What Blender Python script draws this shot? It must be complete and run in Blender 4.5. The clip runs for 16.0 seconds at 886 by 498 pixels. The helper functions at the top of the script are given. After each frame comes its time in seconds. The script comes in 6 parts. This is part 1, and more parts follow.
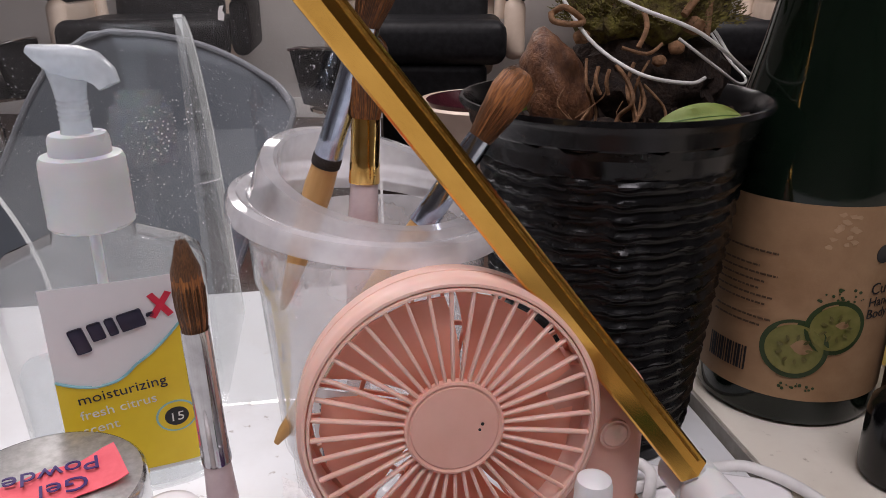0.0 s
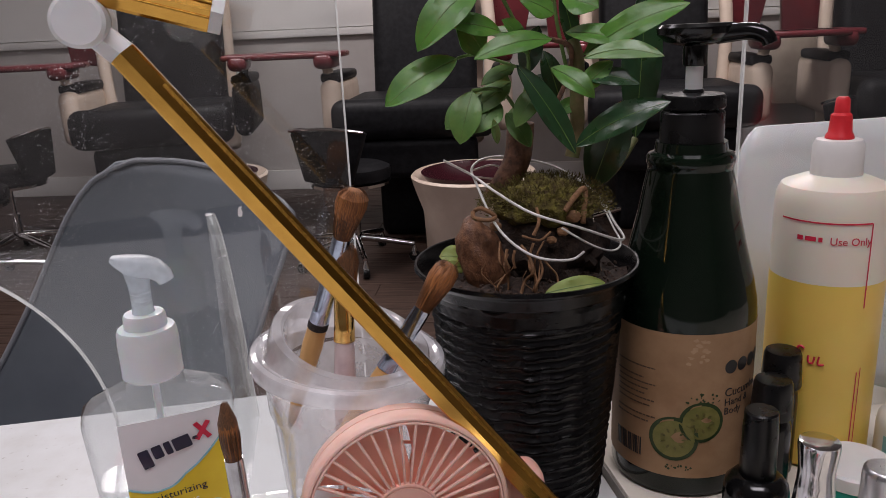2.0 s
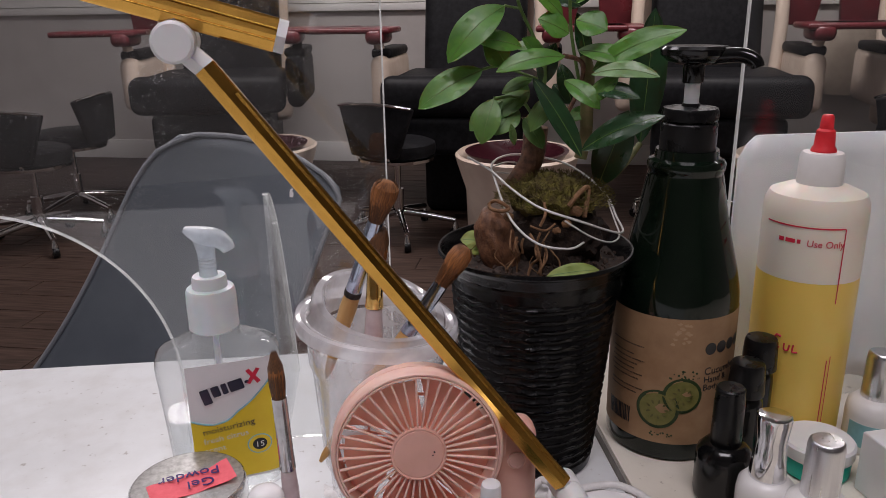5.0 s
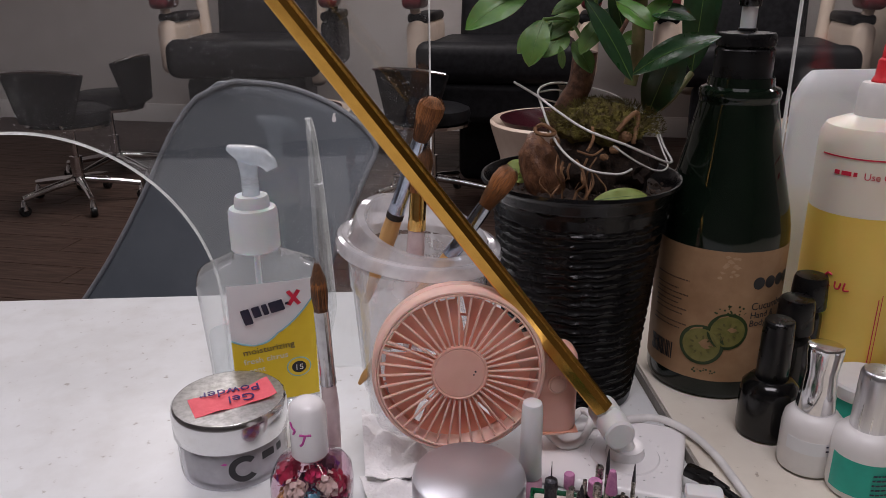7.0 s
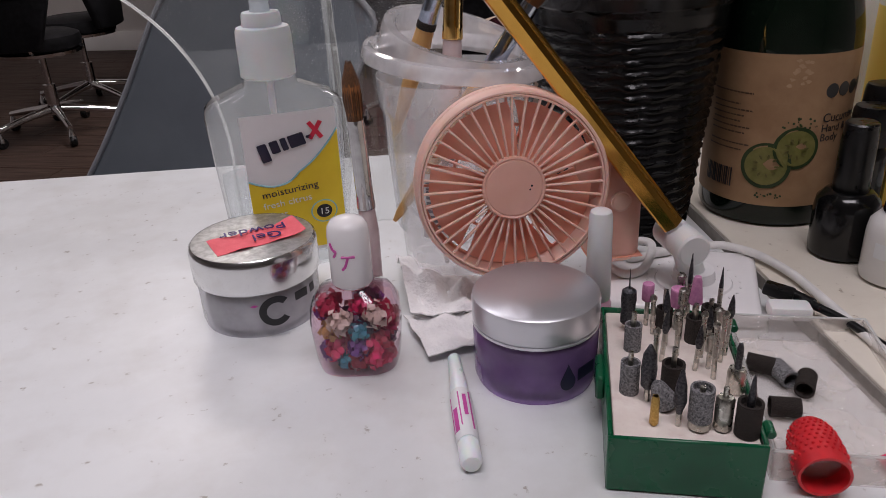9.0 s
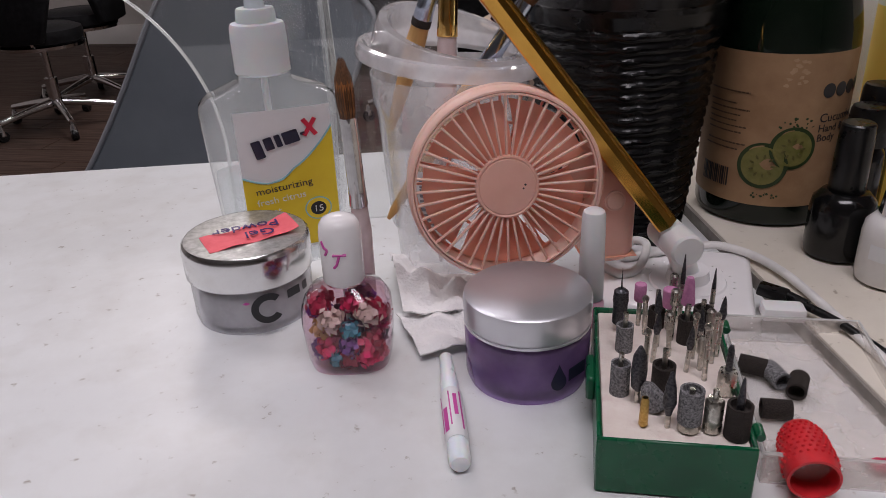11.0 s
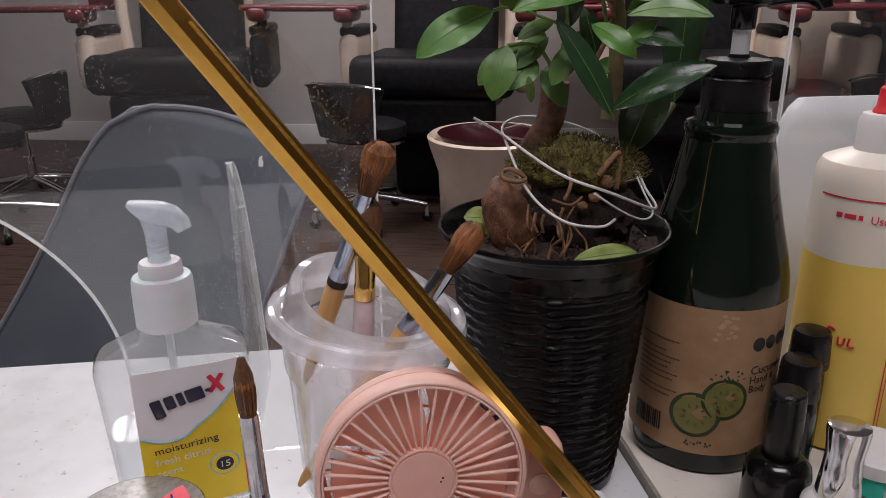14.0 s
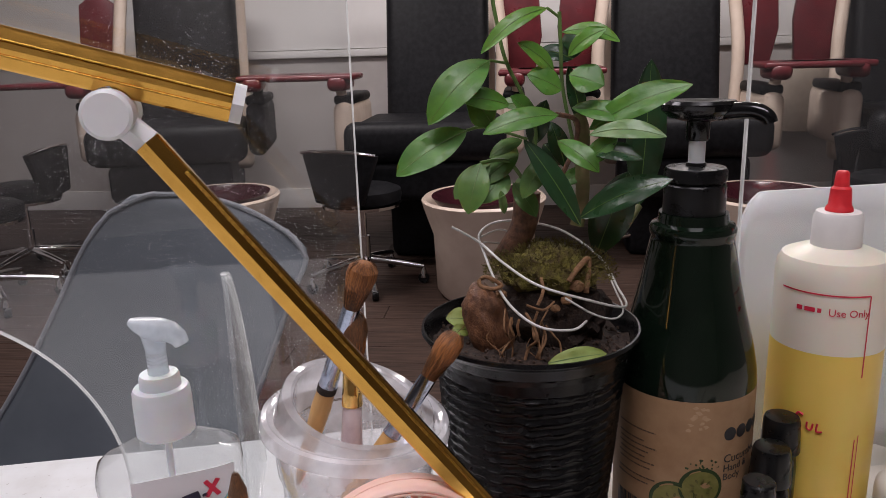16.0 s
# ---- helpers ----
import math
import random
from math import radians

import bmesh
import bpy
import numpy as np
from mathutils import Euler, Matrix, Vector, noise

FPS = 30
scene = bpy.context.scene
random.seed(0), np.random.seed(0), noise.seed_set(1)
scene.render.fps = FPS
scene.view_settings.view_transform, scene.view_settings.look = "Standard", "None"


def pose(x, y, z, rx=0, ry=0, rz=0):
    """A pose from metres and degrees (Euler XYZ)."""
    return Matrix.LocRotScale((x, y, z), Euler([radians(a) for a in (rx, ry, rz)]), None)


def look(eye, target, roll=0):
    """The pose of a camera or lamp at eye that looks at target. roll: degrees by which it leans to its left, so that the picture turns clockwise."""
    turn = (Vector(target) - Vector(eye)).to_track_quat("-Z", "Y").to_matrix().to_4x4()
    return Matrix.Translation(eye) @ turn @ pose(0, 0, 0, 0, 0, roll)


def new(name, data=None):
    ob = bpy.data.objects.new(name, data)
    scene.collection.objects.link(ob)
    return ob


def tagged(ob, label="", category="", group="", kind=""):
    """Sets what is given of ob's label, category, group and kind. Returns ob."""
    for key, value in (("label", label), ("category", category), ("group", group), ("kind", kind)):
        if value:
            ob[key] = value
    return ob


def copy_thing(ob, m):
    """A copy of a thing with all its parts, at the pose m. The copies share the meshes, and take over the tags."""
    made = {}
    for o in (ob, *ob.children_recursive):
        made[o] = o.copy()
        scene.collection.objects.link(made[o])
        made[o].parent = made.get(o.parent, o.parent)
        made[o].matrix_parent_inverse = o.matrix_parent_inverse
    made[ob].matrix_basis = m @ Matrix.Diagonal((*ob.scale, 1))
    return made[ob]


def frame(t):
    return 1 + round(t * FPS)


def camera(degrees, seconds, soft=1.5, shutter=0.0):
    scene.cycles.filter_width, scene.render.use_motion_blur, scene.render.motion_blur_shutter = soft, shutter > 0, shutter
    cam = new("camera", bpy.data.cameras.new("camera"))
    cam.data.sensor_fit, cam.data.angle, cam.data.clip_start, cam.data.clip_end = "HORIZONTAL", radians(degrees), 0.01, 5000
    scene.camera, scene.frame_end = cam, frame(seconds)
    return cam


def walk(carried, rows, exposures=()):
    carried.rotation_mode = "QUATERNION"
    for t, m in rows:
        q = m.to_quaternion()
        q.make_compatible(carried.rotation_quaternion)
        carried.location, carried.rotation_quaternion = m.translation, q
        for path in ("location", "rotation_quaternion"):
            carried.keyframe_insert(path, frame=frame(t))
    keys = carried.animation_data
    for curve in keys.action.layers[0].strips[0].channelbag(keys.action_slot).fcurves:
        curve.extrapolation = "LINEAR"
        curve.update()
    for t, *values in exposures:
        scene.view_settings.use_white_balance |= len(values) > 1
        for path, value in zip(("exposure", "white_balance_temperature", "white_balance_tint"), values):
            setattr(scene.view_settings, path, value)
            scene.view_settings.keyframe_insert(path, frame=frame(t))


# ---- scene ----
cam = camera(60.1, 16.0, soft=0.6)
PATH = [
    (0, (0.009, 0.078, 0.227), (-0.154, 1.947, -0.468), -0.3),
    (0.5, (0.013, 0.034, 0.245), (-0.151, 1.941, -0.337), -0.5),
    (1, (0.025, 0.015, 0.277), (-0.145, 1.923, -0.298), -1.6),
    (1.5, (0.037, -0.008, 0.299), (-0.136, 1.906, -0.255), -2.2),
    (2, (0.047, -0.028, 0.314), (-0.128, 1.885, -0.243), -2.7),
    (2.5, (0.053, -0.046, 0.328), (-0.12, 1.866, -0.231), -2.8),
    (3, (0.057, -0.065, 0.342), (-0.118, 1.847, -0.220), -1.6),
    (3.5, (0.06, -0.072, 0.344), (-0.133, 1.838, -0.219), -1.3),
    (4, (0.063, -0.079, 0.343), (-0.167, 1.82, -0.241), -1.4),
    (6.3, (0.076, -0.109, 0.320), (-0.259, 1.762, -0.303), -0.5),
    (6.5, (0.073, -0.108, 0.314), (-0.271, 1.76, -0.312), -0.6),
    (7, (0.062, -0.102, 0.306), (-0.299, 1.745, -0.371), -0.4),
    (7.5, (0.049, -0.083, 0.294), (-0.31, 1.748, -0.423), -0.5),
    (8, (0.032, -0.066, 0.258), (-0.307, 1.757, -0.493), -1.3),
    (8.5, (0.026, -0.077, 0.232), (-0.298, 1.72, -0.584), -2.9),
    (9, (0.022, -0.083, 0.226), (-0.298, 1.699, -0.624), -2.8),
    (11.5, (0.027, -0.078, 0.227), (-0.295, 1.696, -0.638), -2.4),
    (12, (0.027, -0.07, 0.233), (-0.273, 1.704, -0.641), -2.0),
    (12.5, (0.021, -0.045, 0.241), (-0.244, 1.743, -0.614), -0.7),
    (13, (0.024, -0.024, 0.256), (-0.227, 1.771, -0.590), -0.4),
    (13.5, (0.033, -0.009, 0.291), (-0.192, 1.835, -0.449), -0.1),
    (14, (0.037, -0.015, 0.309), (-0.164, 1.866, -0.342), -0.3),
    (14.5, (0.041, -0.015, 0.314), (-0.16, 1.876, -0.306), -0.5),
    (15, (0.049, -0.025, 0.332), (-0.157, 1.882, -0.235), -1.2),
    (15.5, (0.05, -0.031, 0.345), (-0.149, 1.886, -0.190), -1.5),
    (16, (0.05, -0.033, 0.347), (-0.149, 1.889, -0.167), -1.8),
]
EXPOSURES = [(0.0, 0.30), (0.5, 0.22), (1.5, 0.12), (3.5, 0.08), (6.5, -0.06), (7.0, -0.08), (8.5, -0.10), (11.5, -0.10), (12.5, -0.05), (13.5, 0.05), (14.5, 0.20), (16.0, 0.25)]
walk(cam, [(t, look(eye, target, roll)) for t, eye, target, roll in PATH], EXPOSURES)

# ---- world, lamps, exposure ----
world = bpy.data.worlds.new("room_world")
scene.world = world
world.use_nodes = True
world.node_tree.nodes["Background"].inputs[0].default_value = (0.9, 0.92, 1.0, 1)
world.node_tree.nodes["Background"].inputs[1].default_value = 0.002

FLOOR, CEIL = -0.76, 1.95
YAW = radians(14)
TABLE = Matrix.Rotation(YAW, 4, "Z")          # the tables' own axes: u along, v away


def ceiling_lamp(x, y, w, d, power, colour=(1.0, 0.92, 0.92)):
    data = bpy.data.lights.new("ceiling_lamp", "AREA")
    data.shape, data.size, data.size_y, data.energy, data.color = "RECTANGLE", w, d, power, colour
    ob = new("ceiling_lamp", data)
    ob.matrix_world = pose(x, y, CEIL - 0.06)
    return ob


ceiling_lamp(0.1, -0.35, 1.2, 0.6, 18, (0.985, 0.915, 1.0))
ceiling_lamp(-1.3, 0.9, 1.2, 0.6, 11.5, (0.985, 0.915, 1.0))
ceiling_lamp(-1.4, 3.2, 1.2, 0.6, 36)
ceiling_lamp(0.9, 3.2, 1.2, 0.6, 36)


# ---- mesh helpers ----
def part(name, bm, material, parent, label="", smooth=True):
    me = bpy.data.meshes.new(name)
    bmesh.ops.recalc_face_normals(bm, faces=bm.faces)
    bm.to_mesh(me)
    bm.free()
    if smooth:
        me.polygons.foreach_set("use_smooth", [True] * len(me.polygons))
        me.set_sharp_from_angle(angle=radians(38))
    me.materials.append(material)
    ob = new(name, me)
    ob.parent = parent
    if label:
        ob["label"] = label
    return ob


def thing(name, label, category, m=None, group="", kind=""):
    ob = new(name)
    ob.empty_display_size = 0.02
    if m is not None:
        ob.matrix_world = m
    return tagged(ob, label, category, group, kind)


def piece(name, bm, material, label="", category="", m=None, kind="", smooth=True):
    """A thing that is one mesh."""
    ob = part(name, bm, material, None, "", smooth)
    if m is not None:
        ob.matrix_world = m
    return tagged(ob, label, category, "", kind)


def lathe(profile, seg=48, squash=1.0, cap=True):
    """A turned form from (radius, height) pairs, bottom first."""
    bm = bmesh.new()
    rings = []
    for r, z in profile:
        rings.append([bm.verts.new((r * math.cos(2 * math.pi * i / seg), squash * r * math.sin(2 * math.pi * i / seg), z)) for i in range(seg)])
    for a, b in zip(rings, rings[1:]):
        for i in range(seg):
            bm.faces.new((a[i], a[(i + 1) % seg], b[(i + 1) % seg], b[i]))
    if cap:
        bm.faces.new(rings[0][::-1])
        bm.faces.new(rings[-1])
    return bm


def block(w, d, h, x=0, y=0, z=0, bevel=0.0, seg=2, bm=None):
    """A box with its base's middle at x, y, z."""
    own = bmesh.new()
    bmesh.ops.create_cube(own, size=1, matrix=Matrix.Translation((x, y, z + h / 2)) @ Matrix.Diagonal((w, d, h, 1)))
    if bevel:
        bmesh.ops.bevel(own, geom=own.edges[:], offset=bevel, segments=seg, profile=0.5, affect="EDGES")
    if bm is None:
        return own
    return join(bm, own)


def join(bm, other, m=None):
    if m is not None:
        bmesh.ops.transform(other, matrix=m, verts=other.verts[:])
    me = bpy.data.meshes.new("join")
    other.to_mesh(me)
    other.free()
    bm.from_mesh(me)
    bpy.data.meshes.remove(me)
    return bm


def moved(bm, m):
    bmesh.ops.transform(bm, matrix=m, verts=bm.verts[:])
    return bm


def smooth_path(points, steps=6):
    pts = [Vector(p) for p in points]
    if len(pts) < 3:
        return pts
    out = []
    for i in range(len(pts) - 1):
        a, b, c, d = pts[max(i - 1, 0)], pts[i], pts[i + 1], pts[min(i + 2, len(pts) - 1)]
        for k in range(steps):
            t = k / steps
            out.append(0.5 * (2 * b + (c - a) * t + (2 * a - 5 * b + 4 * c - d) * t * t + (3 * b - a - 3 * c + d) * t ** 3))
    return out + [pts[-1]]


def tube(points, r, seg=10, steps=6, taper=None):
    pts = smooth_path(points, steps)
    bm = bmesh.new()
    rings = []
    side = None
    for i, p in enumerate(pts):
        way = (pts[min(i + 1, len(pts) - 1)] - pts[max(i - 1, 0)]).normalized()
        if side is None:
            side = way.orthogonal().normalized()
        side = (side - way * side.dot(way)).normalized()
        up = way.cross(side)
        k = r if taper is None else r + (taper - r) * i / (len(pts) - 1)
        rings.append([bm.verts.new(p + k * (math.cos(2 * math.pi * j / seg) * side + math.sin(2 * math.pi * j / seg) * up)) for j in range(seg)])
    for a, b in zip(rings, rings[1:]):
        for j in range(seg):
            bm.faces.new((a[j], a[(j + 1) % seg], b[(j + 1) % seg], b[j]))
    bm.faces.new(rings[0][::-1])
    bm.faces.new(rings[-1])
    return bm


def prism(outline, depth, bevel=0.0):
    """A plate from an outline in x and z, from y = 0 to y = depth."""
    bm = bmesh.new()
    face = bm.faces.new([bm.verts.new((x, 0, z)) for x, z in outline])
    made = bmesh.ops.extrude_face_region(bm, geom=[face])
    bmesh.ops.translate(bm, vec=(0, depth, 0), verts=[v for v in made["geom"] if isinstance(v, bmesh.types.BMVert)])
    if bevel:
        bmesh.ops.bevel(bm, geom=[e for e in bm.edges if len(e.link_faces) == 2 and e.calc_face_angle(0) > 1], offset=bevel, segments=2, profile=0.5, affect="EDGES")
    return bm


def lettering(words, size, depth=0.00012, align="LEFT"):
    """Words in the built-in font, lying in x and z and facing -y."""
    curve = bpy.data.curves.new("letters", "FONT")
    curve.body, curve.size, curve.align_x, curve.extrude, curve.resolution_u = words, size, align, depth / 2, 3
    ob = bpy.data.objects.new("letters", curve)
    me = bpy.data.meshes.new_from_object(ob)
    bm = bmesh.new()
    bm.from_mesh(me)
    bpy.data.objects.remove(ob)
    bpy.data.meshes.remove(me)
    return moved(bm, Matrix.Rotation(radians(90), 4, "X"))


def bars(rows, size, depth=0.00012):
    """Unreadable print: rows of (x, z, length)."""
    bm = bmesh.new()
    for x, z, length in rows:
        at = x
        while at < x + length - size * 0.3:
            w = min(random.uniform(1.2, 3.2) * size, x + length - at)
            block(w, depth, size, at + w / 2, 0, z, 0, bm=bm)
            at += w + size * 0.5
    return bm


def bend(bm, radius):
    """Wrap what faces -y round an upright cylinder about the origin."""
    for f in [e for e in bm.edges if abs(e.verts[0].co.x - e.verts[1].co.x) > 0.004]:
        pass
    for v in bm.verts:
        a = v.co.x / radius
        r = radius - v.co.y
        v.co.x, v.co.y = r * math.sin(a), -r * math.cos(a)
    return bm


def sheet(x0, x1, z0, z1, nx=16, nz=1, y=0.0, depth=0.00015):
    """A thin printed sheet facing -y."""
    bm = bmesh.new()
    grid = [[bm.verts.new((x0 + (x1 - x0) * i / nx, y, z0 + (z1 - z0) * k / nz)) for i in range(nx + 1)] for k in range(nz + 1)]
    faces = [bm.faces.new((grid[k][i], grid[k][i + 1], grid[k + 1][i + 1], grid[k + 1][i])) for k in range(nz) for i in range(nx)]
    made = bmesh.ops.extrude_face_region(bm, geom=faces)
    bmesh.ops.translate(bm, vec=(0, depth, 0), verts=[v for v in made["geom"] if isinstance(v, bmesh.types.BMVert)])
    return bm


def disc(r, depth=0.0002, seg=32, x=0, z=0):
    """A flat round print facing -y."""
    return prism([(x + r * math.cos(2 * math.pi * i / seg), z + r * math.sin(2 * math.pi * i / seg)) for i in range(seg)], depth)


# ---- materials ----
def nodes_of(name):
    m = bpy.data.materials.new(name)
    m.use_nodes = True
    nt = m.node_tree
    return m, nt, nt.nodes["Principled BSDF"], nt.nodes["Material Output"]


def noise_mix(nt, c1, c2, scale, detail=4.0, low=0.35, high=0.65, coord=None, rough=0.55):
    tex = nt.nodes.new("ShaderNodeTexNoise")
    tex.inputs["Scale"].default_value, tex.inputs["Detail"].default_value, tex.inputs["Roughness"].default_value = scale, detail, rough
    if coord:
        nt.links.new(coord, tex.inputs["Vector"])
    ramp = nt.nodes.new("ShaderNodeValToRGB")
    ramp.color_ramp.elements[0].position, ramp.color_ramp.elements[1].position = low, high
    ramp.color_ramp.elements[0].color, ramp.color_ramp.elements[1].color = (*c1, 1), (*c2, 1)
    nt.links.new(tex.outputs["Fac"], ramp.inputs["Fac"])
    return ramp.outputs["Color"], tex.outputs["Fac"]


def surface(name, c1, c2=None, scale=60, rough=0.4, rough2=None, metal=0.0, bump=0.0, bump_scale=400, coat=0.0, spec=0.5, stretch=None, sub=0.0, dirt=None, dirt_scale=9):
    m, nt, p, _ = nodes_of(name)
    c2 = c2 or tuple(c * 0.82 for c in c1)
    tc = nt.nodes.new("ShaderNodeTexCoord")
    coord = tc.outputs["Object"]
    if stretch:
        mp = nt.nodes.new("ShaderNodeMapping")
        mp.inputs["Scale"].default_value = stretch
        nt.links.new(coord, mp.inputs["Vector"])
        coord = mp.outputs["Vector"]
    col, fac = noise_mix(nt, c1, c2, scale, coord=coord)
    if dirt:
        _, dfac = noise_mix(nt, (0, 0, 0), (1, 1, 1), dirt_scale, 8, coord=tc.outputs["Object"])
        ramp = nt.nodes.new("ShaderNodeValToRGB")
        ramp.color_ramp.elements[0].position, ramp.color_ramp.elements[1].position = 0.55, 0.75
        nt.links.new(dfac, ramp.inputs["Fac"])
        mix = nt.nodes.new("ShaderNodeMix")
        mix.data_type = "RGBA"
        nt.links.new(ramp.outputs["Color"], mix.inputs[0])
        nt.links.new(col, mix.inputs[6])
        mix.inputs[7].default_value = (*dirt, 1)
        col = mix.outputs[2]
    nt.links.new(col, p.inputs["Base Color"])
    if rough2 is not None:
        rr = nt.nodes.new("ShaderNodeMapRange")
        rr.inputs["From Min"].default_value, rr.inputs["From Max"].default_value = 0.3, 0.7
        rr.inputs["To Min"].default_value, rr.inputs["To Max"].default_value = rough, rough2
        nt.links.new(fac, rr.inputs["Value"])
        nt.links.new(rr.outputs[0], p.inputs["Roughness"])
    else:
        p.inputs["Roughness"].default_value = rough
    p.inputs["Metallic"].default_value = metal
    p.inputs["Specular IOR Level"].default_value = spec
    p.inputs["Coat Weight"].default_value = coat
    p.inputs["Coat Roughness"].default_value = 0.08
    if sub:
        p.inputs["Subsurface Weight"].default_value, p.inputs["Subsurface Scale"].default_value = sub, 0.004
    if bump:
        tex = nt.nodes.new("ShaderNodeTexNoise")
        tex.inputs["Scale"].default_value, tex.inputs["Detail"].default_value = bump_scale, 4
        nt.links.new(coord, tex.inputs["Vector"])
        b = nt.nodes.new("ShaderNodeBump")
        b.inputs["Strength"].default_value, b.inputs["Distance"].default_value = bump, 0.001
        nt.links.new(tex.outputs["Fac"], b.inputs["Height"])
        nt.links.new(b.outputs["Normal"], p.inputs["Normal"])
    return m


def clear(name, tint=(1, 1, 1), body=(0.9, 0.9, 0.9), haze=0.1, rough=0.05, ior=1.45, speck=0.0, speck_scale=900, gloss=1.0):
    """Thin clear plastic: what is behind shows through, with a little haze and a glossy skin."""
    m, nt, p, out = nodes_of(name)
    tr = nt.nodes.new("ShaderNodeBsdfTransparent")
    tr.inputs["Color"].default_value = (*tint, 1)
    tc = nt.nodes.new("ShaderNodeTexCoord")
    p.inputs["Base Color"].default_value = (*body, 1)
    p.inputs["Roughness"].default_value = 0.5
    mix = nt.nodes.new("ShaderNodeMixShader")
    _, fac = noise_mix(nt, (0, 0, 0), (1, 1, 1), 35, coord=tc.outputs["Object"])
    rr = nt.nodes.new("ShaderNodeMapRange")
    rr.inputs["From Min"].default_value, rr.inputs["From Max"].default_value = 0.3, 0.7
    rr.inputs["To Min"].default_value, rr.inputs["To Max"].default_value = haze * 0.7, haze * 1.3
    nt.links.new(fac, rr.inputs["Value"])
    amount = rr.outputs[0]
    if speck:
        vor = nt.nodes.new("ShaderNodeTexVoronoi")
        vor.inputs["Scale"].default_value = speck_scale
        nt.links.new(tc.outputs["Object"], vor.inputs["Vector"])
        big = nt.nodes.new("ShaderNodeTexNoise")
        big.inputs["Scale"].default_value, big.inputs["Detail"].default_value = 14, 3
        nt.links.new(tc.outputs["Object"], big.inputs["Vector"])
        size = nt.nodes.new("ShaderNodeMapRange")
        size.inputs["From Min"].default_value, size.inputs["From Max"].default_value = 0.42, 0.72
        size.inputs["To Min"].default_value, size.inputs["To Max"].default_value = 0.085, 0.20
        nt.links.new(big.outputs["Fac"], size.inputs["Value"])
        less = nt.nodes.new("ShaderNodeMath")
        less.operation = "LESS_THAN"
        nt.links.new(vor.outputs["Distance"], less.inputs[0])
        nt.links.new(size.outputs[0], less.inputs[1])
        sc = nt.nodes.new("ShaderNodeMath")
        sc.operation = "MULTIPLY_ADD"
        nt.links.new(less.outputs[0], sc.inputs[0])
        sc.inputs[1].default_value = speck
        nt.links.new(amount, sc.inputs[2])
        amount = sc.outputs[0]
    nt.links.new(amount, mix.inputs[0])
    nt.links.new(tr.outputs[0], mix.inputs[1])
    lit = nt.nodes.new("ShaderNodeBsdfTranslucent")
    lit.inputs["Color"].default_value = (*body, 1)
    half = nt.nodes.new("ShaderNodeMixShader")
    half.inputs[0].default_value = 0.5
    nt.links.new(p.outputs[0], half.inputs[1])
    nt.links.new(lit.outputs[0], half.inputs[2])
    nt.links.new(half.outputs[0], mix.inputs[2])
    gl = nt.nodes.new("ShaderNodeBsdfGlossy")
    gl.inputs["Roughness"].default_value = rough
    lw = nt.nodes.new("ShaderNodeLayerWeight")
    lw.inputs["Blend"].default_value = 0.5
    fr = nt.nodes.new("ShaderNodeMath")
    fr.operation = "POWER"
    fr.inputs[1].default_value = 4.0
    nt.links.new(lw.outputs["Facing"], fr.inputs[0])
    k = nt.nodes.new("ShaderNodeMath")
    k.operation = "MULTIPLY_ADD"
    k.inputs[1].default_value, k.inputs[2].default_value = 0.75 * gloss, ((ior - 1) / (ior + 1)) ** 2 * gloss
    nt.links.new(fr.outputs[0], k.inputs[0])
    top = nt.nodes.new("ShaderNodeMixShader")
    nt.links.new(k.outputs[0], top.inputs[0])
    nt.links.new(mix.outputs[0], top.inputs[1])
    nt.links.new(gl.outputs[0], top.inputs[2])
    nt.links.new(top.outputs[0], out.inputs["Surface"])
    return m


def glowing(name, colour, strength):
    m, nt, p, out = nodes_of(name)
    e = nt.nodes.new("ShaderNodeEmission")
    e.inputs[0].default_value, e.inputs[1].default_value = (*colour, 1), strength
    nt.links.new(e.outputs[0], out.inputs["Surface"])
    return m


def marble(name, base, vein):
    m, nt, p, _ = nodes_of(name)
    tc = nt.nodes.new("ShaderNodeTexCoord")
    col, _ = noise_mix(nt, base, vein, 7, 6, 0.45, 0.85, tc.outputs["Object"], 0.62)
    small, _ = noise_mix(nt, (1, 1, 1), (0.90, 0.885, 0.865), 30, 6, 0.48, 0.78, tc.outputs["Object"])
    speck, _ = noise_mix(nt, (1, 1, 1), (0.56, 0.52, 0.47), 120, 5, 0.645, 0.71, tc.outputs["Object"], 0.6)
    for other in (small, speck):
        mix = nt.nodes.new("ShaderNodeMix")
        mix.data_type, mix.blend_type = "RGBA", "MULTIPLY"
        mix.inputs[0].default_value = 1
        nt.links.new(col, mix.inputs[6])
        nt.links.new(other, mix.inputs[7])
        col = mix.outputs[2]
    nt.links.new(col, p.inputs["Base Color"])
    _, f = noise_mix(nt, base, vein, 22, 6, coord=tc.outputs["Object"])
    rr = nt.nodes.new("ShaderNodeMapRange")
    rr.inputs["To Min"].default_value, rr.inputs["To Max"].default_value = 0.22, 0.48
    nt.links.new(f, rr.inputs["Value"])
    nt.links.new(rr.outputs[0], p.inputs["Roughness"])
    p.inputs["Specular IOR Level"].default_value = 0.4
    return m


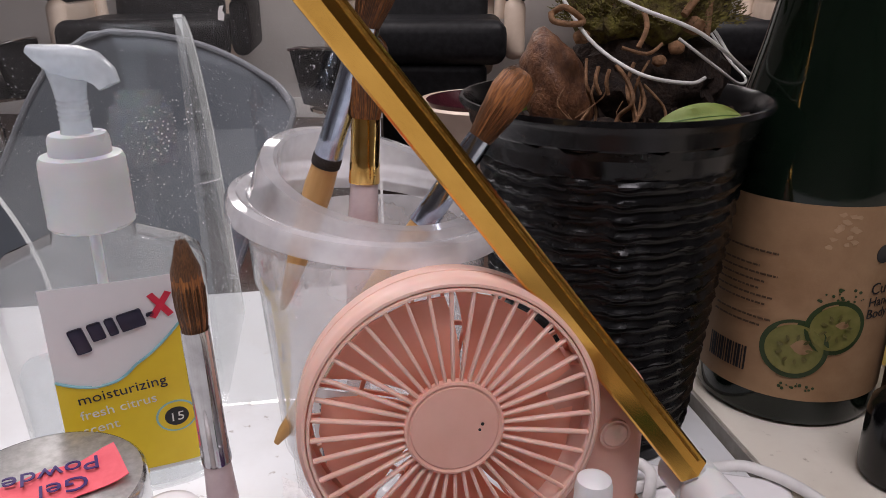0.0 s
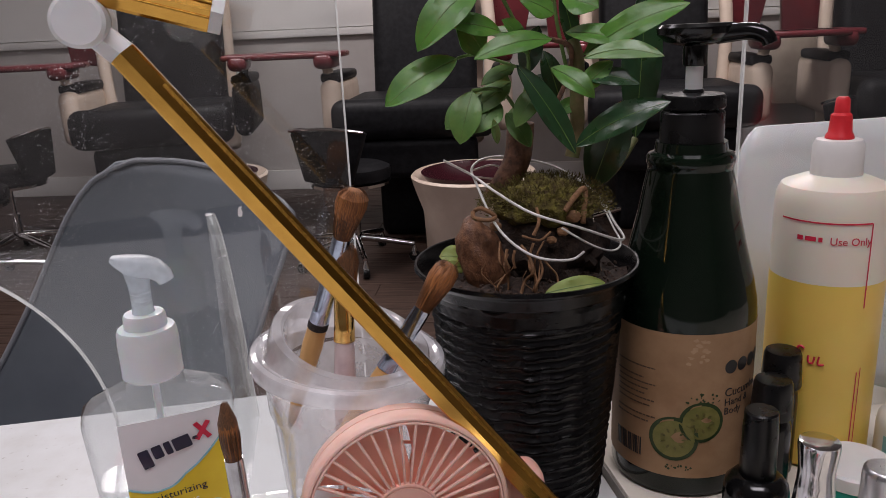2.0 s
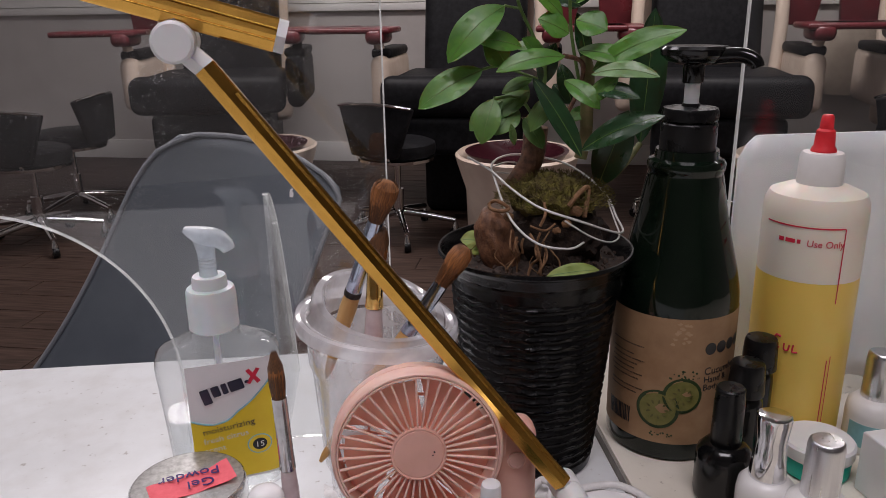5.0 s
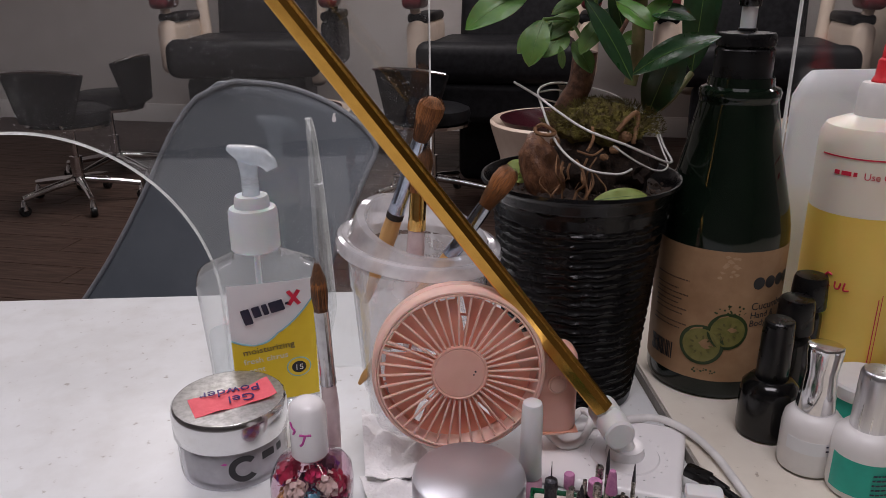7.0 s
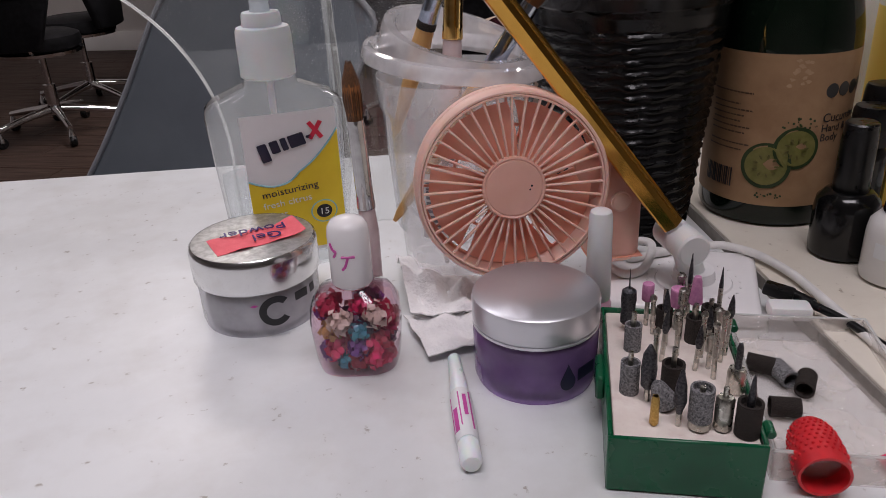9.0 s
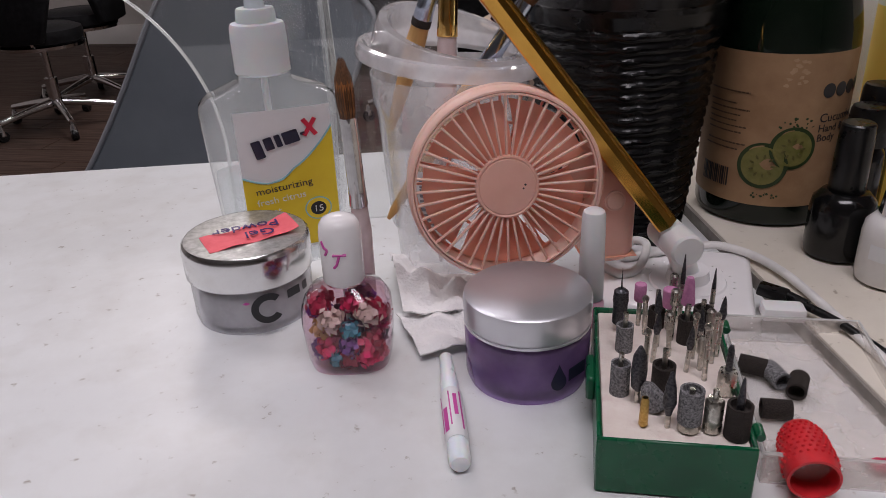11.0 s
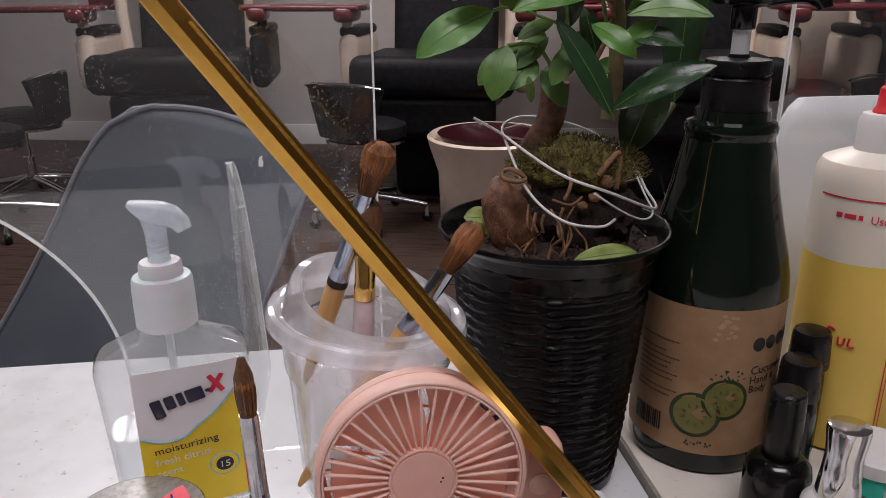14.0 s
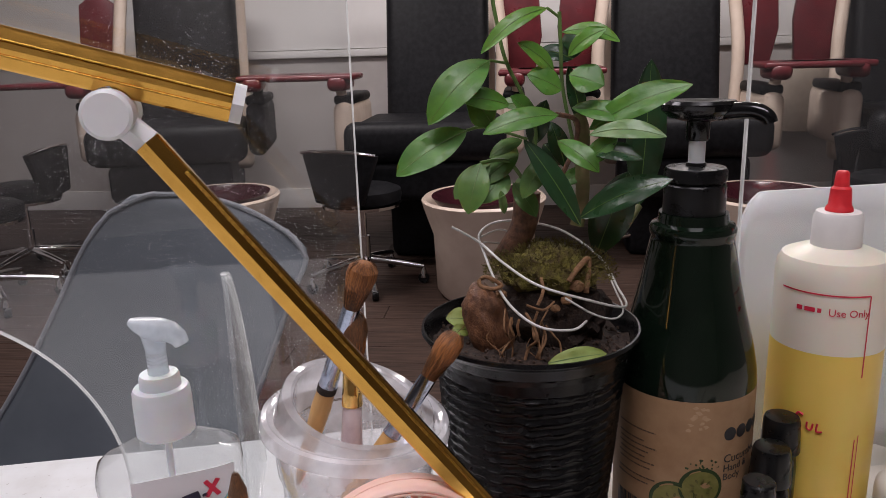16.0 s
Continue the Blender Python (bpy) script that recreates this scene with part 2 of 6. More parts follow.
marble_white = marble("white_marble_top", (0.75, 0.765, 0.77), (0.60, 0.60, 0.585))
marble_cream = marble("cream_marble_top", (0.74, 0.69, 0.60), (0.63, 0.57, 0.48))
table_edge = surface("grey_table_edge", (0.30, 0.28, 0.25), (0.2, 0.18, 0.16), 80, 0.6)
table_body = surface("white_laminate", (0.72, 0.71, 0.69), None, 10, 0.5)
gold = surface("gold_anodised", (0.66, 0.37, 0.08), (0.60, 0.33, 0.068), 120, 0.16, 0.22, 1.0)
gold_rough = surface("worn_gold", (0.62, 0.36, 0.07), (0.40, 0.21, 0.04), 500, 0.35, 0.55, 1.0, 0.4, 1500)
white_plastic = surface("white_plastic", (0.82, 0.82, 0.82), (0.76, 0.76, 0.76), 30, 0.32, 0.42, sub=0.1)
milky = surface("milky_pump_plastic", (0.87, 0.92, 0.96), (0.83, 0.89, 0.93), 40, 0.26, 0.34, sub=0.35)
glossy_white = surface("glossy_white_plastic", (0.88, 0.86, 0.86), (0.84, 0.82, 0.82), 25, 0.08, 0.2)
grey_port = surface("dark_slot", (0.05, 0.05, 0.05), None, 50, 0.5)
black_gloss = surface("black_gloss", (0.004, 0.004, 0.0045), (0.007, 0.007, 0.007), 60, 0.12, 0.2, spec=0.45)
black_matte = surface("black_matte", (0.005, 0.005, 0.0055), (0.009, 0.009, 0.0095), 90, 0.24, 0.34, spec=0.35)
pot_black = surface("black_pot_plastic", (0.004, 0.004, 0.0045), (0.009, 0.009, 0.0095), 70, 0.17, 0.28, spec=0.28)
pink_fan = surface("pink_plastic", (0.82, 0.47, 0.38), (0.77, 0.42, 0.33), 55, 0.38, 0.5, sub=0.15)
pink_light = surface("pale_pink_plastic", (0.86, 0.57, 0.48), (0.81, 0.51, 0.42), 55, 0.36, 0.48, sub=0.15)
pink_deep = surface("deep_pink_plastic", (0.95, 0.48, 0.36), (0.90, 0.40, 0.28), 40, 0.4, 0.5, sub=0.15)
chrome = surface("chrome", (0.82, 0.82, 0.83), (0.72, 0.72, 0.74), 150, 0.06, 0.16, 1.0)
# plain chrome, its base colour darkened to imitate dark reflections on a ferrule
chrome_darkened = surface("chrome_dark_reflections", (0.52, 0.51, 0.51), (0.42, 0.41, 0.41), 150, 0.05, 0.12, 1.0)
brushed = surface("brushed_aluminium", (0.74, 0.74, 0.75), (0.64, 0.64, 0.66), 300, 0.26, 0.36, 1.0, stretch=(1, 1, 0.05))
steel = surface("tool_steel", (0.62, 0.60, 0.55), (0.42, 0.40, 0.36), 400, 0.2, 0.4, 1.0)
carbide = surface("dark_carbide", (0.13, 0.13, 0.14), (0.05, 0.05, 0.06), 900, 0.3, 0.5, 0.9, 0.5, 1800)
brass = surface("brass_bit", (0.72, 0.48, 0.16), (0.55, 0.34, 0.10), 700, 0.3, 0.45, 1.0, 0.3, 1500)
grit_grey = surface("dusty_abrasive", (0.40, 0.39, 0.40), (0.10, 0.10, 0.105), 1100, 0.9, bump=1.0, bump_scale=2600)
grit_black = surface("brown_black_abrasive", (0.016, 0.011, 0.009), (0.05, 0.038, 0.032), 1800, 0.85, bump=1.0, bump_scale=2600)
stone_pink = surface("purple_pink_stone", (0.62, 0.27, 0.46), (0.52, 0.2, 0.38), 500, 0.85, bump=0.4, bump_scale=1500)
green_case = surface("dark_green_plastic", (0.003, 0.105, 0.042), (0.002, 0.075, 0.03), 60, 0.22, 0.36)
foam = surface("dusty_white_foam", (0.82, 0.74, 0.68), (0.76, 0.66, 0.60), 90, 0.8, bump=0.3, bump_scale=500, dirt=(0.66, 0.52, 0.48), dirt_scale=70)
jar_cap_silver = surface("silver_lid", (0.78, 0.78, 0.78), (0.70, 0.70, 0.70), 45, 0.10, 0.25, 1.0)
jar_top_dusty = surface("dusty_silver_lid_top", (0.62, 0.61, 0.59), (0.42, 0.41, 0.39), 260, 0.3, 0.55, 0.85)
satin_silver = surface("satin_silver_lid", (0.70, 0.70, 0.74), (0.66, 0.66, 0.70), 25, 0.3, 0.36, 0.75)
powder_grey = surface("grey_powder_in_jar", (0.68, 0.67, 0.69), (0.62, 0.61, 0.63), 40, 0.5)
purple_gel = surface("purple_gel", (0.24, 0.12, 0.32), (0.18, 0.09, 0.26), 30, 0.22, 0.3, coat=0.6)
neon_paper = surface("neon_pink_paper", (0.95, 0.17, 0.20), (0.88, 0.13, 0.16), 160, 0.7, bump=0.2, bump_scale=600)
ink_violet = surface("violet_ink", (0.05, 0.02, 0.16), None, 100, 0.5)
ink_black = surface("black_print", (0.015, 0.015, 0.018), None, 100, 0.4)
ink_faded = surface("faded_brown_print", (0.10, 0.058, 0.032), None, 100, 0.5)
ink_navy = surface("navy_print", (0.02, 0.02, 0.05), None, 100, 0.4)
ink_red = surface("red_print", (0.68, 0.02, 0.06), None, 100, 0.4)
ink_magenta = surface("magenta_print", (0.62, 0.08, 0.38), None, 100, 0.4)
ink_grey = surface("grey_print", (0.25, 0.25, 0.28), None, 100, 0.5)
ink_white = surface("white_print", (0.85, 0.85, 0.82), None, 100, 0.5)
ink_teal = surface("pale_teal_print", (0.30, 0.58, 0.62), None, 100, 0.4)
label_white = surface("white_label", (0.80, 0.81, 0.82), (0.76, 0.77, 0.78), 40, 0.4)
label_yellow = surface("yellow_label", (0.86, 0.64, 0.03), (0.80, 0.57, 0.02), 40, 0.4)
kraft = surface("kraft_paper_label", (0.37, 0.225, 0.12), (0.30, 0.175, 0.09), 45, 0.55, 0.7, bump=0.15, bump_scale=700, dirt=(0.27, 0.15, 0.07), dirt_scale=26)
kraft_pale = surface("rubbed_kraft_paper", (0.46, 0.31, 0.19), (0.40, 0.26, 0.15), 200, 0.75)
cucumber_skin = surface("cucumber_skin_print", (0.025, 0.05, 0.012), None, 200, 0.5)
cucumber_flesh = surface("cucumber_flesh_print", (0.20, 0.185, 0.05), (0.14, 0.14, 0.03), 160, 0.5)
cucumber_seed = surface("cucumber_seed_print", (0.09, 0.08, 0.02), (0.16, 0.14, 0.04), 300, 0.5)
teal_label = surface("teal_label", (0.01, 0.42, 0.31), None, 60, 0.35)
blue_card = surface("blue_card", (0.10, 0.25, 0.62), None, 60, 0.4)
tissue_white = surface("white_paper_towel", (0.84, 0.83, 0.83), (0.79, 0.78, 0.78), 120, 0.9, bump=1.0, bump_scale=420)
red_silicone = surface("red_silicone", (0.72, 0.03, 0.04), (0.62, 0.02, 0.03), 90, 0.35, 0.5, sub=0.2)
crimson_flake = surface("crimson_flake", (0.6, 0.02, 0.09), None, 300, 0.5)
hair = surface("sable_hair", (0.40, 0.15, 0.036), (0.14, 0.048, 0.014), 1900, 0.5, 0.65, bump=0.5, bump_scale=3600, stretch=(1, 1, 0.03))
hair_dark = surface("dark_sable_tip", (0.075, 0.030, 0.012), (0.16, 0.07, 0.025), 2600, 0.5, bump=0.5, bump_scale=3600, stretch=(1, 1, 0.03))
wood_handle = surface("tan_wood_handle", (0.62, 0.36, 0.13), (0.50, 0.27, 0.08), 120, 0.4, stretch=(1, 1, 0.1))
pearl_handle = surface("pearly_pink_handle", (0.66, 0.54, 0.54), (0.55, 0.42, 0.43), 90, 0.2)
blue_ferrule = surface("blue_steel_ferrule", (0.55, 0.62, 0.75), (0.42, 0.48, 0.6), 200, 0.12, 0.22, 1.0)
gold_ferrule = surface("gold_ferrule", (0.88, 0.58, 0.20), (0.80, 0.48, 0.14), 200, 0.1, 0.2, 1.0)
bark = surface("brown_bark", (0.20, 0.095, 0.055), (0.08, 0.038, 0.024), 240, 0.75, bump=1.0, bump_scale=420)
caudex_bark = surface("caudex_bark", (0.23, 0.105, 0.05), (0.10, 0.042, 0.022), 300, 0.5, bump=0.8, bump_scale=1100, stretch=(1, 1, 0.7))
root_tan = surface("tan_root", (0.27, 0.14, 0.065), (0.16, 0.08, 0.035), 300, 0.75, bump=0.6, bump_scale=900)
cane = surface("orchid_cane", (0.20, 0.15, 0.07), (0.12, 0.13, 0.04), 160, 0.6)
green_stem = surface("green_stem", (0.13, 0.22, 0.05), (0.09, 0.16, 0.04), 160, 0.5)
moss_green = surface("green_brown_moss", (0.150, 0.130, 0.022), (0.050, 0.030, 0.010), 260, 0.95, bump=1.0, bump_scale=900)
soil_dark = surface("dark_potting_soil", (0.014, 0.009, 0.007), (0.048, 0.029, 0.020), 330, 0.95, bump=1.0, bump_scale=700)
white_wire = surface("white_coated_wire", (0.72, 0.71, 0.68), (0.62, 0.61, 0.58), 60, 0.35)
cable_white = surface("white_cable", (0.80, 0.78, 0.76), None, 60, 0.4)
label_clearish = surface("off_white_bottle", (0.78, 0.76, 0.74), (0.73, 0.71, 0.69), 50, 0.3)


def leaf_mat(name, c1, c2, rough=0.35):
    m = surface(name, c1, c2, 70, rough, rough + 0.15, bump=0.25, bump_scale=260)
    p = m.node_tree.nodes["Principled BSDF"]
    p.inputs["Subsurface Weight"].default_value, p.inputs["Subsurface Scale"].default_value = 0.15, 0.002
    return m


leaf_green = leaf_mat("mid_green_leaf", (0.092, 0.235, 0.032), (0.056, 0.165, 0.021))
leaf_fresh = leaf_mat("fresh_green_leaf", (0.12, 0.28, 0.035), (0.085, 0.22, 0.025))
leaf_pale = leaf_mat("pale_green_leaf", (0.17, 0.29, 0.11), (0.12, 0.22, 0.08), 0.3)
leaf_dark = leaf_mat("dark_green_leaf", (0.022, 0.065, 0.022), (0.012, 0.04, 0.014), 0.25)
leaf_old = leaf_mat("olive_green_leaf", (0.11, 0.22, 0.045), (0.07, 0.155, 0.033), 0.42)
leaf_fallen = leaf_mat("yellow_green_leaf", (0.26, 0.33, 0.08), (0.18, 0.24, 0.045), 0.5)

acrylic = clear("dusty_clear_acrylic", (0.97, 0.98, 0.98), (0.85, 0.87, 0.9), 0.006, 0.02, 1.49, 0.85, 430, gloss=2.0)
acrylic_clean = clear("clear_acrylic_sheet", (0.97, 0.98, 0.98), (0.85, 0.87, 0.9), 0.008, 0.02, 1.49, 0.10, 430, gloss=1.15)
acrylic_edge = clear("frosted_acrylic_edge", (0.92, 0.94, 0.93), (0.88, 0.89, 0.88), 0.62, 0.15, 1.49)
acrylic_fin = clear("clear_acrylic_fin", (0.96, 0.97, 0.97), (0.85, 0.87, 0.9), 0.10, 0.03, 1.49, 0.4, 500)
cup_plastic = clear("cloudy_cup_plastic", (0.97, 0.97, 0.975), (0.92, 0.92, 0.94), 0.25, 0.10, 1.4, gloss=1.3)
lid_plastic = clear("cloudy_lid_plastic", (0.95, 0.95, 0.96), (0.93, 0.93, 0.95), 0.38, 0.08, 1.45, gloss=1.4)
bottle_clear = clear("clear_bottle", (0.97, 0.98, 0.98), (0.90, 0.92, 0.93), 0.21, 0.04, 1.45, gloss=1.8)
gel_clear = clear("clear_gel", (0.95, 0.965, 0.97), (0.85, 0.88, 0.90), 0.22, 0.05, 1.33)
jar_frost = clear("frosted_jar_wall", (0.93, 0.93, 0.95), (0.74, 0.73, 0.76), 0.45, 0.18, 1.45)
jar_purple = clear("violet_jar_wall", (0.62, 0.45, 0.74), (0.42, 0.27, 0.54), 0.5, 0.12, 1.5)
polish_glass = clear("clear_polish_glass", (0.93, 0.78, 0.86), (0.72, 0.42, 0.52), 0.035, 0.02, 1.5, gloss=1.8)
milky_thin = clear("milky_thin_plastic", (0.93, 0.96, 0.98), (0.86, 0.91, 0.95), 0.74, 0.22, 1.45)
box_clear = clear("scuffed_clear_box", (0.95, 0.95, 0.95), (0.82, 0.75, 0.70), 0.30, 0.1, 1.45, 0.2, 300)
yellow_liquid = surface("yellow_liquid_in_plastic", (0.84, 0.60, 0.13), (0.80, 0.55, 0.10), 14, 0.34, 0.42, sub=0.3)
cloudy_hdpe = surface("cloudy_bottle_plastic", (0.80, 0.74, 0.64), (0.76, 0.69, 0.58), 14, 0.34, 0.42, sub=0.4)
bottle_green = surface("black_green_bottle", (0.003, 0.007, 0.004), (0.006, 0.012, 0.007), 30, 0.05, 0.11, spec=0.4)

# ---- the room ----
wall_paint = surface("warm_grey_wall_paint", (0.60, 0.565, 0.55), (0.55, 0.515, 0.50), 6, 0.7, bump=0.1, bump_scale=200)
white_paint = surface("white_paint", (0.88, 0.86, 0.85), (0.83, 0.81, 0.80), 5, 0.6)
plank_wood = surface("dark_brown_planks", (0.070, 0.042, 0.032), (0.030, 0.018, 0.014), 14, 0.45, 0.6, spec=0.22, bump=0.2, bump_scale=60, stretch=(0.35, 5, 1))
sub_floor = surface("dark_joint", (0.035, 0.025, 0.02), None, 30, 0.8)
leather = surface("black_leather", (0.006, 0.006, 0.007), (0.013, 0.013, 0.015), 40, 0.46, 0.58, spec=0.15, bump=0.3, bump_scale=220)
beige_shell = surface("beige_moulded_plastic", (0.66, 0.54, 0.45), (0.60, 0.48, 0.39), 12, 0.35, 0.5)
burgundy = surface("burgundy_lacquer", (0.14, 0.022, 0.028), (0.10, 0.015, 0.02), 18, 0.25, 0.4)
bowl_dark = surface("dark_burgundy_bowl", (0.035, 0.008, 0.012), None, 18, 0.12, 0.2)
shell_grey = surface("slate_grey_plastic", (0.175, 0.196, 0.222), (0.145, 0.164, 0.190), 9, 0.45, 0.55)
shell_edge = surface("pale_grey_plastic_edge", (0.27, 0.28, 0.30), (0.22, 0.23, 0.25), 9, 0.4, 0.5)
cloth_cream = surface("cream_upholstery", (0.62, 0.53, 0.44), (0.54, 0.45, 0.37), 30, 0.8, bump=0.3, bump_scale=300)

X0, X1, Y0, Y1 = -4.6, 4.2, -4.2, 5.3
piece("floor", block(X1 - X0, Y1 - Y0, 0.1, (X0 + X1) / 2, (Y0 + Y1) / 2, FLOOR - 0.104), sub_floor, "dark brown wood plank floor of the salon", "floor", kind="structure")
piece("ceiling", block(X1 - X0, Y1 - Y0, 0.1, (X0 + X1) / 2, (Y0 + Y1) / 2, CEIL), white_paint, "plain white ceiling", "ceiling", kind="structure")
wall_north = piece("wall_north", block(X1 - X0, 0.12, CEIL - FLOOR, (X0 + X1) / 2, Y1 + 0.06, FLOOR), wall_paint, "warm grey painted wall behind the pedicure chairs", "wall", kind="structure")
piece("wall_south", block(X1 - X0, 0.12, CEIL - FLOOR, (X0 + X1) / 2, Y0 - 0.06, FLOOR), wall_paint, "warm grey painted wall", "wall", kind="structure")
piece("wall_west", block(0.12, Y1 - Y0, CEIL - FLOOR, X0 - 0.06, (Y0 + Y1) / 2, FLOOR), wall_paint, "warm grey painted side wall", "wall", kind="structure")
piece("wall_east", block(0.12, Y1 - Y0, CEIL - FLOOR, X1 + 0.06, (Y0 + Y1) / 2, FLOOR), wall_paint, "warm grey painted side wall", "wall", kind="structure")
piece("baseboard", block(X1 - X0, 0.02, 0.14, (X0 + X1) / 2, Y1 - 0.012, FLOOR, 0.004), white_paint, "white baseboard along the wall", "baseboard", kind="structure")
piece("trim", block(X1 - X0, 0.05, 0.05, (X0 + X1) / 2, Y1 - 0.027, 0.29, 0.008), white_paint, "white ledge along the wall", "trim", kind="structure")
piece("wall_panel", block(X1 - X0, 0.03, 1.2, (X0 + X1) / 2, Y1 - 0.017, 0.345, 0.0), white_paint, "white painted upper wall panel", "wall panel", kind="structure")

light_face = glowing("lamp_diffuser", (1.0, 0.93, 0.95), 2.0)
for lx, ly in ((0.1, -0.35), (-1.3, 0.9), (-1.4, 3.2), (0.9, 3.2)):
    fixture = thing("ceiling_light", "flat white ceiling light panel, switched on", "ceiling light", pose(lx, ly, CEIL), "ceiling lights")
    part("frame", block(1.26, 0.66, 0.03, 0, 0, -0.03, 0.006), white_plastic, fixture)
    part("diffuser", block(1.18, 0.58, 0.008, 0, 0, -0.039, 0.002), light_face, fixture)


def make_stool():
    st = thing("salon_stool", "black leather salon stool with backrest and chrome five-star base on castors", "stool", None, "salon stools")
    seat = lathe([(0.02, 0.40), (0.16, 0.40), (0.185, 0.415), (0.19, 0.44), (0.185, 0.465), (0.15, 0.48), (0.02, 0.485)], 40)
    part("seat", seat, leather, st)
    part("seat_ring", lathe([(0.165, 0.388), (0.188, 0.388), (0.19, 0.402), (0.165, 0.402)], 40), chrome, st, "chrome ring under the seat")
    outline = []
    for i in range(11):
        f = -1 + 0.2 * i
        outline.append((0.200 * f, 0.66 - 0.012 * f * f))
    low = [(0.125 * (1 - 0.2 * i), 0.42 + 0.006 * abs(1 - 0.2 * i)) for i in range(11)]
    back = prism(outline + low, 0.035, 0.008)
    for v in back.verts:
        v.co.y += -0.21 + 0.9 * v.co.x ** 2
    part("backrest", back, leather, st)
    part("back_rim", tube([(-0.200, -0.176, 0.652), (-0.11, -0.2, 0.664), (0, -0.207, 0.668), (0.11, -0.2, 0.664), (0.200, -0.176, 0.652)], 0.007, 8), chrome, st, "chrome top edge")
    part("back_post", tube([(0.04, -0.04, 0.385), (0.06, -0.14, 0.39), (0.06, -0.172, 0.44), (0.06, -0.168, 0.58)], 0.011, 8), chrome, st)
    part("gas_lift", lathe([(0.028, 0.1), (0.028, 0.24), (0.016, 0.24), (0.016, 0.39)], 20), chrome, st)
    for k in range(5):
        a = 2 * math.pi * k / 5 + 0.4
        c, s = math.cos(a), math.sin(a)
        part("leg", tube([(0.03 * c, 0.03 * s, 0.125), (0.14 * c, 0.14 * s, 0.11), (0.28 * c, 0.28 * s, 0.085)], 0.02, 10, taper=0.013), chrome, st)
        wheel = part("castor", moved(lathe([(0.012, -0.014), (0.024, -0.014), (0.027, -0.008), (0.027, 0.008), (0.024, 0.014), (0.012, 0.014)], 20), pose(0.28 * c, 0.28 * s, 0.0275, 90, 0, math.degrees(a))), black_matte, st)
        part("castor_hood", moved(lathe([(0.006, 0.028), (0.018, 0.03), (0.016, 0.05), (0.006, 0.08)], 14), pose(0.28 * c, 0.28 * s, 0)), chrome, wheel, "chrome castor hood")
    return st


stool = make_stool()
stool.matrix_world = pose(-0.69, 3.47, FLOOR, 0, 0, -22)
copy_thing(stool, pose(-2.40, 3.16, FLOOR, 0, 0, 4))
copy_thing(stool, pose(-2.52, 3.66, FLOOR, 0, 0, 95))
copy_thing(stool, pose(0.75, 4.0, FLOOR, 0, 0, 30))
copy_thing(stool, pose(1.75, 3.6, FLOOR, 0, 0, 200))


def make_pedicure_chair(sides):
    """sides: on which sides a burgundy panel stands beside the back."""
    ch = thing("pedicure_chair", "black leather pedicure recliner with beige shell, burgundy trays and foot basin", "pedicure chair", None, "pedicure chairs")
    part("seat", block(0.74, 0.56, 0.17, 0, -0.28, 0.58, 0.06, 4), leather, ch)
    part("seat_front", block(0.80, 0.14, 0.20, 0, -0.58, 0.555, 0.06, 4), leather, ch)
    part("leg_rest", block(0.62, 0.12, 0.20, 0, -0.55, 0.36, 0.04, 4), leather, ch)
    back = block(0.58, 0.17, 1.0, 0, 0, 0, 0.06, 4)
    part("backrest", moved(back, pose(0, 0.10, 0.66, -12, 0, 0)), leather, ch)
    head = block(0.46, 0.14, 0.24, 0, 0, 0, 0.05, 4)
    part("headrest", moved(head, pose(0, 0.2, 1.42, -12, 0, 0)), leather, ch)
    part("back_shell", moved(block(0.64, 0.1, 1.2, 0, 0, 0, 0.045, 3), pose(0, 0.25, 0.4, -12, 0, 0)), beige_shell, ch)
    part("base", block(0.46, 0.80, 0.58, 0, 0.05, 0.0, 0.05, 3), leather, ch)
    for s in (-1, 1):
        part("arm", block(0.10, 0.60, 0.28, s * 0.435, -0.16, 0.56, 0.045, 3), leather if (s, len(sides), sides[0]) == (1, 1, -1) else beige_shell, ch)
        part("arm_post", tube([(s * 0.44, -0.30, 0.80), (s * 0.45, -0.36, 0.88), (s * 0.46, -0.36, 0.95)], 0.026, 10), leather if (s, len(sides), sides[0]) == (1, 1, -1) else beige_shell, ch)
        part("arm_pad", block(0.11, 0.46, 0.05, s * 0.435, -0.16, 0.825, 0.02, 3), leather, ch)
        tray = part("tray", block(0.44, 0.30, 0.030, s * 0.58, -0.36, 0.952, 0.012, 3), burgundy, ch, "burgundy lacquered tray")
        part("tray_end", block(0.10, 0.24, 0.075, s * 0.44, -0.40, 0.900, 0.03, 3), burgundy, tray)
    for s in sides:
        part("side_panel", moved(prism([(-0.10, 0.02), (0.08, 0), (0.12, 0.2), (0.10, 0.45), (0.0, 0.52), (-0.10, 0.45), (-0.12, 0.25)], 0.05, 0.014), pose(s * 0.47, 0.14, 0.94, 0, 0, 0)), burgundy, ch, "rounded burgundy side panel")
        part("shell_rib", tube([(s * 0.36, 0.06, 0.72), (s * 0.37, 0.08, 1.05), (s * 0.33, 0.16, 1.45)], 0.035, 10), beige_shell, ch)
    tub = lathe([(0.20, 0.0), (0.22, 0.03), (0.23, 0.28), (0.27, 0.40), (0.28, 0.44), (0.27, 0.45), (0.24, 0.40), (0.18, 0.36)], 40, 1.15)
    part("basin_pedestal", moved(tub, pose(0.30, -0.92, 0)), beige_shell, ch)
    bowl = lathe([(0.05, 0.34), (0.17, 0.36), (0.21, 0.42), (0.235, 0.455), (0.215, 0.455), (0.15, 0.39), (0.04, 0.37)], 40, 1.1)
    part("basin_bowl", moved(bowl, pose(0.30, -0.92, 0)), bowl_dark, ch, "glossy dark burgundy foot bowl")
    return ch


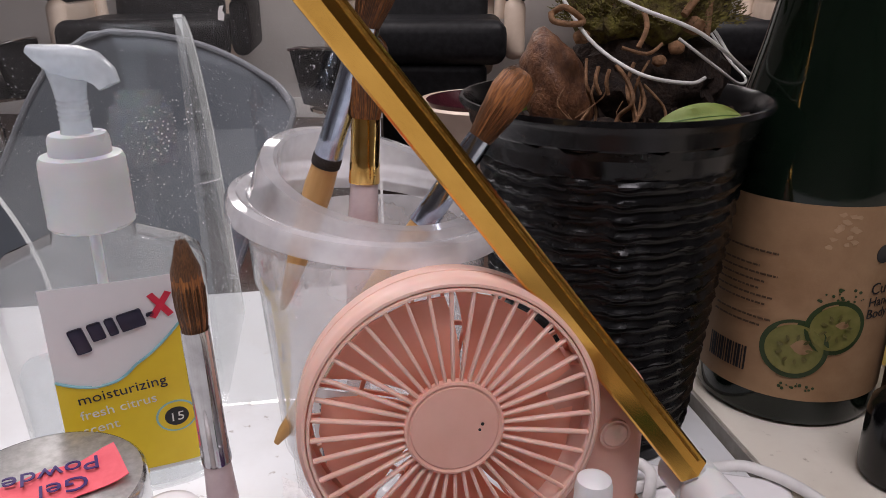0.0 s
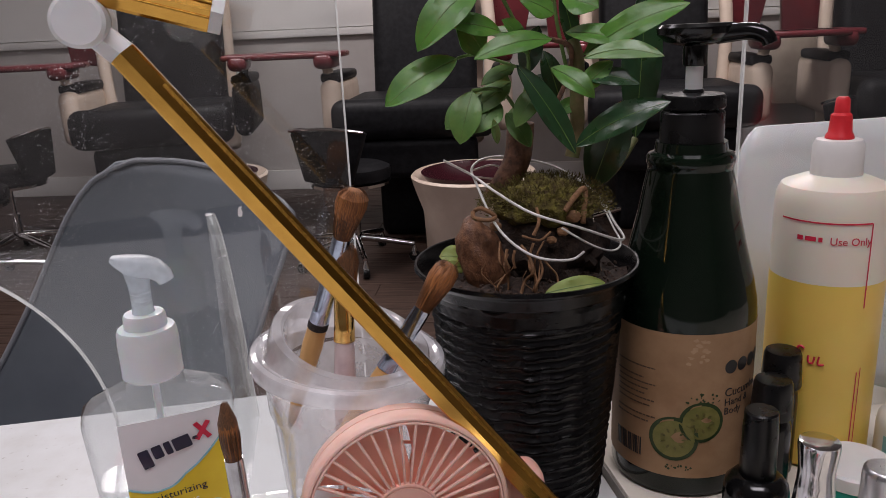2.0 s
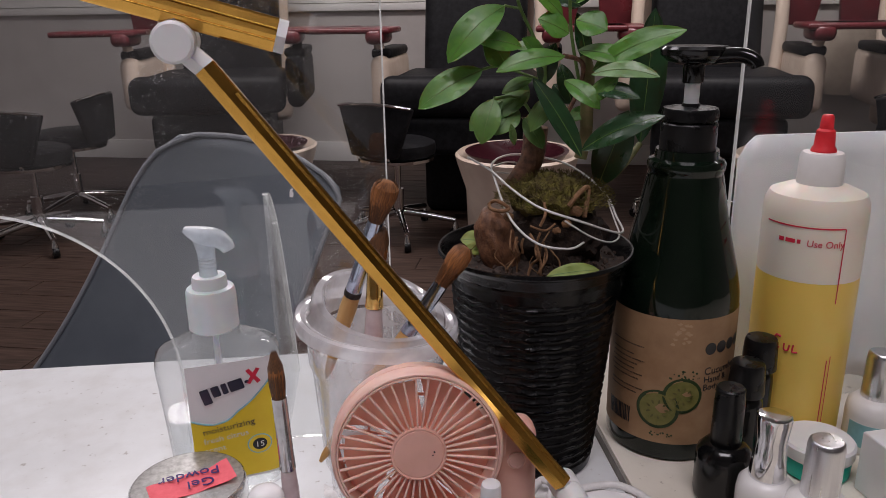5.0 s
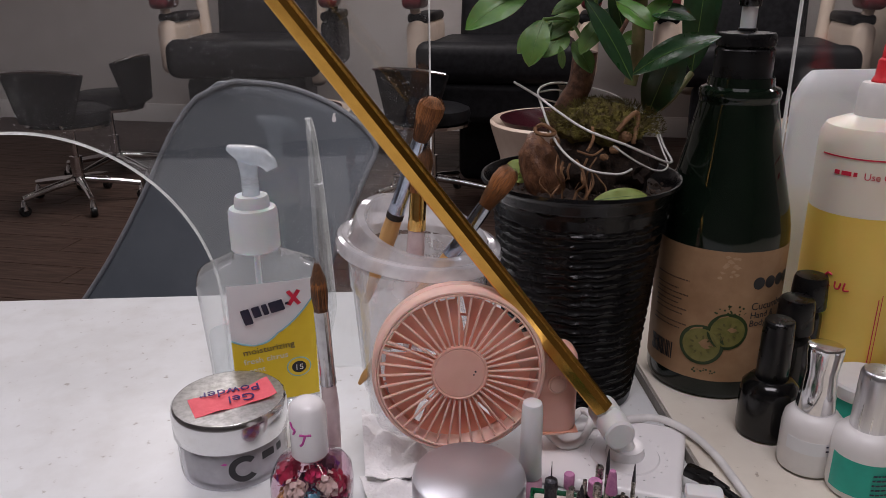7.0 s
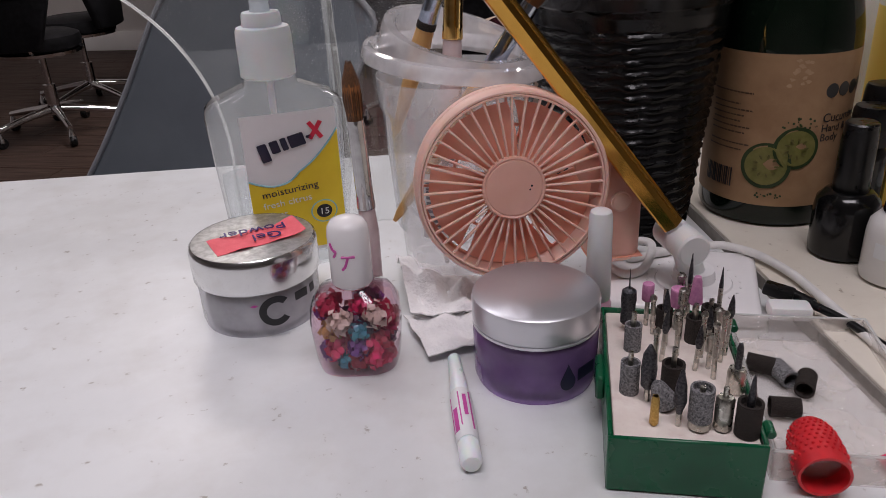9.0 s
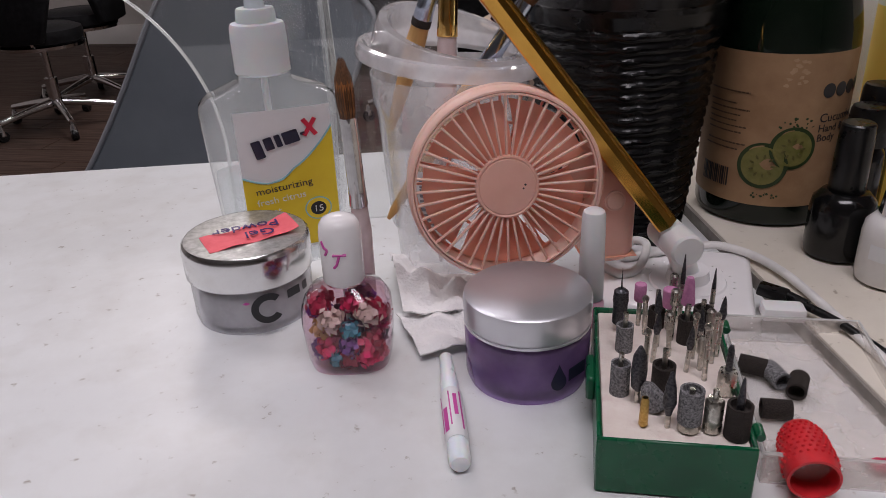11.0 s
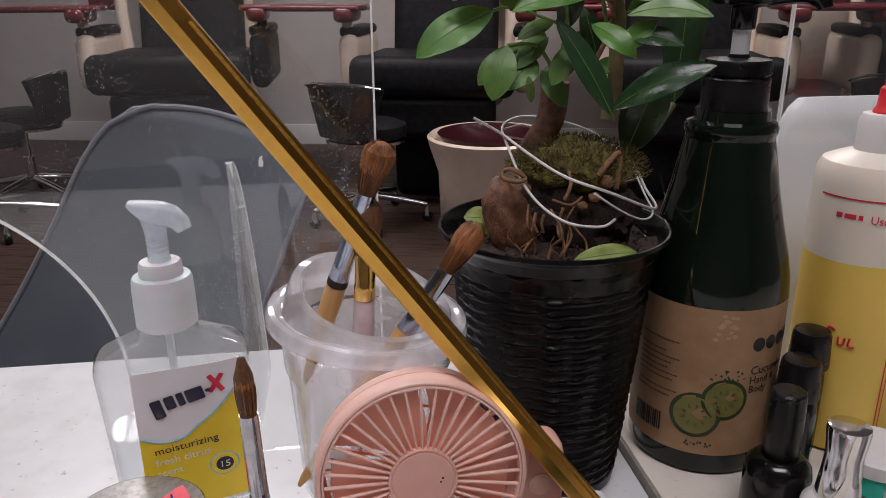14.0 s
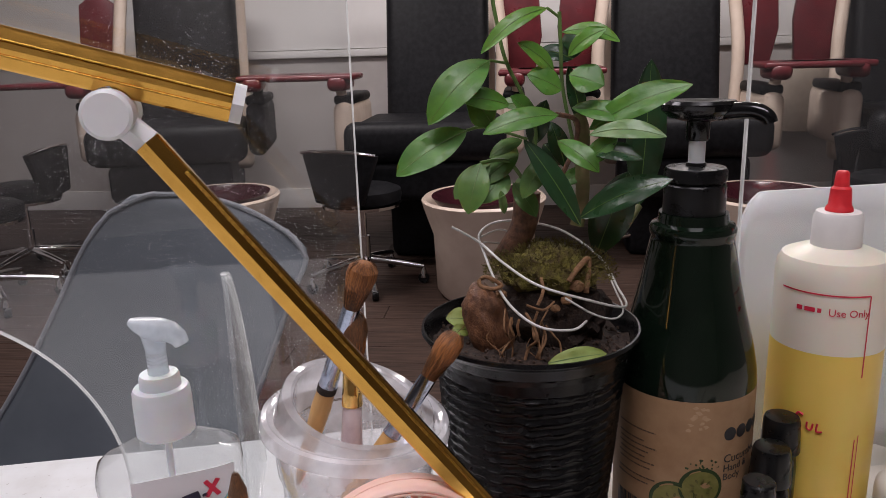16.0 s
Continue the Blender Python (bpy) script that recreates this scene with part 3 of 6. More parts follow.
for sides, x, y, turn in (((-1,), -1.86, 4.30, 12), ((1,), -0.41, 4.28, 0), ((-1, 1), 0.85, 4.28, -2), ((-1,), 2.12, 4.30, -4)):
    make_pedicure_chair(sides).matrix_world = pose(x, y, FLOOR, 0, 0, turn)

sofa = thing("lounge_bed", "cream upholstered treatment bed with a loose cream throw", "bed", pose(2.75, 3.3, FLOOR, 0, 0, -8))
part("mattress", block(1.3, 0.9, 0.22, 0, 0, 0.45, 0.06, 4), cloth_cream, sofa)
part("base", block(1.2, 0.8, 0.45, 0, 0, 0, 0.03, 2), beige_shell, sofa)
part("end_roll", moved(lathe([(0.02, -0.4), (0.13, -0.4), (0.15, -0.37), (0.15, 0.37), (0.13, 0.4), (0.02, 0.4)], 30), pose(-0.5, 0, 0.76, 90, 0, 0)), leather, sofa)

bag = thing("hanging_bag", "beige cloth bag hanging from a wall hook", "bag", pose(1.90, 5.18, 0.06))
part("pouch", lathe([(0.02, -0.33), (0.15, -0.32), (0.2, -0.2), (0.19, 0.0), (0.12, 0.14), (0.05, 0.18)], 28, 0.35), cloth_cream, bag)
part("strap", tube([(-0.1, 0, 0.13), (-0.1, 0, 0.4), (0, 0.03, 0.62), (0.09, 0, 0.4), (0.1, 0, 0.13)], 0.02, 8), cloth_cream, bag)
part("hook", tube([(0, 0.1, 0.62), (0, 0.03, 0.6), (0, 0.0, 0.63)], 0.01, 8), chrome, bag)


# grey shell chair on the far side of the table
def shell_point(f, k):
    """f across from -1 to 1, k up from 0 (seat front) to 1 (top of the back)."""
    if k < 0.35:
        q = k / 0.35
        y, z = -0.40 + 0.40 * q, -0.33 + 0.015 * (1 - q) ** 2
        half = 0.215 + 0.02 * q
        lift = 0.10 * f * f * q + 0.02 * f * f
    else:
        q = (k - 0.35) / 0.65
        z = -0.33 + 0.492 * q ** 1.05
        y = 0.0 + 0.09 * q ** 1.4
        half = (0.205 - 0.055 * q) * (1 - 0.24 * max(0, (q - 0.86) / 0.14) ** 3)
        lift = 0.10 * f * f * (1 - q) ** 2 - 0.018 * max(0, (q - 0.8) / 0.2) * f * f - 0.030 * max(0, (q - 0.3) / 0.7) ** 2 * f
        y -= 0.030 * f * f
    return Vector((half * f + 0.40 * (z - 0.12), y, z + lift))


shell_chair = thing("shell_chair", "slate grey moulded plastic shell chair at the far table side", "chair", pose(-0.400, 0.93, -0.022, 0, 0, 0))
bm = bmesh.new()
grid = [[bm.verts.new(shell_point(-1 + 2 * i / 28, k / 36)) for i in range(29)] for k in range(37)]
for k in range(36):
    for i in range(28):
        bm.faces.new((grid[k][i], grid[k][i + 1], grid[k + 1][i + 1], grid[k + 1][i]))
shell = part("shell", bm, shell_grey, shell_chair)
mod = shell.modifiers.new("thick", "SOLIDIFY")
mod.thickness, mod.offset = 0.006, 1
rim = [shell_point(-1, k / 36) for k in range(13, 37, 2)] + [shell_point(-1 + 2 * i / 14, 1) for i in range(1, 15)] + [shell_point(1, k / 36) for k in range(34, 12, -2)]
part("rim", tube(rim, 0.004, 8, 2), shell_edge, shell_chair, "rolled edge of the shell")
for sx in (-1, 1):
    for sy in (-1, 1):
        part("leg", tube([(sx * 0.12, -0.2 + sy * 0.1, -0.345), (sx * 0.21, -0.2 + sy * 0.2, FLOOR + 0.022)], 0.014, 10, taper=0.009), black_matte, shell_chair)

# ---- the two tables, butted together ----
U_SEAM, V_FAR, STEP = 0.2200, 0.6150, 0.0080


def make_table(name, label, u0, u1, top, mat_top):
    tb = thing(name, label, "table", TABLE.copy(), "manicure tables")
    w, mid = u1 - u0, (u0 + u1) / 2
    part("tabletop", block(w, 0.95, 0.025, mid, V_FAR - 0.475, top - 0.025, 0.002, 2), mat_top, tb)
    part("apron", block(w - 0.04, 0.85, 0.09, mid, V_FAR - 0.475, top - 0.116, 0.003), table_body, tb)
    for su in (-1, 1):
        part("side_panel", block(0.03, 0.75, top - 0.118 - FLOOR, mid + su * (w / 2 - 0.08), V_FAR - 0.475, FLOOR, 0.002), table_body, tb)
    return tb


make_table("manicure_table", "white marble-topped manicure table, dusty and lightly stained", -0.92, U_SEAM - 0.0015, 0.0, marble_white)
right_table = make_table("manicure_table", "cream marble-topped manicure table butted against the first", U_SEAM + 0.0005, 1.05, STEP, marble_cream)
part("edge_strip", block(0.0016, 0.95, 0.016, U_SEAM - 0.0006, V_FAR - 0.475, STEP - 0.017), table_edge, right_table, "grey-brown worn table edge", False)

# ---- clear screens ----
V_SCREEN = 0.452


def screen(name, label, u0, u1, sheet_mat, hole=None):
    sc = thing(name, label, "screen", TABLE @ pose(0, V_SCREEN, 0.0), "clear table screens")
    z0 = 0.0005 if u1 < U_SEAM else STEP + 0.0005
    outline = [(u0, z0)]
    if hole:
        c, r, zc = hole
        outline += [(c - r, z0)] + [(c - r * math.cos(math.pi * i / 40), zc + r * math.sin(math.pi * i / 40)) for i in range(41)] + [(c + r, z0)]
    outline += [(u1, z0), (u1, 0.62), (u0, 0.62)]
    pane = part("pane", prism(outline, 0.003), sheet_mat, sc, "", False)
    pane.visible_shadow = False
    strips = [[(u0, z0), (u0, 0.62)], [(u1, z0), (u1, 0.62)]]
    for strip in strips:
        edge = part("edge", block(0.0012, 0.0034, strip[1][1] - strip[0][1], strip[0][0], 0.0015, strip[0][1]), acrylic_edge, sc, "bright cut edge", False)
        edge.visible_shadow = False
    if hole:
        arc = [(c - r, 0.0015, z0), (c - r, 0.0015, zc * 0.5)] + [(c - r * math.cos(math.pi * i / 40), 0.0015, zc + r * math.sin(math.pi * i / 40)) for i in range(41)] + [(c + r, 0.0015, zc * 0.5), (c + r, 0.0015, z0)]
        edge = part("hole_edge", tube(arc, 0.0011, 6, 2), acrylic_edge, sc, "bright cut edge of the hand opening")
        edge.visible_shadow = False
    return sc


left_screen = screen("acrylic_screen", "dusty clear acrylic table screen with an arched hand opening", -0.72, 0.056, acrylic, (-0.25, 0.139, 0.06))
chip = prism([(-0.0015, -0.003), (0.0010, -0.0034), (0.0017, -0.0005), (0.0008, 0.0012), (0.0016, 0.0034), (-0.0004, 0.0030), (-0.0012, 0.0006)], 0.0004, 0)
part("paint_chip", moved(chip, pose(-0.0150, -0.0006, 0.2070)), white_paint, left_screen, "small white paint splash")
screen("acrylic_screen", "clear acrylic table screen behind the bottles", 0.326, 0.86, acrylic_clean)

fin_line = [(0.0034, 0.0)] + [(0.0034 + 0.118 * (1 - i / 16), 0.206 * (1 - (1 - i / 16) ** 1.8)) for i in range(17)]
fin = moved(prism(fin_line, 0.0035), pose(-0.033, 0, 0.0005, 0, 0, 90))
fin_ob = part("support_fin", fin, acrylic_fin, left_screen, "clear curved support foot", False)
fin_ob.visible_shadow = False
fin_edge = part("fin_edge", moved(prism([(x + 0.0009, z) for x, z in fin_line[1:]] + [(x - 0.0014, z - 0.001) for x, z in fin_line[:0:-1]], 0.0040), pose(-0.0328, 0, 0.0005, 0, 0, 90)), acrylic_edge, left_screen, "white frosted cut edge", False)
fin_edge.visible_shadow = False

board = thing("white_board", "white plastic board with rounded corners standing behind the bottles", "board", TABLE @ pose(0.348, 0.487, STEP))
bm = bmesh.new()
nx, nz = 24, 12
cols = []
for i in range(nx + 1):
    f = i / nx
    x = 0.16 * f
    top = 0.224 - 0.02 * max(0, 1 - f / 0.1) ** 2 - 0.05 * max(0, (f - 0.86) / 0.14) ** 2.2
    yb = -0.055 * max(0, (f - 0.80) / 0.2) ** 1.5
    cols.append([bm.verts.new((x, yb, top * k / nz)) for k in range(nz + 1)])
for i in range(nx):
    for k in range(nz):
        bm.faces.new((cols[i][k], cols[i + 1][k], cols[i + 1][k + 1], cols[i][k + 1]))
sheet_ob = part("sheet", bm, white_plastic, board)
mod = sheet_ob.modifiers.new("thick", "SOLIDIFY")
mod.thickness, mod.offset = 0.004, 1

# ---- gold table lamp ----
lamp = thing("desk_lamp", "gold folding LED desk lamp with white joints and a white base", "desk lamp", pose(0, 0, 0))
base = moved(block(0.094, 0.082, 0.0095, 0, 0, 0.0005, 0.004, 3), pose(0.0870, 0.3430, 0, 0, 0, -8))
part("base", base, glossy_white, lamp, "glossy white rounded base")
part("base_dish", lathe([(0.0225, 0.0098), (0.0215, 0.0112), (0.0125, 0.0120), (0.0115, 0.018)], 40), glossy_white, lamp).matrix_world = pose(0.0960, 0.3360, 0)
# tiny raised dots stand in for a ring of bright reflections on the base
for k in range(22):
    a = 2 * math.pi * k / 22
    dot = lathe([(0.0009, 0.0), (0.0008, 0.0005), (0.0001, 0.0007)], 10)
    part("glint_dot", moved(dot, pose(0.0960 + 0.0265 * math.cos(a), 0.3360 + 0.0265 * math.sin(a), 0.0099)), glossy_white, lamp)
AX = Vector((0.333, -0.943, 0)).normalized()      # the joints' axis, towards the bench
foot, head_at = Vector((0.0849, 0.3247, 0.0415)), Vector((-0.1286, 0.2935, 0.3228))
TURN_AX = AX.to_track_quat("Z", "Y").to_matrix().to_4x4()


def joint(at, r, length):
    drum = lathe([(r * 0.86, -length / 2), (r, -length / 2 + 0.0012), (r, -0.0012), (r * 0.93, -0.0007), (r * 0.93, 0.0007), (r, 0.0012), (r, length / 2 - 0.0012), (r * 0.86, length / 2)], 36)
    return moved(drum, Matrix.Translation(at) @ TURN_AX)


part("foot_joint", joint(foot, 0.0095, 0.034), white_plastic, lamp, "white round joint")
part("foot_neck", tube([foot + Vector((0.002, 0.004, -0.004)), (0.0955, 0.3360, 0.014)], 0.0075, 14), white_plastic, lamp)
part("head_joint", joint(head_at, 0.0108, 0.034), white_plastic, lamp, "white round joint")


def bar_between(a, b, w, h, groove=True):
    """A six-sided extruded bar from a to b, its flat faces towards AX."""
    way = (b - a).normalized()
    side = AX - way * AX.dot(way)
    side.normalize()
    up = way.cross(side)
    rim = [(-0.5, -0.28), (-0.22, -0.5), (0.22, -0.5), (0.30, -0.44), (0.50, -0.04), (0.52, 0.0), (0.50, 0.04), (0.30, 0.44), (0.22, 0.5), (-0.22, 0.5), (-0.5, 0.28)]
    bm = bmesh.new()
    ends = [[bm.verts.new(p + side * (s * h) + up * (u * w)) for s, u in rim] for p in (a, b)]
    n = len(rim)
    for i in range(n):
        bm.faces.new((ends[0][i], ends[0][(i + 1) % n], ends[1][(i + 1) % n], ends[1][i]))
    bm.faces.new(ends[0][::-1])
    bm.faces.new(ends[1])
    return bm


arm_way = (head_at - foot).normalized()
NUDGE = Vector((0.0030, 0.0010, 0))
arm_lo, arm_hi = foot + arm_way * 0.012 + NUDGE * 0.6, head_at - arm_way * 0.0175 + NUDGE
part("arm", bar_between(arm_lo, arm_hi, 0.0122, 0.0118), gold, lamp, "polished gold six-sided arm", False)
shift = arm_way.cross((AX - arm_way * AX.dot(arm_way)).normalized())
worn = bar_between(arm_lo + arm_way * 0.004 + AX * 0.00120 + shift * 0.0036, arm_hi - arm_way * 0.02 + AX * 0.00150 + shift * 0.0036, 0.0034, 0.0070)
part("worn_edge", worn, gold_rough, lamp, "worn speckled gold edge", False)
part("arm_sleeve", bar_between(arm_hi - arm_way * 0.0005, head_at - arm_way * 0.005, 0.0118, 0.0114), white_plastic, lamp, "", False)
part("foot_sleeve", bar_between(foot + arm_way * 0.003, arm_lo + arm_way * 0.001, 0.0096, 0.0096), white_plastic, lamp, "", False)
cap_at = Vector((-0.0800, 0.3106, 0.3248))
bar_way = Vector((-0.0940, -0.0332, 0.0298)).normalized()
bar_end = cap_at + bar_way * 0.30
part("light_bar", bar_between(cap_at, bar_end, 0.0180, 0.0160), gold, lamp, "polished gold light bar", False)
bar_side = (AX - bar_way * AX.dot(bar_way)).normalized()
bar_up = bar_way.cross(bar_side)
for k in (-0.0030, 0.0, 0.0034):
    line = [p + bar_side * 0.00775 * (1 - 0.05 * abs(k) / 0.003) + bar_up * k for p in (cap_at, bar_end)]
    part("groove_line", tube(line, 0.0005, 6, 1), gold_rough, lamp, "fine raised line along the bar")
part("end_cap", bar_between(cap_at - bar_way * 0.0052, cap_at, 0.0176, 0.0156), white_plastic, lamp, "white end cap", False)
part("end_cap", bar_between(bar_end, bar_end + bar_way * 0.0052, 0.0176, 0.0156), white_plastic, lamp, "white end cap", False)
part("bar_bracket", tube([head_at + Vector((0, 0, 0.004)), head_at + Vector((-0.002, -0.001, 0.0060)), cap_at + bar_way * 0.052 + Vector((0, 0, -0.006))], 0.0062, 12), white_plastic, lamp)
# cables
piece_cable = thing("charging_cable", "white charging cable lying across the tables", "cable")
part("cord", tube([(0.044, 0.352, 0.0125), (0.056, 0.336, 0.0130), (0.068, 0.344, 0.0130), (0.074, 0.362, 0.0200), (0.066, 0.372, 0.0180), (0.060, 0.358, 0.0130), (0.078, 0.366, 0.0130), (0.112, 0.380, 0.0130), (0.127, 0.377, 0.0130), (0.141, 0.364, 0.0130), (0.153, 0.343, 0.0125), (0.162, 0.318, 0.0115), (0.169, 0.295, 0.0110), (0.186, 0.235, 0.0110), (0.225, 0.12, 0.0110), (0.28, -0.05, 0.0110)], 0.0026, 12), cable_white, piece_cable)
part("plug", block(0.022, 0.0125, 0.008, 0.141, 0.300, 0.0085, 0.002), white_plastic, piece_cable, "white charging plug")
black_cable = thing("usb_cable", "black USB cable with a moulded plug", "cable")
part("cord", tube([(0.149, 0.3075, 0.0150), (0.167, 0.289, 0.0128), (0.181, 0.266, 0.0108), (0.215, 0.20, 0.0105), (0.27, 0.08, 0.0105), (0.36, -0.08, 0.0105)], 0.0023, 10), black_matte, black_cable)
part("plug", moved(block(0.0165, 0.0095, 0.006, 0, 0, -0.003, 0.0015), pose(0.1390, 0.3160, 0.0155, 0, 6, -25)), black_matte, black_cable)
part("strain_relief", tube([(0.146, 0.3125, 0.0153), (0.154, 0.304, 0.0145)], 0.0030, 10), black_matte, black_cable)

# ---- pink fan ----
FAN = pose(-0.0068, 0.2988, 0.0810, -5, 0, 15) @ Matrix.Diagonal((1, 0.66, 1, 1))
fan = thing("handheld_fan", "dusty pink plastic folding fan with a round spoked grille, switched off", "fan", FAN)
R = 0.0525


def ring_y(profile, seg=72):
    """A turned form about the y axis from (radius, y) pairs."""
    return moved(lathe([(r, -y) for r, y in profile], seg, cap=False), Matrix.Rotation(radians(90), 4, "X"))


part("rim", ring_y([(0.0494, 0.001), (0.0498, -0.0008), (0.0508, -0.0008), (0.0521, 0.001), (0.0525, 0.004), (0.0525, 0.013), (0.0518, 0.0135), (0.0518, 0.0145), (0.0525, 0.015), (0.0524, 0.025), (0.0505, 0.029), (0.049, 0.029), (0.0496, 0.003), (0.0494, 0.001)]), pink_light, fan, "pale pink round rim")
part("inner_ring", ring_y([(0.0480, 0.000), (0.0483, -0.0018), (0.0491, -0.0018), (0.0493, 0.000), (0.0491, 0.003), (0.0482, 0.003), (0.0480, 0.000)]), pink_light, fan)
spoke = bmesh.new()
block(0.0012, 0.0032, 0.0322, 0, 0.0006, 0.0165, 0.0004, 1, bm=spoke)
first = part("spoke", spoke, pink_light, fan)
for i in range(1, 40):
    ob = new("spoke", first.data)
    ob.parent = fan
    ob.matrix_basis = Matrix.Rotation(2 * math.pi * i / 40, 4, "Y")
part("hub", ring_y([(0.0001, -0.0022), (0.0148, -0.0022), (0.0153, -0.0016), (0.0156, -0.0018), (0.0162, -0.0026), (0.0170, -0.0022), (0.0172, 0.002), (0.0001, 0.003)], 48), pink_fan, fan, "round pink hub with two dark specks")
part("speck", moved(disc(0.0006, 0.0002), pose(0.0095, -0.0024, 0.0008)), ink_black, fan)
part("speck", moved(disc(0.0005, 0.0002), pose(0.0085, -0.0024, -0.0012)), ink_black, fan)
for i in range(5):
    blade = bmesh.new()
    cols = []
    for a in range(7):
        row = []
        for k in range(5):
            ang = radians(72 * i + 4 + 66 * k / 4 + 16 * a / 6)
            r = 0.010 + 0.035 * a / 6
            row.append(blade.verts.new((r * math.cos(ang), 0.007 + 0.009 * k / 4, r * math.sin(ang))))
        cols.append(row)
    for a in range(6):
        for k in range(4):
            blade.faces.new((cols[a][k], cols[a][k + 1], cols[a + 1][k + 1], cols[a + 1][k]))
    made = bmesh.ops.extrude_face_region(blade, geom=blade.faces[:])
    bmesh.ops.translate(blade, vec=(0, 0.0012, 0), verts=[v for v in made["geom"] if isinstance(v, bmesh.types.BMVert)])
    part("blade", blade, pink_deep, fan, "deep pink fan blade")
part("motor", ring_y([(0.0001, 0.005), (0.0105, 0.005), (0.0115, 0.018), (0.014, 0.0265), (0.0001, 0.0265)], 36), pink_fan, fan)
back_ring = ring_y([(0.0475, 0.0265), (0.0495, 0.0265), (0.0495, 0.0292), (0.0475, 0.0292), (0.0475, 0.0265)])
part("back_ring", back_ring, pink_fan, fan)
mid_ring = ring_y([(0.030, 0.0266), (0.0315, 0.0266), (0.0315, 0.0286), (0.030, 0.0286), (0.030, 0.0266)])
part("back_ring", mid_ring, pink_fan, fan)
rear = part("back_spoke", block(0.0012, 0.002, 0.036, 0, 0.0278, 0.0125), pink_fan, fan)
for i in range(1, 24):
    ob = new("back_spoke", rear.data)
    ob.parent = fan
    ob.matrix_basis = Matrix.Rotation(2 * math.pi * i / 24, 4, "Y")
hinv = FAN.inverted()
handle = block(0.031, 0.026, 0.0630, 0, 0, 0, 0.009, 4)
handle_ob = part("handle", moved(handle, hinv @ pose(0.0465, 0.3375, 0.0230, 0, 0, 15)), pink_fan, fan, "folded pink battery handle")
part("button", moved(ring_y([(0.0001, -0.0008), (0.0045, -0.0008), (0.0052, -0.0002), (0.0060, -0.0004), (0.0060, 0.001), (0.0001, 0.001)], 30), hinv @ pose(0.0510, 0.3243, 0.064, 0, 0, 15)), pink_light, handle_ob)
part("seam", moved(block(0.0314, 0.0264, 0.0007, 0, 0, 0, 0), hinv @ pose(0.0465, 0.3375, 0.0285, 0, 0, 15)), pink_deep, handle_ob, "", False)
part("neck", moved(block(0.022, 0.016, 0.03, 0, 0, 0, 0.004, 2), hinv @ pose(0.033, 0.327, 0.066, 0, 0, 15)), pink_fan, fan)

# ---- paper towel under the fan ----
def towel(name, pts, z, seed, amp):
    """A crumpled quilted sheet over the quad pts."""
    bm = bmesh.new()
    a, b, c, d = [Vector(p) for p in pts]
    n = 22
    grid = []
    for i in range(n + 1):
        row = []
        for k in range(n + 1):
            f, g = i / n, k / n
            p = (a * (1 - f) + b * f) * (1 - g) + (d * (1 - f) + c * f) * g
            w = 1.3 * noise.noise(Vector((p.x * 60, p.y * 60, seed))) + 0.5 * noise.noise(Vector((p.x * 90, p.y * 90, seed + 3)))
            quilt = 0.0003 * math.sin(p.x * 1500) * math.sin(p.y * 1500)
            row.append(bm.verts.new((p.x, p.y, max(0.0012, z + amp * (0.5 + w) * (0.35 + 0.65 * (1 - abs(2 * f - 1)))) + quilt)))
        grid.append(row)
    for i in range(n):
        for k in range(n):
            bm.faces.new((grid[i][k], grid[i + 1][k], grid[i + 1][k + 1], grid[i][k + 1]))
    made = bmesh.ops.extrude_face_region(bm, geom=bm.faces[:])
    bmesh.ops.translate(bm, vec=(0, 0, -0.0008), verts=[v for v in made["geom"] if isinstance(v, bmesh.types.BMVert)])
    return bm


napkin = thing("paper_towel", "crumpled white quilted paper towel lying under the fan", "paper towel")
part("lower_fold", towel("lower_fold", [(-0.070, 0.290, 0), (-0.048, 0.249, 0), (-0.006, 0.272, 0), (-0.026, 0.312, 0)], 0.0045, 1.0, 0.007), tissue_white, napkin)
part("upper_fold", towel("upper_fold", [(-0.090, 0.362, 0), (-0.064, 0.284, 0), (-0.018, 0.290, 0), (-0.024, 0.330, 0)], 0.0070, 4.0, 0.013), tissue_white, napkin)

# ---- hand gel pump bottle ----
GX = pose(-0.163, 0.368, 0.0, 0, 0, 26)
gelb = thing("hand_sanitizer_bottle", "clear pump bottle of hand gel with a white and yellow label", "bottle", GX)


def rounded_body(levels, power=3.2, seg=56):
    """Lofted soft-cornered sections: (half width, half depth, z)."""
    bm = bmesh.new()
    rings = []
    for a, b, z in levels:
        ring = []
        for i in range(seg):
            t = 2 * math.pi * i / seg
            c, s = math.cos(t), math.sin(t)
            ring.append(bm.verts.new((a * math.copysign(abs(c) ** (2 / power), c), b * math.copysign(abs(s) ** (2 / power), s), z)))
        rings.append(ring)
    for p, q in zip(rings, rings[1:]):
        for i in range(seg):
            bm.faces.new((p[i], p[(i + 1) % seg], q[(i + 1) % seg], q[i]))
    bm.faces.new(rings[0][::-1])
    bm.faces.new(rings[-1])
    return bm


body = rounded_body([(0.034, 0.015, 0.0005), (0.0370, 0.0175, 0.003), (0.0395, 0.019, 0.05), (0.0425, 0.0205, 0.098), (0.0428, 0.0207, 0.105), (0.0415, 0.020, 0.1105), (0.036, 0.0180, 0.1150), (0.024, 0.0155, 0.1195), (0.0165, 0.0148, 0.1225), (0.0155, 0.0145, 0.128)], 4.0)
b_ob = part("bottle", body, bottle_clear, gelb, "clear plastic bottle")
b_ob.visible_shadow = False
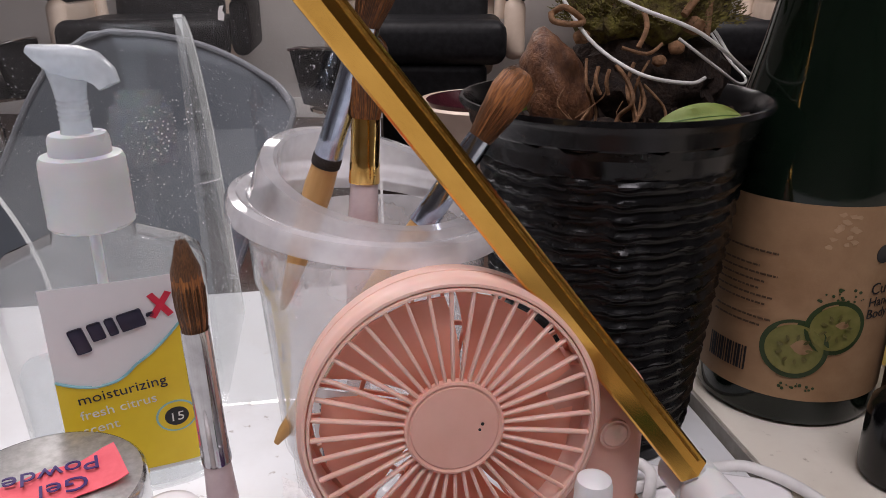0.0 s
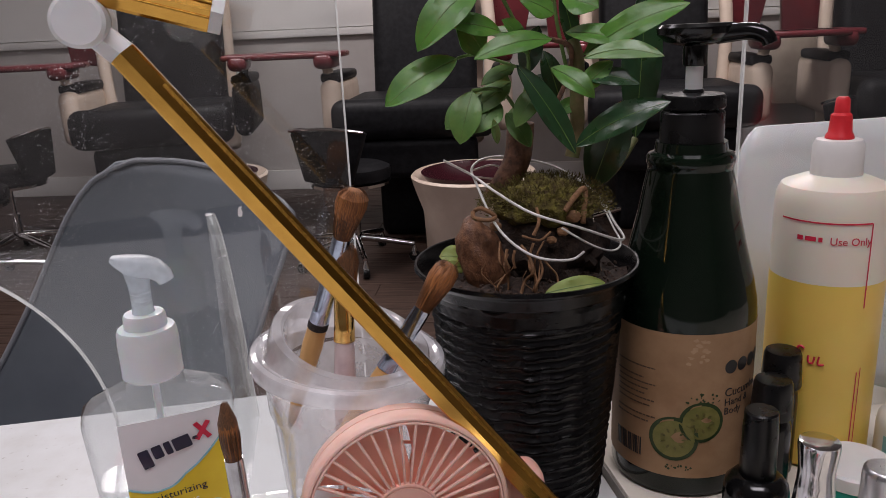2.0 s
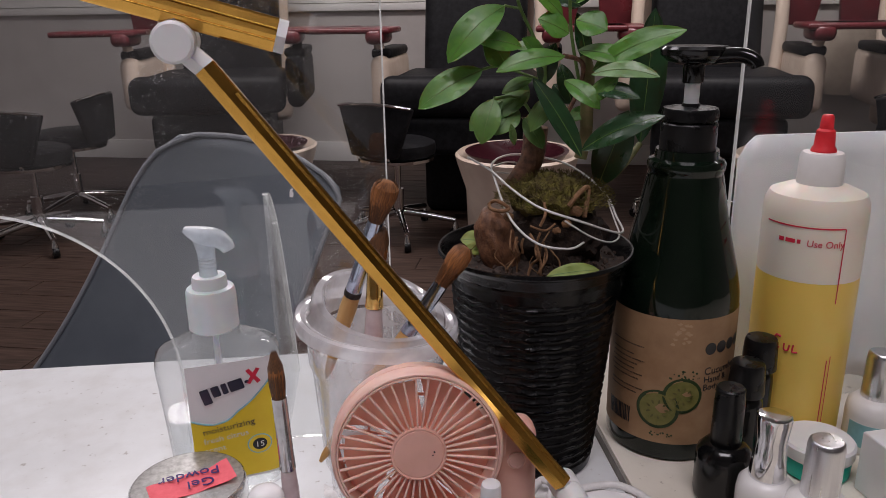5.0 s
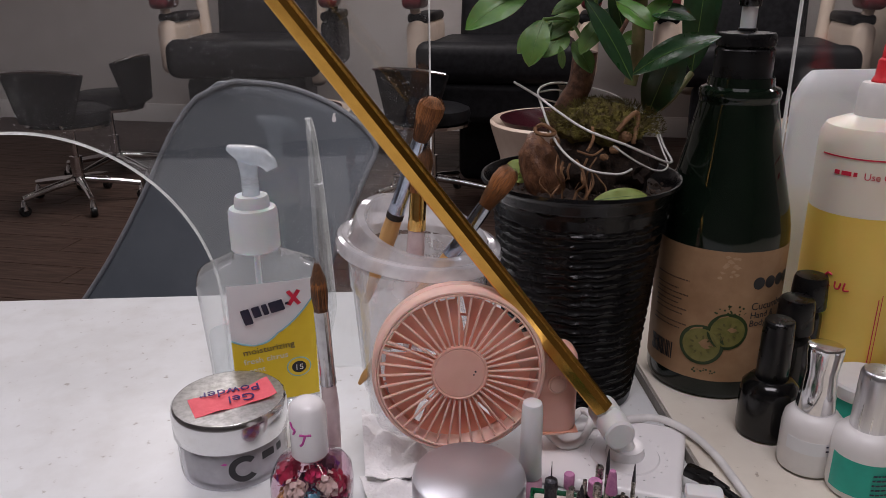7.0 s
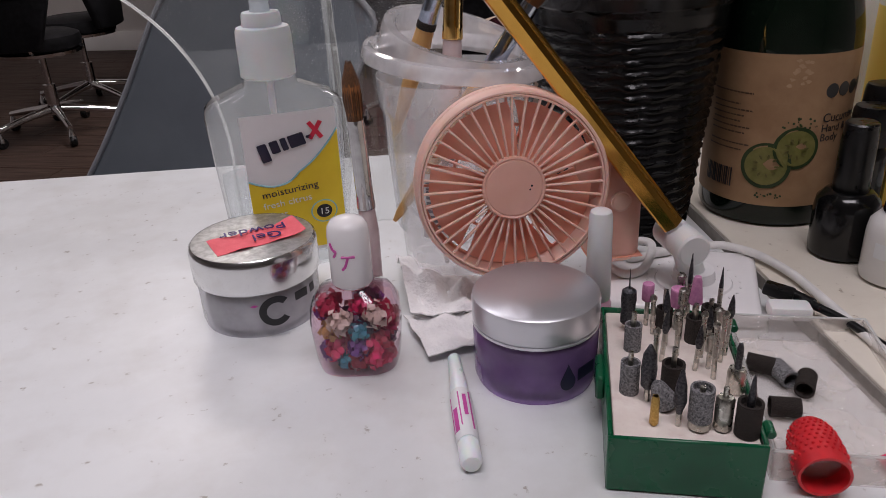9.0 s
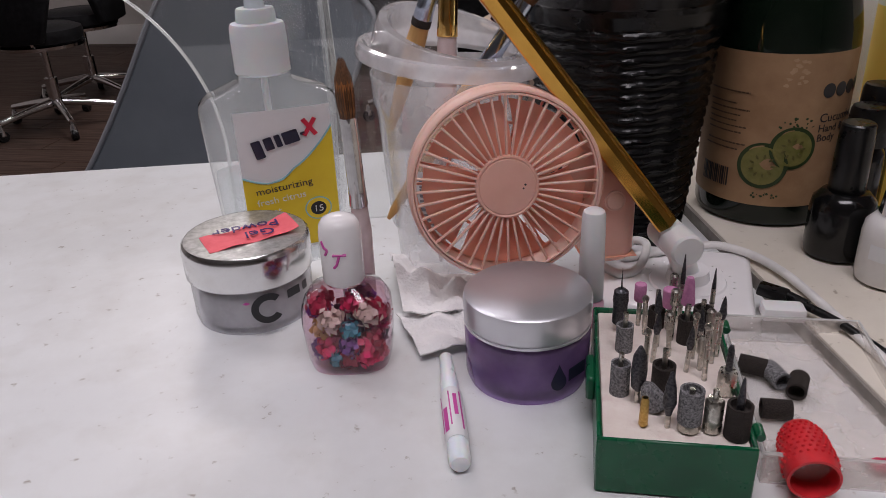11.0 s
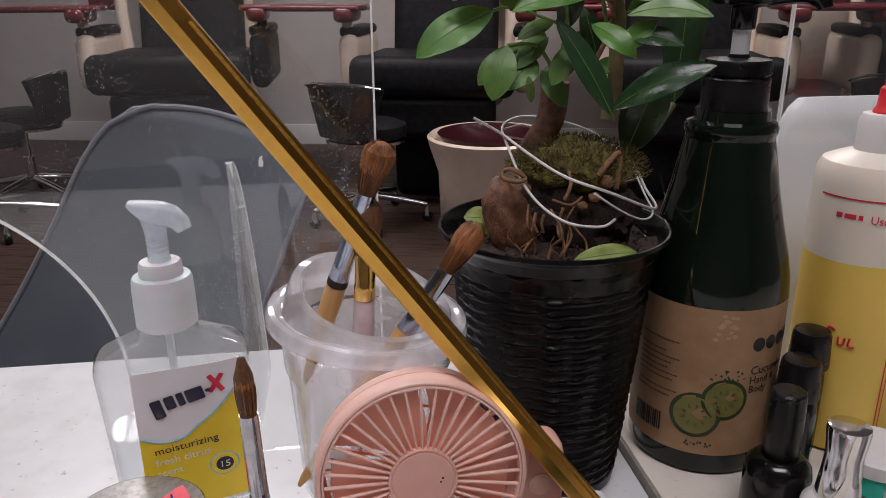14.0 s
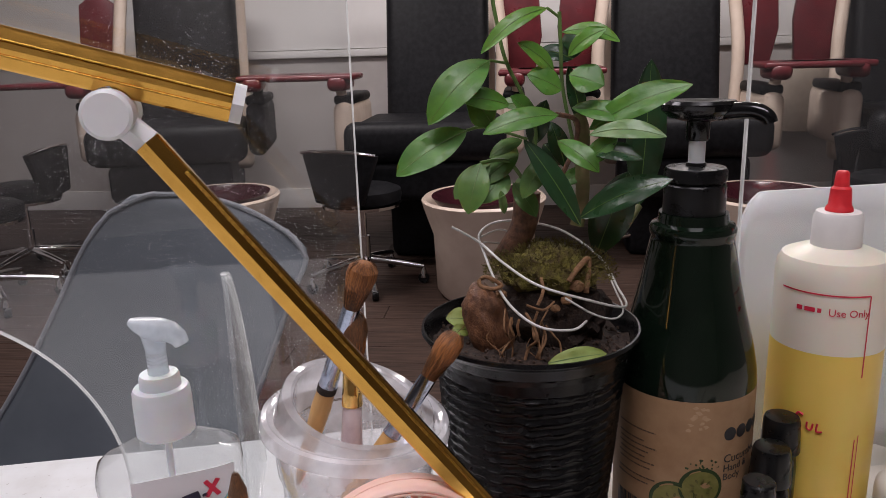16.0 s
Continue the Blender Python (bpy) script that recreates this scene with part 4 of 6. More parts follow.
g_ob = part("gel", rounded_body([(0.031, 0.013, 0.002), (0.0350, 0.016, 0.005), (0.0375, 0.0175, 0.05), (0.0380, 0.0178, 0.064)], 4.0), gel_clear, gelb, "clear hand gel filling the lower half")
g_ob.visible_shadow = False


def on_gel(bm):
    """Lay a print on the bottle's front face."""
    bm = moved(bm, Matrix.Translation((0.002, 0, 0.0010)) @ Matrix.Diagonal((1.18, 1, 1.06, 1)))
    for v in bm.verts:
        v.co.y -= 0.0185 * (max(0.0, 1 - abs(v.co.x / 0.0428) ** 4.0)) ** (1 / 4.0) * (0.985 + 0.0014 * (v.co.z * 1000 - 10)) + 0.0005
    return bm


part("label_back", on_gel(sheet(-0.021, 0.0285, 0.012, 0.1005, 14, 10)), label_white, gelb, "white front label")
wave = bmesh.new()
band = [(-0.021 + 0.0495 * i / 20, 0.0610 - 0.0045 * math.sin(math.pi * min(1, i / 11)) + (0.0 if i < 8 else 0.026 * ((i - 8) / 12) ** 1.6)) for i in range(21)]
for (xa, za), (xb, zb) in zip(band, band[1:]):
    for j in range(5):
        z = [0.014 + (za - 0.014) * j / 5, 0.014 + (zb - 0.014) * j / 5, 0.014 + (zb - 0.014) * (j + 1) / 5, 0.014 + (za - 0.014) * (j + 1) / 5]
        wave.faces.new([wave.verts.new((x, -0.0004, zz)) for x, zz in zip((xa, xb, xb, xa), z)])
bmesh.ops.remove_doubles(wave, verts=wave.verts[:], dist=1e-6)
part("label_wave", on_gel(wave), label_yellow, gelb, "yellow wave on the label")
edge_line = tube([(x, -0.0005, z + 0.0006) for x, z in band], 0.0006, 6, 2)
part("wave_line", on_gel(edge_line), ink_teal, gelb)


def slanted(bm, deg):
    return moved(bm, Matrix.Rotation(radians(-deg), 4, "Y"))


logo = bmesh.new()
for at, w, z0, h in ((0.0, 0.0048, -0.0030, 0.0096), (0.0062, 0.0044, 0.0, 0.0066), (0.0118, 0.0030, 0.0, 0.0066), (0.0158, 0.0080, 0.0, 0.0066), (0.0246, 0.0026, 0.0026, 0.0013)):
    block(w, 0.0003, h, at + w / 2, -0.0002, z0, 0.0006, 2, bm=logo)
part("logo_mark", on_gel(moved(logo, pose(-0.0128, -0.0004, 0.0755, 0, -13, 0) @ Matrix.Diagonal((1.05, 1, 1.12, 1)))), ink_navy, gelb, "dark word mark drawn as plain bars")
cross = bmesh.new()
for s in (-1, 1):
    join(cross, block(0.0024, 0.0002, 0.0118, 0, -0.0006, -0.0059), pose(0.0168, 0, 0.0885, 0, s * 32, 0))
part("logo_cross", on_gel(cross), ink_red, gelb, "red cross mark")
part("print", on_gel(moved(lettering("moisturizing", 0.0062), pose(-0.0150, -0.0006, 0.0500, 0, -6, 0))), ink_navy, gelb)
part("print", on_gel(moved(lettering("fresh citrus", 0.0058), pose(-0.0150, -0.0006, 0.0430, 0, -6, 0))), ink_white, gelb)
part("print", on_gel(moved(lettering("scent", 0.0058), pose(-0.0150, -0.0006, 0.0360, 0, -6, 0))), ink_white, gelb)
part("seal_ring", on_gel(moved(disc(0.0074), pose(0.0170, -0.0005, 0.0370))), ink_teal, gelb, "teal round seal")
part("seal_band", on_gel(moved(disc(0.0066), pose(0.0170, -0.0007, 0.0370))), label_yellow, gelb)
part("seal", on_gel(moved(disc(0.0043), pose(0.0170, -0.0009, 0.0370))), ink_black, gelb, "black round seal")
part("print", on_gel(moved(lettering("15", 0.0058, align="CENTER"), pose(0.0170, -0.0013, 0.0351))), ink_white, gelb)
part("print", on_gel(bars([(0.008, 0.0195, 0.019)], 0.0016)), ink_red, gelb)
part("drop_mark", on_gel(moved(disc(0.0016), pose(-0.008, -0.0008, 0.0580))), label_white, gelb)
part("collar", lathe([(0.0160, 0.1265), (0.0170, 0.1275)] + [(0.0170 - 0.0003 * (i % 2), 0.1290 + 0.0012 * i) for i in range(18)] + [(0.0166, 0.1540), (0.0156, 0.1562), (0.0120, 0.1568), (0.0117, 0.1630), (0.0108, 0.1648), (0.0060, 0.1650)], 48), milky, gelb, "ribbed white screw collar")
part("dip_tube", tube([(0, 0, 0.012), (0, 0, 0.126)], 0.0022, 10), milky, gelb)
part("pump_stem", lathe([(0.0062, 0.1645), (0.0058, 0.1700)] + [(0.0061 - 0.0005 * (i % 2), 0.1705 + 0.0011 * i) for i in range(9)] + [(0.0060, 0.1810)], 24), milky_thin, gelb)
head = bmesh.new()
# the saddle: flat-topped sections from the thumb end down to the spout
spine = ((-0.0125, 0.0030, 0.1978, 0.0035, 0.0018), (-0.0085, 0.0020, 0.1962, 0.0068, 0.0034), (-0.0020, -0.0005, 0.1935, 0.0078, 0.0060), (0.0040, -0.0035, 0.1925, 0.0070, 0.0066), (0.0095, -0.0062, 0.1912, 0.0056, 0.0060), (0.0135, -0.0082, 0.1875, 0.0046, 0.0052), (0.0150, -0.0090, 0.1838, 0.0042, 0.0040))
rings = []
for k, (x, y, z, w, h) in enumerate(spine):
    p0, p1 = Vector(spine[max(k - 1, 0)][:3]), Vector(spine[min(k + 1, len(spine) - 1)][:3])
    way = (p1 - p0).normalized()
    side = way.cross(Vector((0, 0, 1))).normalized()
    up = side.cross(way)
    rings.append([head.verts.new(Vector((x, y, z)) + side * (w * math.copysign(abs(math.cos(t)) ** 0.75, math.cos(t))) + up * (h * math.copysign(abs(math.sin(t)) ** 0.75, math.sin(t)))) for t in [2 * math.pi * i / 20 for i in range(20)]])
for p, q in zip(rings, rings[1:]):
    for i in range(20):
        head.faces.new((p[i], p[(i + 1) % 20], q[(i + 1) % 20], q[i]))
head.faces.new(rings[0][::-1])
head.faces.new(rings[-1])
bmesh.ops.recalc_face_normals(head, faces=head.faces[:])
part("pump_head", head, milky_thin, gelb, "milky white pump head with a spout")
part("head_neck", lathe([(0.0060, 0.1800), (0.0064, 0.1830), (0.0076, 0.1890), (0.0080, 0.1920)], 24), milky_thin, gelb)

# ---- cup of brushes ----
CUP_X, CUP_Y, LID_R, LID_Z = -0.0460, 0.3650, 0.0552, 0.1330
LID_TILT = Matrix.Translation((0, 0, LID_Z)) @ Matrix.Rotation(radians(7), 4, "Y") @ Matrix.Translation((0, 0, -LID_Z))
CUP = pose(CUP_X, CUP_Y, 0.0)
cup = thing("plastic_cup", "cloudy clear plastic drink cup with a raised slanting lid, holding brushes", "cup", CUP)
wall = part("wall", lathe([(0.0335, 0.0008), (0.0345, 0.001), (0.0355, 0.004), (0.0375, 0.034), (0.0400, 0.036), (0.0445, 0.108), (0.0462, 0.112), (0.0470, 0.129), (0.0464, 0.129), (0.0456, 0.112), (0.0438, 0.108), (0.0393, 0.037), (0.0368, 0.035), (0.0348, 0.006), (0.0, 0.0035)], 64, cap=False), cup_plastic, cup)
wall.visible_shadow = False
L = LID_R
lid = part("lid", moved(lathe([(L - 0.0020, LID_Z), (L, LID_Z + 0.0010), (L + 0.0002, LID_Z + 0.0060), (L - 0.0012, LID_Z + 0.0085), (L - 0.0040, LID_Z + 0.0092), (L - 0.0062, LID_Z + 0.0078), (L - 0.0078, LID_Z + 0.0078), (L - 0.0078, LID_Z + 0.0070), (L - 0.0060, LID_Z + 0.0070), (L - 0.0042, LID_Z + 0.0080), (L - 0.0018, LID_Z + 0.0074), (L - 0.0010, LID_Z + 0.0056), (L - 0.0010, LID_Z + 0.0012), (L - 0.0024, LID_Z + 0.0006)], 80, cap=False), LID_TILT), lid_plastic, cup, "cloudy round lid with a rolled edge")
lid.visible_shadow = False
# the raised ring: a wall that slants from a low front to a high back, with a rolled lip
ring = bmesh.new()
steps = []
for i in range(80):
    a = 2 * math.pi * i / 80
    back = 0.5 - 0.5 * math.cos(a - radians(-35))
    top = LID_Z + 0.0105 + 0.0165 * back ** 1.3
    lean = 0.0030 * back
    row = []
    for r, z in ((L - 0.0078, LID_Z + 0.0074), (L - 0.0088 - lean * 0.4, 0.4 * LID_Z + 0.6 * top), (L - 0.0092 - lean, top - 0.0012), (L - 0.0102 - lean, top), (L - 0.0150 - lean, top + 0.0003), (L - 0.0164 - lean, top - 0.0010), (L - 0.0170 - lean, LID_Z + 0.0070), (L - 0.0174 - lean * 0.8, LID_Z + 0.0010)):
        row.append(ring.verts.new((r * math.cos(a), r * math.sin(a), z)))
    steps.append(row)
for i in range(80):
    for k in range(7):
        ring.faces.new((steps[i][k], steps[(i + 1) % 80][k], steps[(i + 1) % 80][k + 1], steps[i][k + 1]))
dome = part("raised_ring", moved(ring, LID_TILT), lid_plastic, lid, "raised slanting drinking ring")
dome.visible_shadow = False
sticker = part("barcode_sticker", bend(sheet(-0.016, 0.006, 0.040, 0.080, 8, 1, 0.0), 0.0452), label_white, cup, "worn white barcode sticker")
for k in range(11):
    part("barcode_bar", bend(sheet(-0.013, 0.003, 0.045 + k * 0.0028, 0.0462 + k * 0.0028 + 0.0006 * (k % 3), 4, 1, -0.0004), 0.0452), ink_grey, sticker)


def nail_brush(label, tip, end, ferrule, handle_mat, hair_mat=hair, r=0.0055, flat=0.75, lengths=(0.030, 0.040), band=None, tip_shape=1.0):
    """A brush from the end of its handle to the hair's tip."""
    tip, end = Vector(tip), Vector(end)
    way = (tip - end).normalized()
    total = (tip - end).length
    br = thing("nail_brush", label, "brush", Matrix.Translation(end) @ way.to_track_quat("Z", "Y").to_matrix().to_4x4(), "nail brushes")
    hl, fl = lengths
    z0, z1 = total - hl - fl, total - hl
    part("handle", lathe([(0.0012, 0), (0.0026, 0.006), (r * 0.8, z0 * 0.35), (r * 1.08, z0 * 0.8), (r * 0.9, z0 + 0.001)], 20), handle_mat, br)
    part("ferrule", lathe([(r * 1.0, z0), (r * 1.03, z0 + 0.001), (r * 0.97, z0 + 0.006), (r * 1.0, z0 + 0.007), (r * 0.95, z0 + 0.0085), (r * 0.93, z1 - 0.003), (r * 0.90, z1)], 28), ferrule, br, "shiny metal ferrule")
    if band:
        part("band", lathe([(r * 1.02, z0 - 0.0045), (r * 1.06, z0 - 0.0040), (r * 1.06, z0 - 0.0005), (r * 1.02, z0)], 24), band, br)
    bm = lathe([(r * 0.85, z1 - 0.001), (r * 1.02, z1 + hl * 0.12), (r * (0.95 + 0.27 * tip_shape), z1 + hl * 0.42), (r * (0.66 + 0.62 * tip_shape), z1 + hl * 0.66), (r * 0.98 * tip_shape, z1 + hl * 0.86), (r * 0.66 * tip_shape ** 0.8, z1 + hl * 0.955), (r * 0.36 * tip_shape, z1 + hl * 0.99), (r * 0.05, z1 + hl)], 40, flat)
    for v in bm.verts:
        a = math.atan2(v.co.y, v.co.x)
        k = 1 + 0.02 * math.sin(a * 11) + 0.015 * math.sin(a * 17 + 1)
        v.co.x *= k
        v.co.y *= k
    part("hair", bm, hair_mat, br, "stiff brown sable hair")
    if tip_shape < 1:
        end_hair = lathe([(r * (0.68 + 0.62 * tip_shape), z1 + hl * 0.60), (r * (0.69 + 0.60 * tip_shape), z1 + hl * 0.68), (r * 1.05 * tip_shape, z1 + hl * 0.86), (r * 0.72 * tip_shape ** 0.8, z1 + hl * 0.955), (r * 0.40 * tip_shape, z1 + hl * 0.992), (r * 0.05, z1 + hl * 1.004)], 40, flat)
        part("hair_tip", end_hair, hair_dark, br, "dark brown soaked hair tip")
    strands = bmesh.new()
    rnd = random.Random(int(total * 1e5))
    for i in range(150):
        a = rnd.uniform(0, 2 * math.pi)
        ca, sa = math.cos(a), flat * math.sin(a)
        q = rnd.uniform(0.75, 1.0)
        pts = [(r * 0.92 * ca, r * 0.92 * sa, z1), (r * (0.97 + 0.28 * tip_shape) * ca, r * (0.97 + 0.28 * tip_shape) * sa, z1 + hl * 0.45), (r * 1.02 * tip_shape * ca * q, r * 1.02 * tip_shape * sa * q, z1 + hl * 0.86), (r * 0.55 * tip_shape * ca * q, r * 0.55 * tip_shape * sa * q, z1 + hl * rnd.uniform(0.95, 1.03))]
        join(strands, tube(pts, 0.00013, 3, 3, 0.00005))
    tagged(part("hair_fringe", strands, hair_dark if hair_mat is hair else hair, br), kind="stuff")
    return br


nail_brush("sable nail brush standing upright beside the oil bottle", (-0.0865, 0.2830, 0.1515), (-0.0815, 0.2830, 0.0008), chrome_darkened, pearl_handle, hair, 0.0048, 0.85, (0.0290, 0.0480), None, 0.62)
nail_brush("sable nail brush with blue ferrule and tan wooden handle", (-0.0336, 0.3628, 0.2340), (-0.0885, 0.3795, 0.0850), blue_ferrule, wood_handle, hair, 0.0056, 0.9, (0.0290, 0.0540), grit_black, 1.6)
nail_brush("dark sable nail brush with gold ferrule and pearly handle", (-0.0440, 0.3700, 0.2030), (-0.0540, 0.3520, 0.0090), gold_ferrule, pearl_handle, hair_dark, 0.0060, 0.9, (0.031, 0.025), None, 1.3)
nail_brush("sable nail brush with wooden handle leaning in the cup", (0.0145, 0.3700, 0.1900), (-0.0830, 0.3390, 0.0430), blue_ferrule, wood_handle, hair, 0.0054, 0.9, (0.030, 0.040), None, 1.45)

# ---- plant pot ----
POT = Vector((0.0563, 0.4390, 0.0))
PLANT = Matrix.Translation((-0.0054, 0.0050, -0.0335)) @ Matrix.Diagonal((1.1, 1.1, 1.1, 1))
pot = thing("plant_pot", "black ribbed plastic plant pot with a wide rim", "plant pot", Matrix.Translation(POT))
bm = bmesh.new()
seg, lev = 120, 150
rings = []
for k in range(lev + 1):
    z = 0.001 + 0.155 * k / lev
    r0 = 0.0470 + 0.0150 * z / 0.156
    ring = []
    for i in range(seg):
        a = 2 * math.pi * i / seg
        wob = noise.noise(Vector((math.cos(a) * 6.5, math.sin(a) * 6.5, z * 14)))
        r = r0
        if 0.008 < z < 0.146:
            ridge = 1 - 2 * abs(math.sin(z * math.pi / 0.0072 + wob * 1.0)) ** 0.9
            r += 0.0015 * ridge * (0.8 + 0.4 * wob)
        ring.append(bm.verts.new((r * math.cos(a), r * math.sin(a), z)))
    rings.append(ring)
for p, q in zip(rings, rings[1:]):
    for i in range(seg):
        bm.faces.new((p[i], p[(i + 1) % seg], q[(i + 1) % seg], q[i]))
bm.faces.new(rings[0][::-1])
part("body", bm, pot_black, pot, "wavy ribbed black wall")
part("rim", lathe([(0.0620, 0.150), (0.0628, 0.157), (0.0655, 0.1595), (0.0665, 0.1645), (0.0695, 0.1672), (0.0708, 0.1690), (0.0702, 0.1712), (0.0688, 0.1712), (0.0672, 0.1690), (0.0650, 0.1620), (0.0612, 0.150)], 96, cap=False), pot_black, pot, "smooth flared black rim")
rnd = random.Random(5)
bm = bmesh.new()
rings = []
for k in range(16):
    r = 0.0645 * k / 15
    ring = []
    for i in range(64):
        a = 2 * math.pi * i / 64
        p = Vector((r * math.cos(a), r * math.sin(a), 0))
        ring.append(bm.verts.new((p.x, p.y, 0.1585 + 0.004 * noise.noise(p * 90) + 0.0025 * noise.noise(p * 260) + 0.004 * (1 - r / 0.0645))))
    rings.append(ring)
for p, q in zip(rings[1:], rings[2:]):
    for i in range(64):
        bm.faces.new((p[i], p[(i + 1) % 64], q[(i + 1) % 64], q[i]))
bm.faces.new(rings[1])
soil = piece("potting_soil", bm, soil_dark, "dark crumbly potting soil filling the pot", "soil", Matrix.Translation(POT), "stuff")
crumbs = bmesh.new()
for i in range(420):
    a, r = rnd.uniform(0, 2 * math.pi), 0.0630 * math.sqrt(rnd.random())
    s = rnd.uniform(0.0006, 0.0019)
    own = bmesh.new()
    bmesh.ops.create_icosphere(own, subdivisions=1, radius=s)
    join(crumbs, own, pose(r * math.cos(a), r * math.sin(a), 0.1600 + rnd.uniform(0, 0.003), rnd.uniform(0, 90), rnd.uniform(0, 90), 0) @ Matrix.Diagonal((1, rnd.uniform(0.5, 1), rnd.uniform(0.4, 0.9), 1)))
part("crumbs", crumbs, surface("bark_crumbs", (0.075, 0.042, 0.028), (0.03, 0.018, 0.012), 500, 0.9), soil)

ficus = thing("potted_ficus", "green ficus and orchid cuttings on a swollen mossy root", "plant", PLANT)
WIRE_COIL = thing("wire_coil", "loose loops of thin white wire round the plant's root", "wire", PLANT)


def leaf(parent, base, tip, width, material, bow):
    """One leaf from its stalk to its tip, folded a little along the midrib."""
    base, tip = Vector(base), Vector(tip)
    way = tip - base
    length = way.length
    way.normalize()
    face = Vector((0.06, -0.75, 0.65))
    face = (face - way * face.dot(way)).normalized()
    side = way.cross(face)
    bm = bmesh.new()
    n, m = 14, 6
    rows = []
    for i in range(n + 1):
        t = i / n
        w = width * 0.58 * (math.sin(math.pi * t ** 1.02) ** 0.70) * (1.0 if t < 0.98 else 0.4) + 0.0002
        mid = base + way * length * t + face * (length * bow * math.sin(math.pi * t) * 0.55)
        row = []
        for k in range(m + 1):
            s = 2 * k / m - 1
            fold = abs(s) * w * 0.16 - 0.10 * w * math.cos(s * 9 + t * 7) * abs(s)
            row.append(bm.verts.new(mid + side * (s * w) + face * fold))
        rows.append(row)
    for i in range(n):
        for k in range(m):
            bm.faces.new((rows[i][k], rows[i][k + 1], rows[i + 1][k + 1], rows[i + 1][k]))
    made = bmesh.ops.extrude_face_region(bm, geom=bm.faces[:])
    bmesh.ops.translate(bm, vec=face * -0.0004, verts=[v for v in made["geom"] if isinstance(v, bmesh.types.BMVert)])
    ob = part("leaf", bm, material, parent)
    rib = [base + way * length * t + face * (length * bow * math.sin(math.pi * t) * 0.55 + 0.0001) for t in (0, 0.25, 0.5, 0.75, 0.97)]
    part("midrib", tube(rib, 0.00035, 5, 3, 0.00012), green_stem, ob)
    return ob


leaf(ficus, (0.034, 0.405, 0.337), (0.001, 0.385, 0.304), 0.0194, leaf_green, 0.25)
leaf(ficus, (0.021, 0.400, 0.299), (-0.018, 0.385, 0.276), 0.0185, leaf_green, 0.15)
leaf(ficus, (0.035, 0.410, 0.301), (0.021, 0.400, 0.321), 0.0194, leaf_green, 0.1)
leaf(ficus, (0.072, 0.395, 0.307), (0.031, 0.380, 0.299), 0.0121, leaf_green, 0.2)
leaf(ficus, (0.029, 0.390, 0.282), (0.022, 0.380, 0.255), 0.0146, leaf_old, 0.2)
leaf(ficus, (0.043, 0.400, 0.275), (0.030, 0.385, 0.260), 0.0146, leaf_old, 0.15)
leaf(ficus, (0.052, 0.400, 0.293), (0.034, 0.390, 0.285), 0.0074, leaf_old, 0.2)
leaf(ficus, (0.066, 0.410, 0.364), (0.030, 0.395, 0.341), 0.0088, leaf_fresh, 0.3)
leaf(ficus, (0.075, 0.420, 0.351), (0.106, 0.410, 0.345), 0.0093, leaf_fresh, 0.3)
leaf(ficus, (0.074, 0.405, 0.320), (0.055, 0.400, 0.329), 0.0156, leaf_green, 0.1)
leaf(ficus, (0.078, 0.405, 0.328), (0.097, 0.400, 0.322), 0.0175, leaf_green, 0.1)
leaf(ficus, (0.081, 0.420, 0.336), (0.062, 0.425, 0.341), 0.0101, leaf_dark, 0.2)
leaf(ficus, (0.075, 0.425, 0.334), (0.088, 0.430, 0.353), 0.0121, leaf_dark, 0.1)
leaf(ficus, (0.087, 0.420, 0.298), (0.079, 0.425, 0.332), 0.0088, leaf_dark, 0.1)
leaf(ficus, (0.089, 0.400, 0.298), (0.142, 0.390, 0.322), 0.0152, leaf_green, 0.2)
leaf(ficus, (0.088, 0.385, 0.297), (0.126, 0.370, 0.297), 0.0101, leaf_pale, 0.25)
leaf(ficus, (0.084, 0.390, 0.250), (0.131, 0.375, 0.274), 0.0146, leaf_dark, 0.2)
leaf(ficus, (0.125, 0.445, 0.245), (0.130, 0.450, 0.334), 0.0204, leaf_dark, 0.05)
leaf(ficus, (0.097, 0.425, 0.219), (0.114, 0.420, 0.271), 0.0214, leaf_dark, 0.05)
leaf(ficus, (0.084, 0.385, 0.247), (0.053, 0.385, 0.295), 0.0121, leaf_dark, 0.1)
leaf(ficus, (0.086, 0.400, 0.278), (0.105, 0.400, 0.294), 0.0101, leaf_green, 0.1)
leaf(ficus, (0.042, 0.390, 0.253), (0.040, 0.385, 0.267), 0.0039, leaf_old, 0.1)
leaf(ficus, (0.078, 0.425, 0.273), (0.069, 0.430, 0.300), 0.0107, leaf_dark, 0.1)
leaf(ficus, (0.061, 0.420, 0.270), (0.047, 0.410, 0.262), 0.0078, leaf_old, 0.1)
leaf(ficus, (0.088, 0.420, 0.273), (0.076, 0.410, 0.265), 0.0082, leaf_green, 0.1)
leaf(ficus, (0.058, 0.430, 0.310), (0.038, 0.430, 0.311), 0.0078, leaf_pale, 0.1)
leaf(ficus, (0.046, 0.425, 0.273), (0.040, 0.420, 0.291), 0.0117, leaf_old, 0.1)
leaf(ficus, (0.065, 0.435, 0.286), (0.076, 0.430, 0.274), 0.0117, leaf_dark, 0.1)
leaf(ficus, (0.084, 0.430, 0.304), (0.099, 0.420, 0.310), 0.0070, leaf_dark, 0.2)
rnd = random.Random(31)
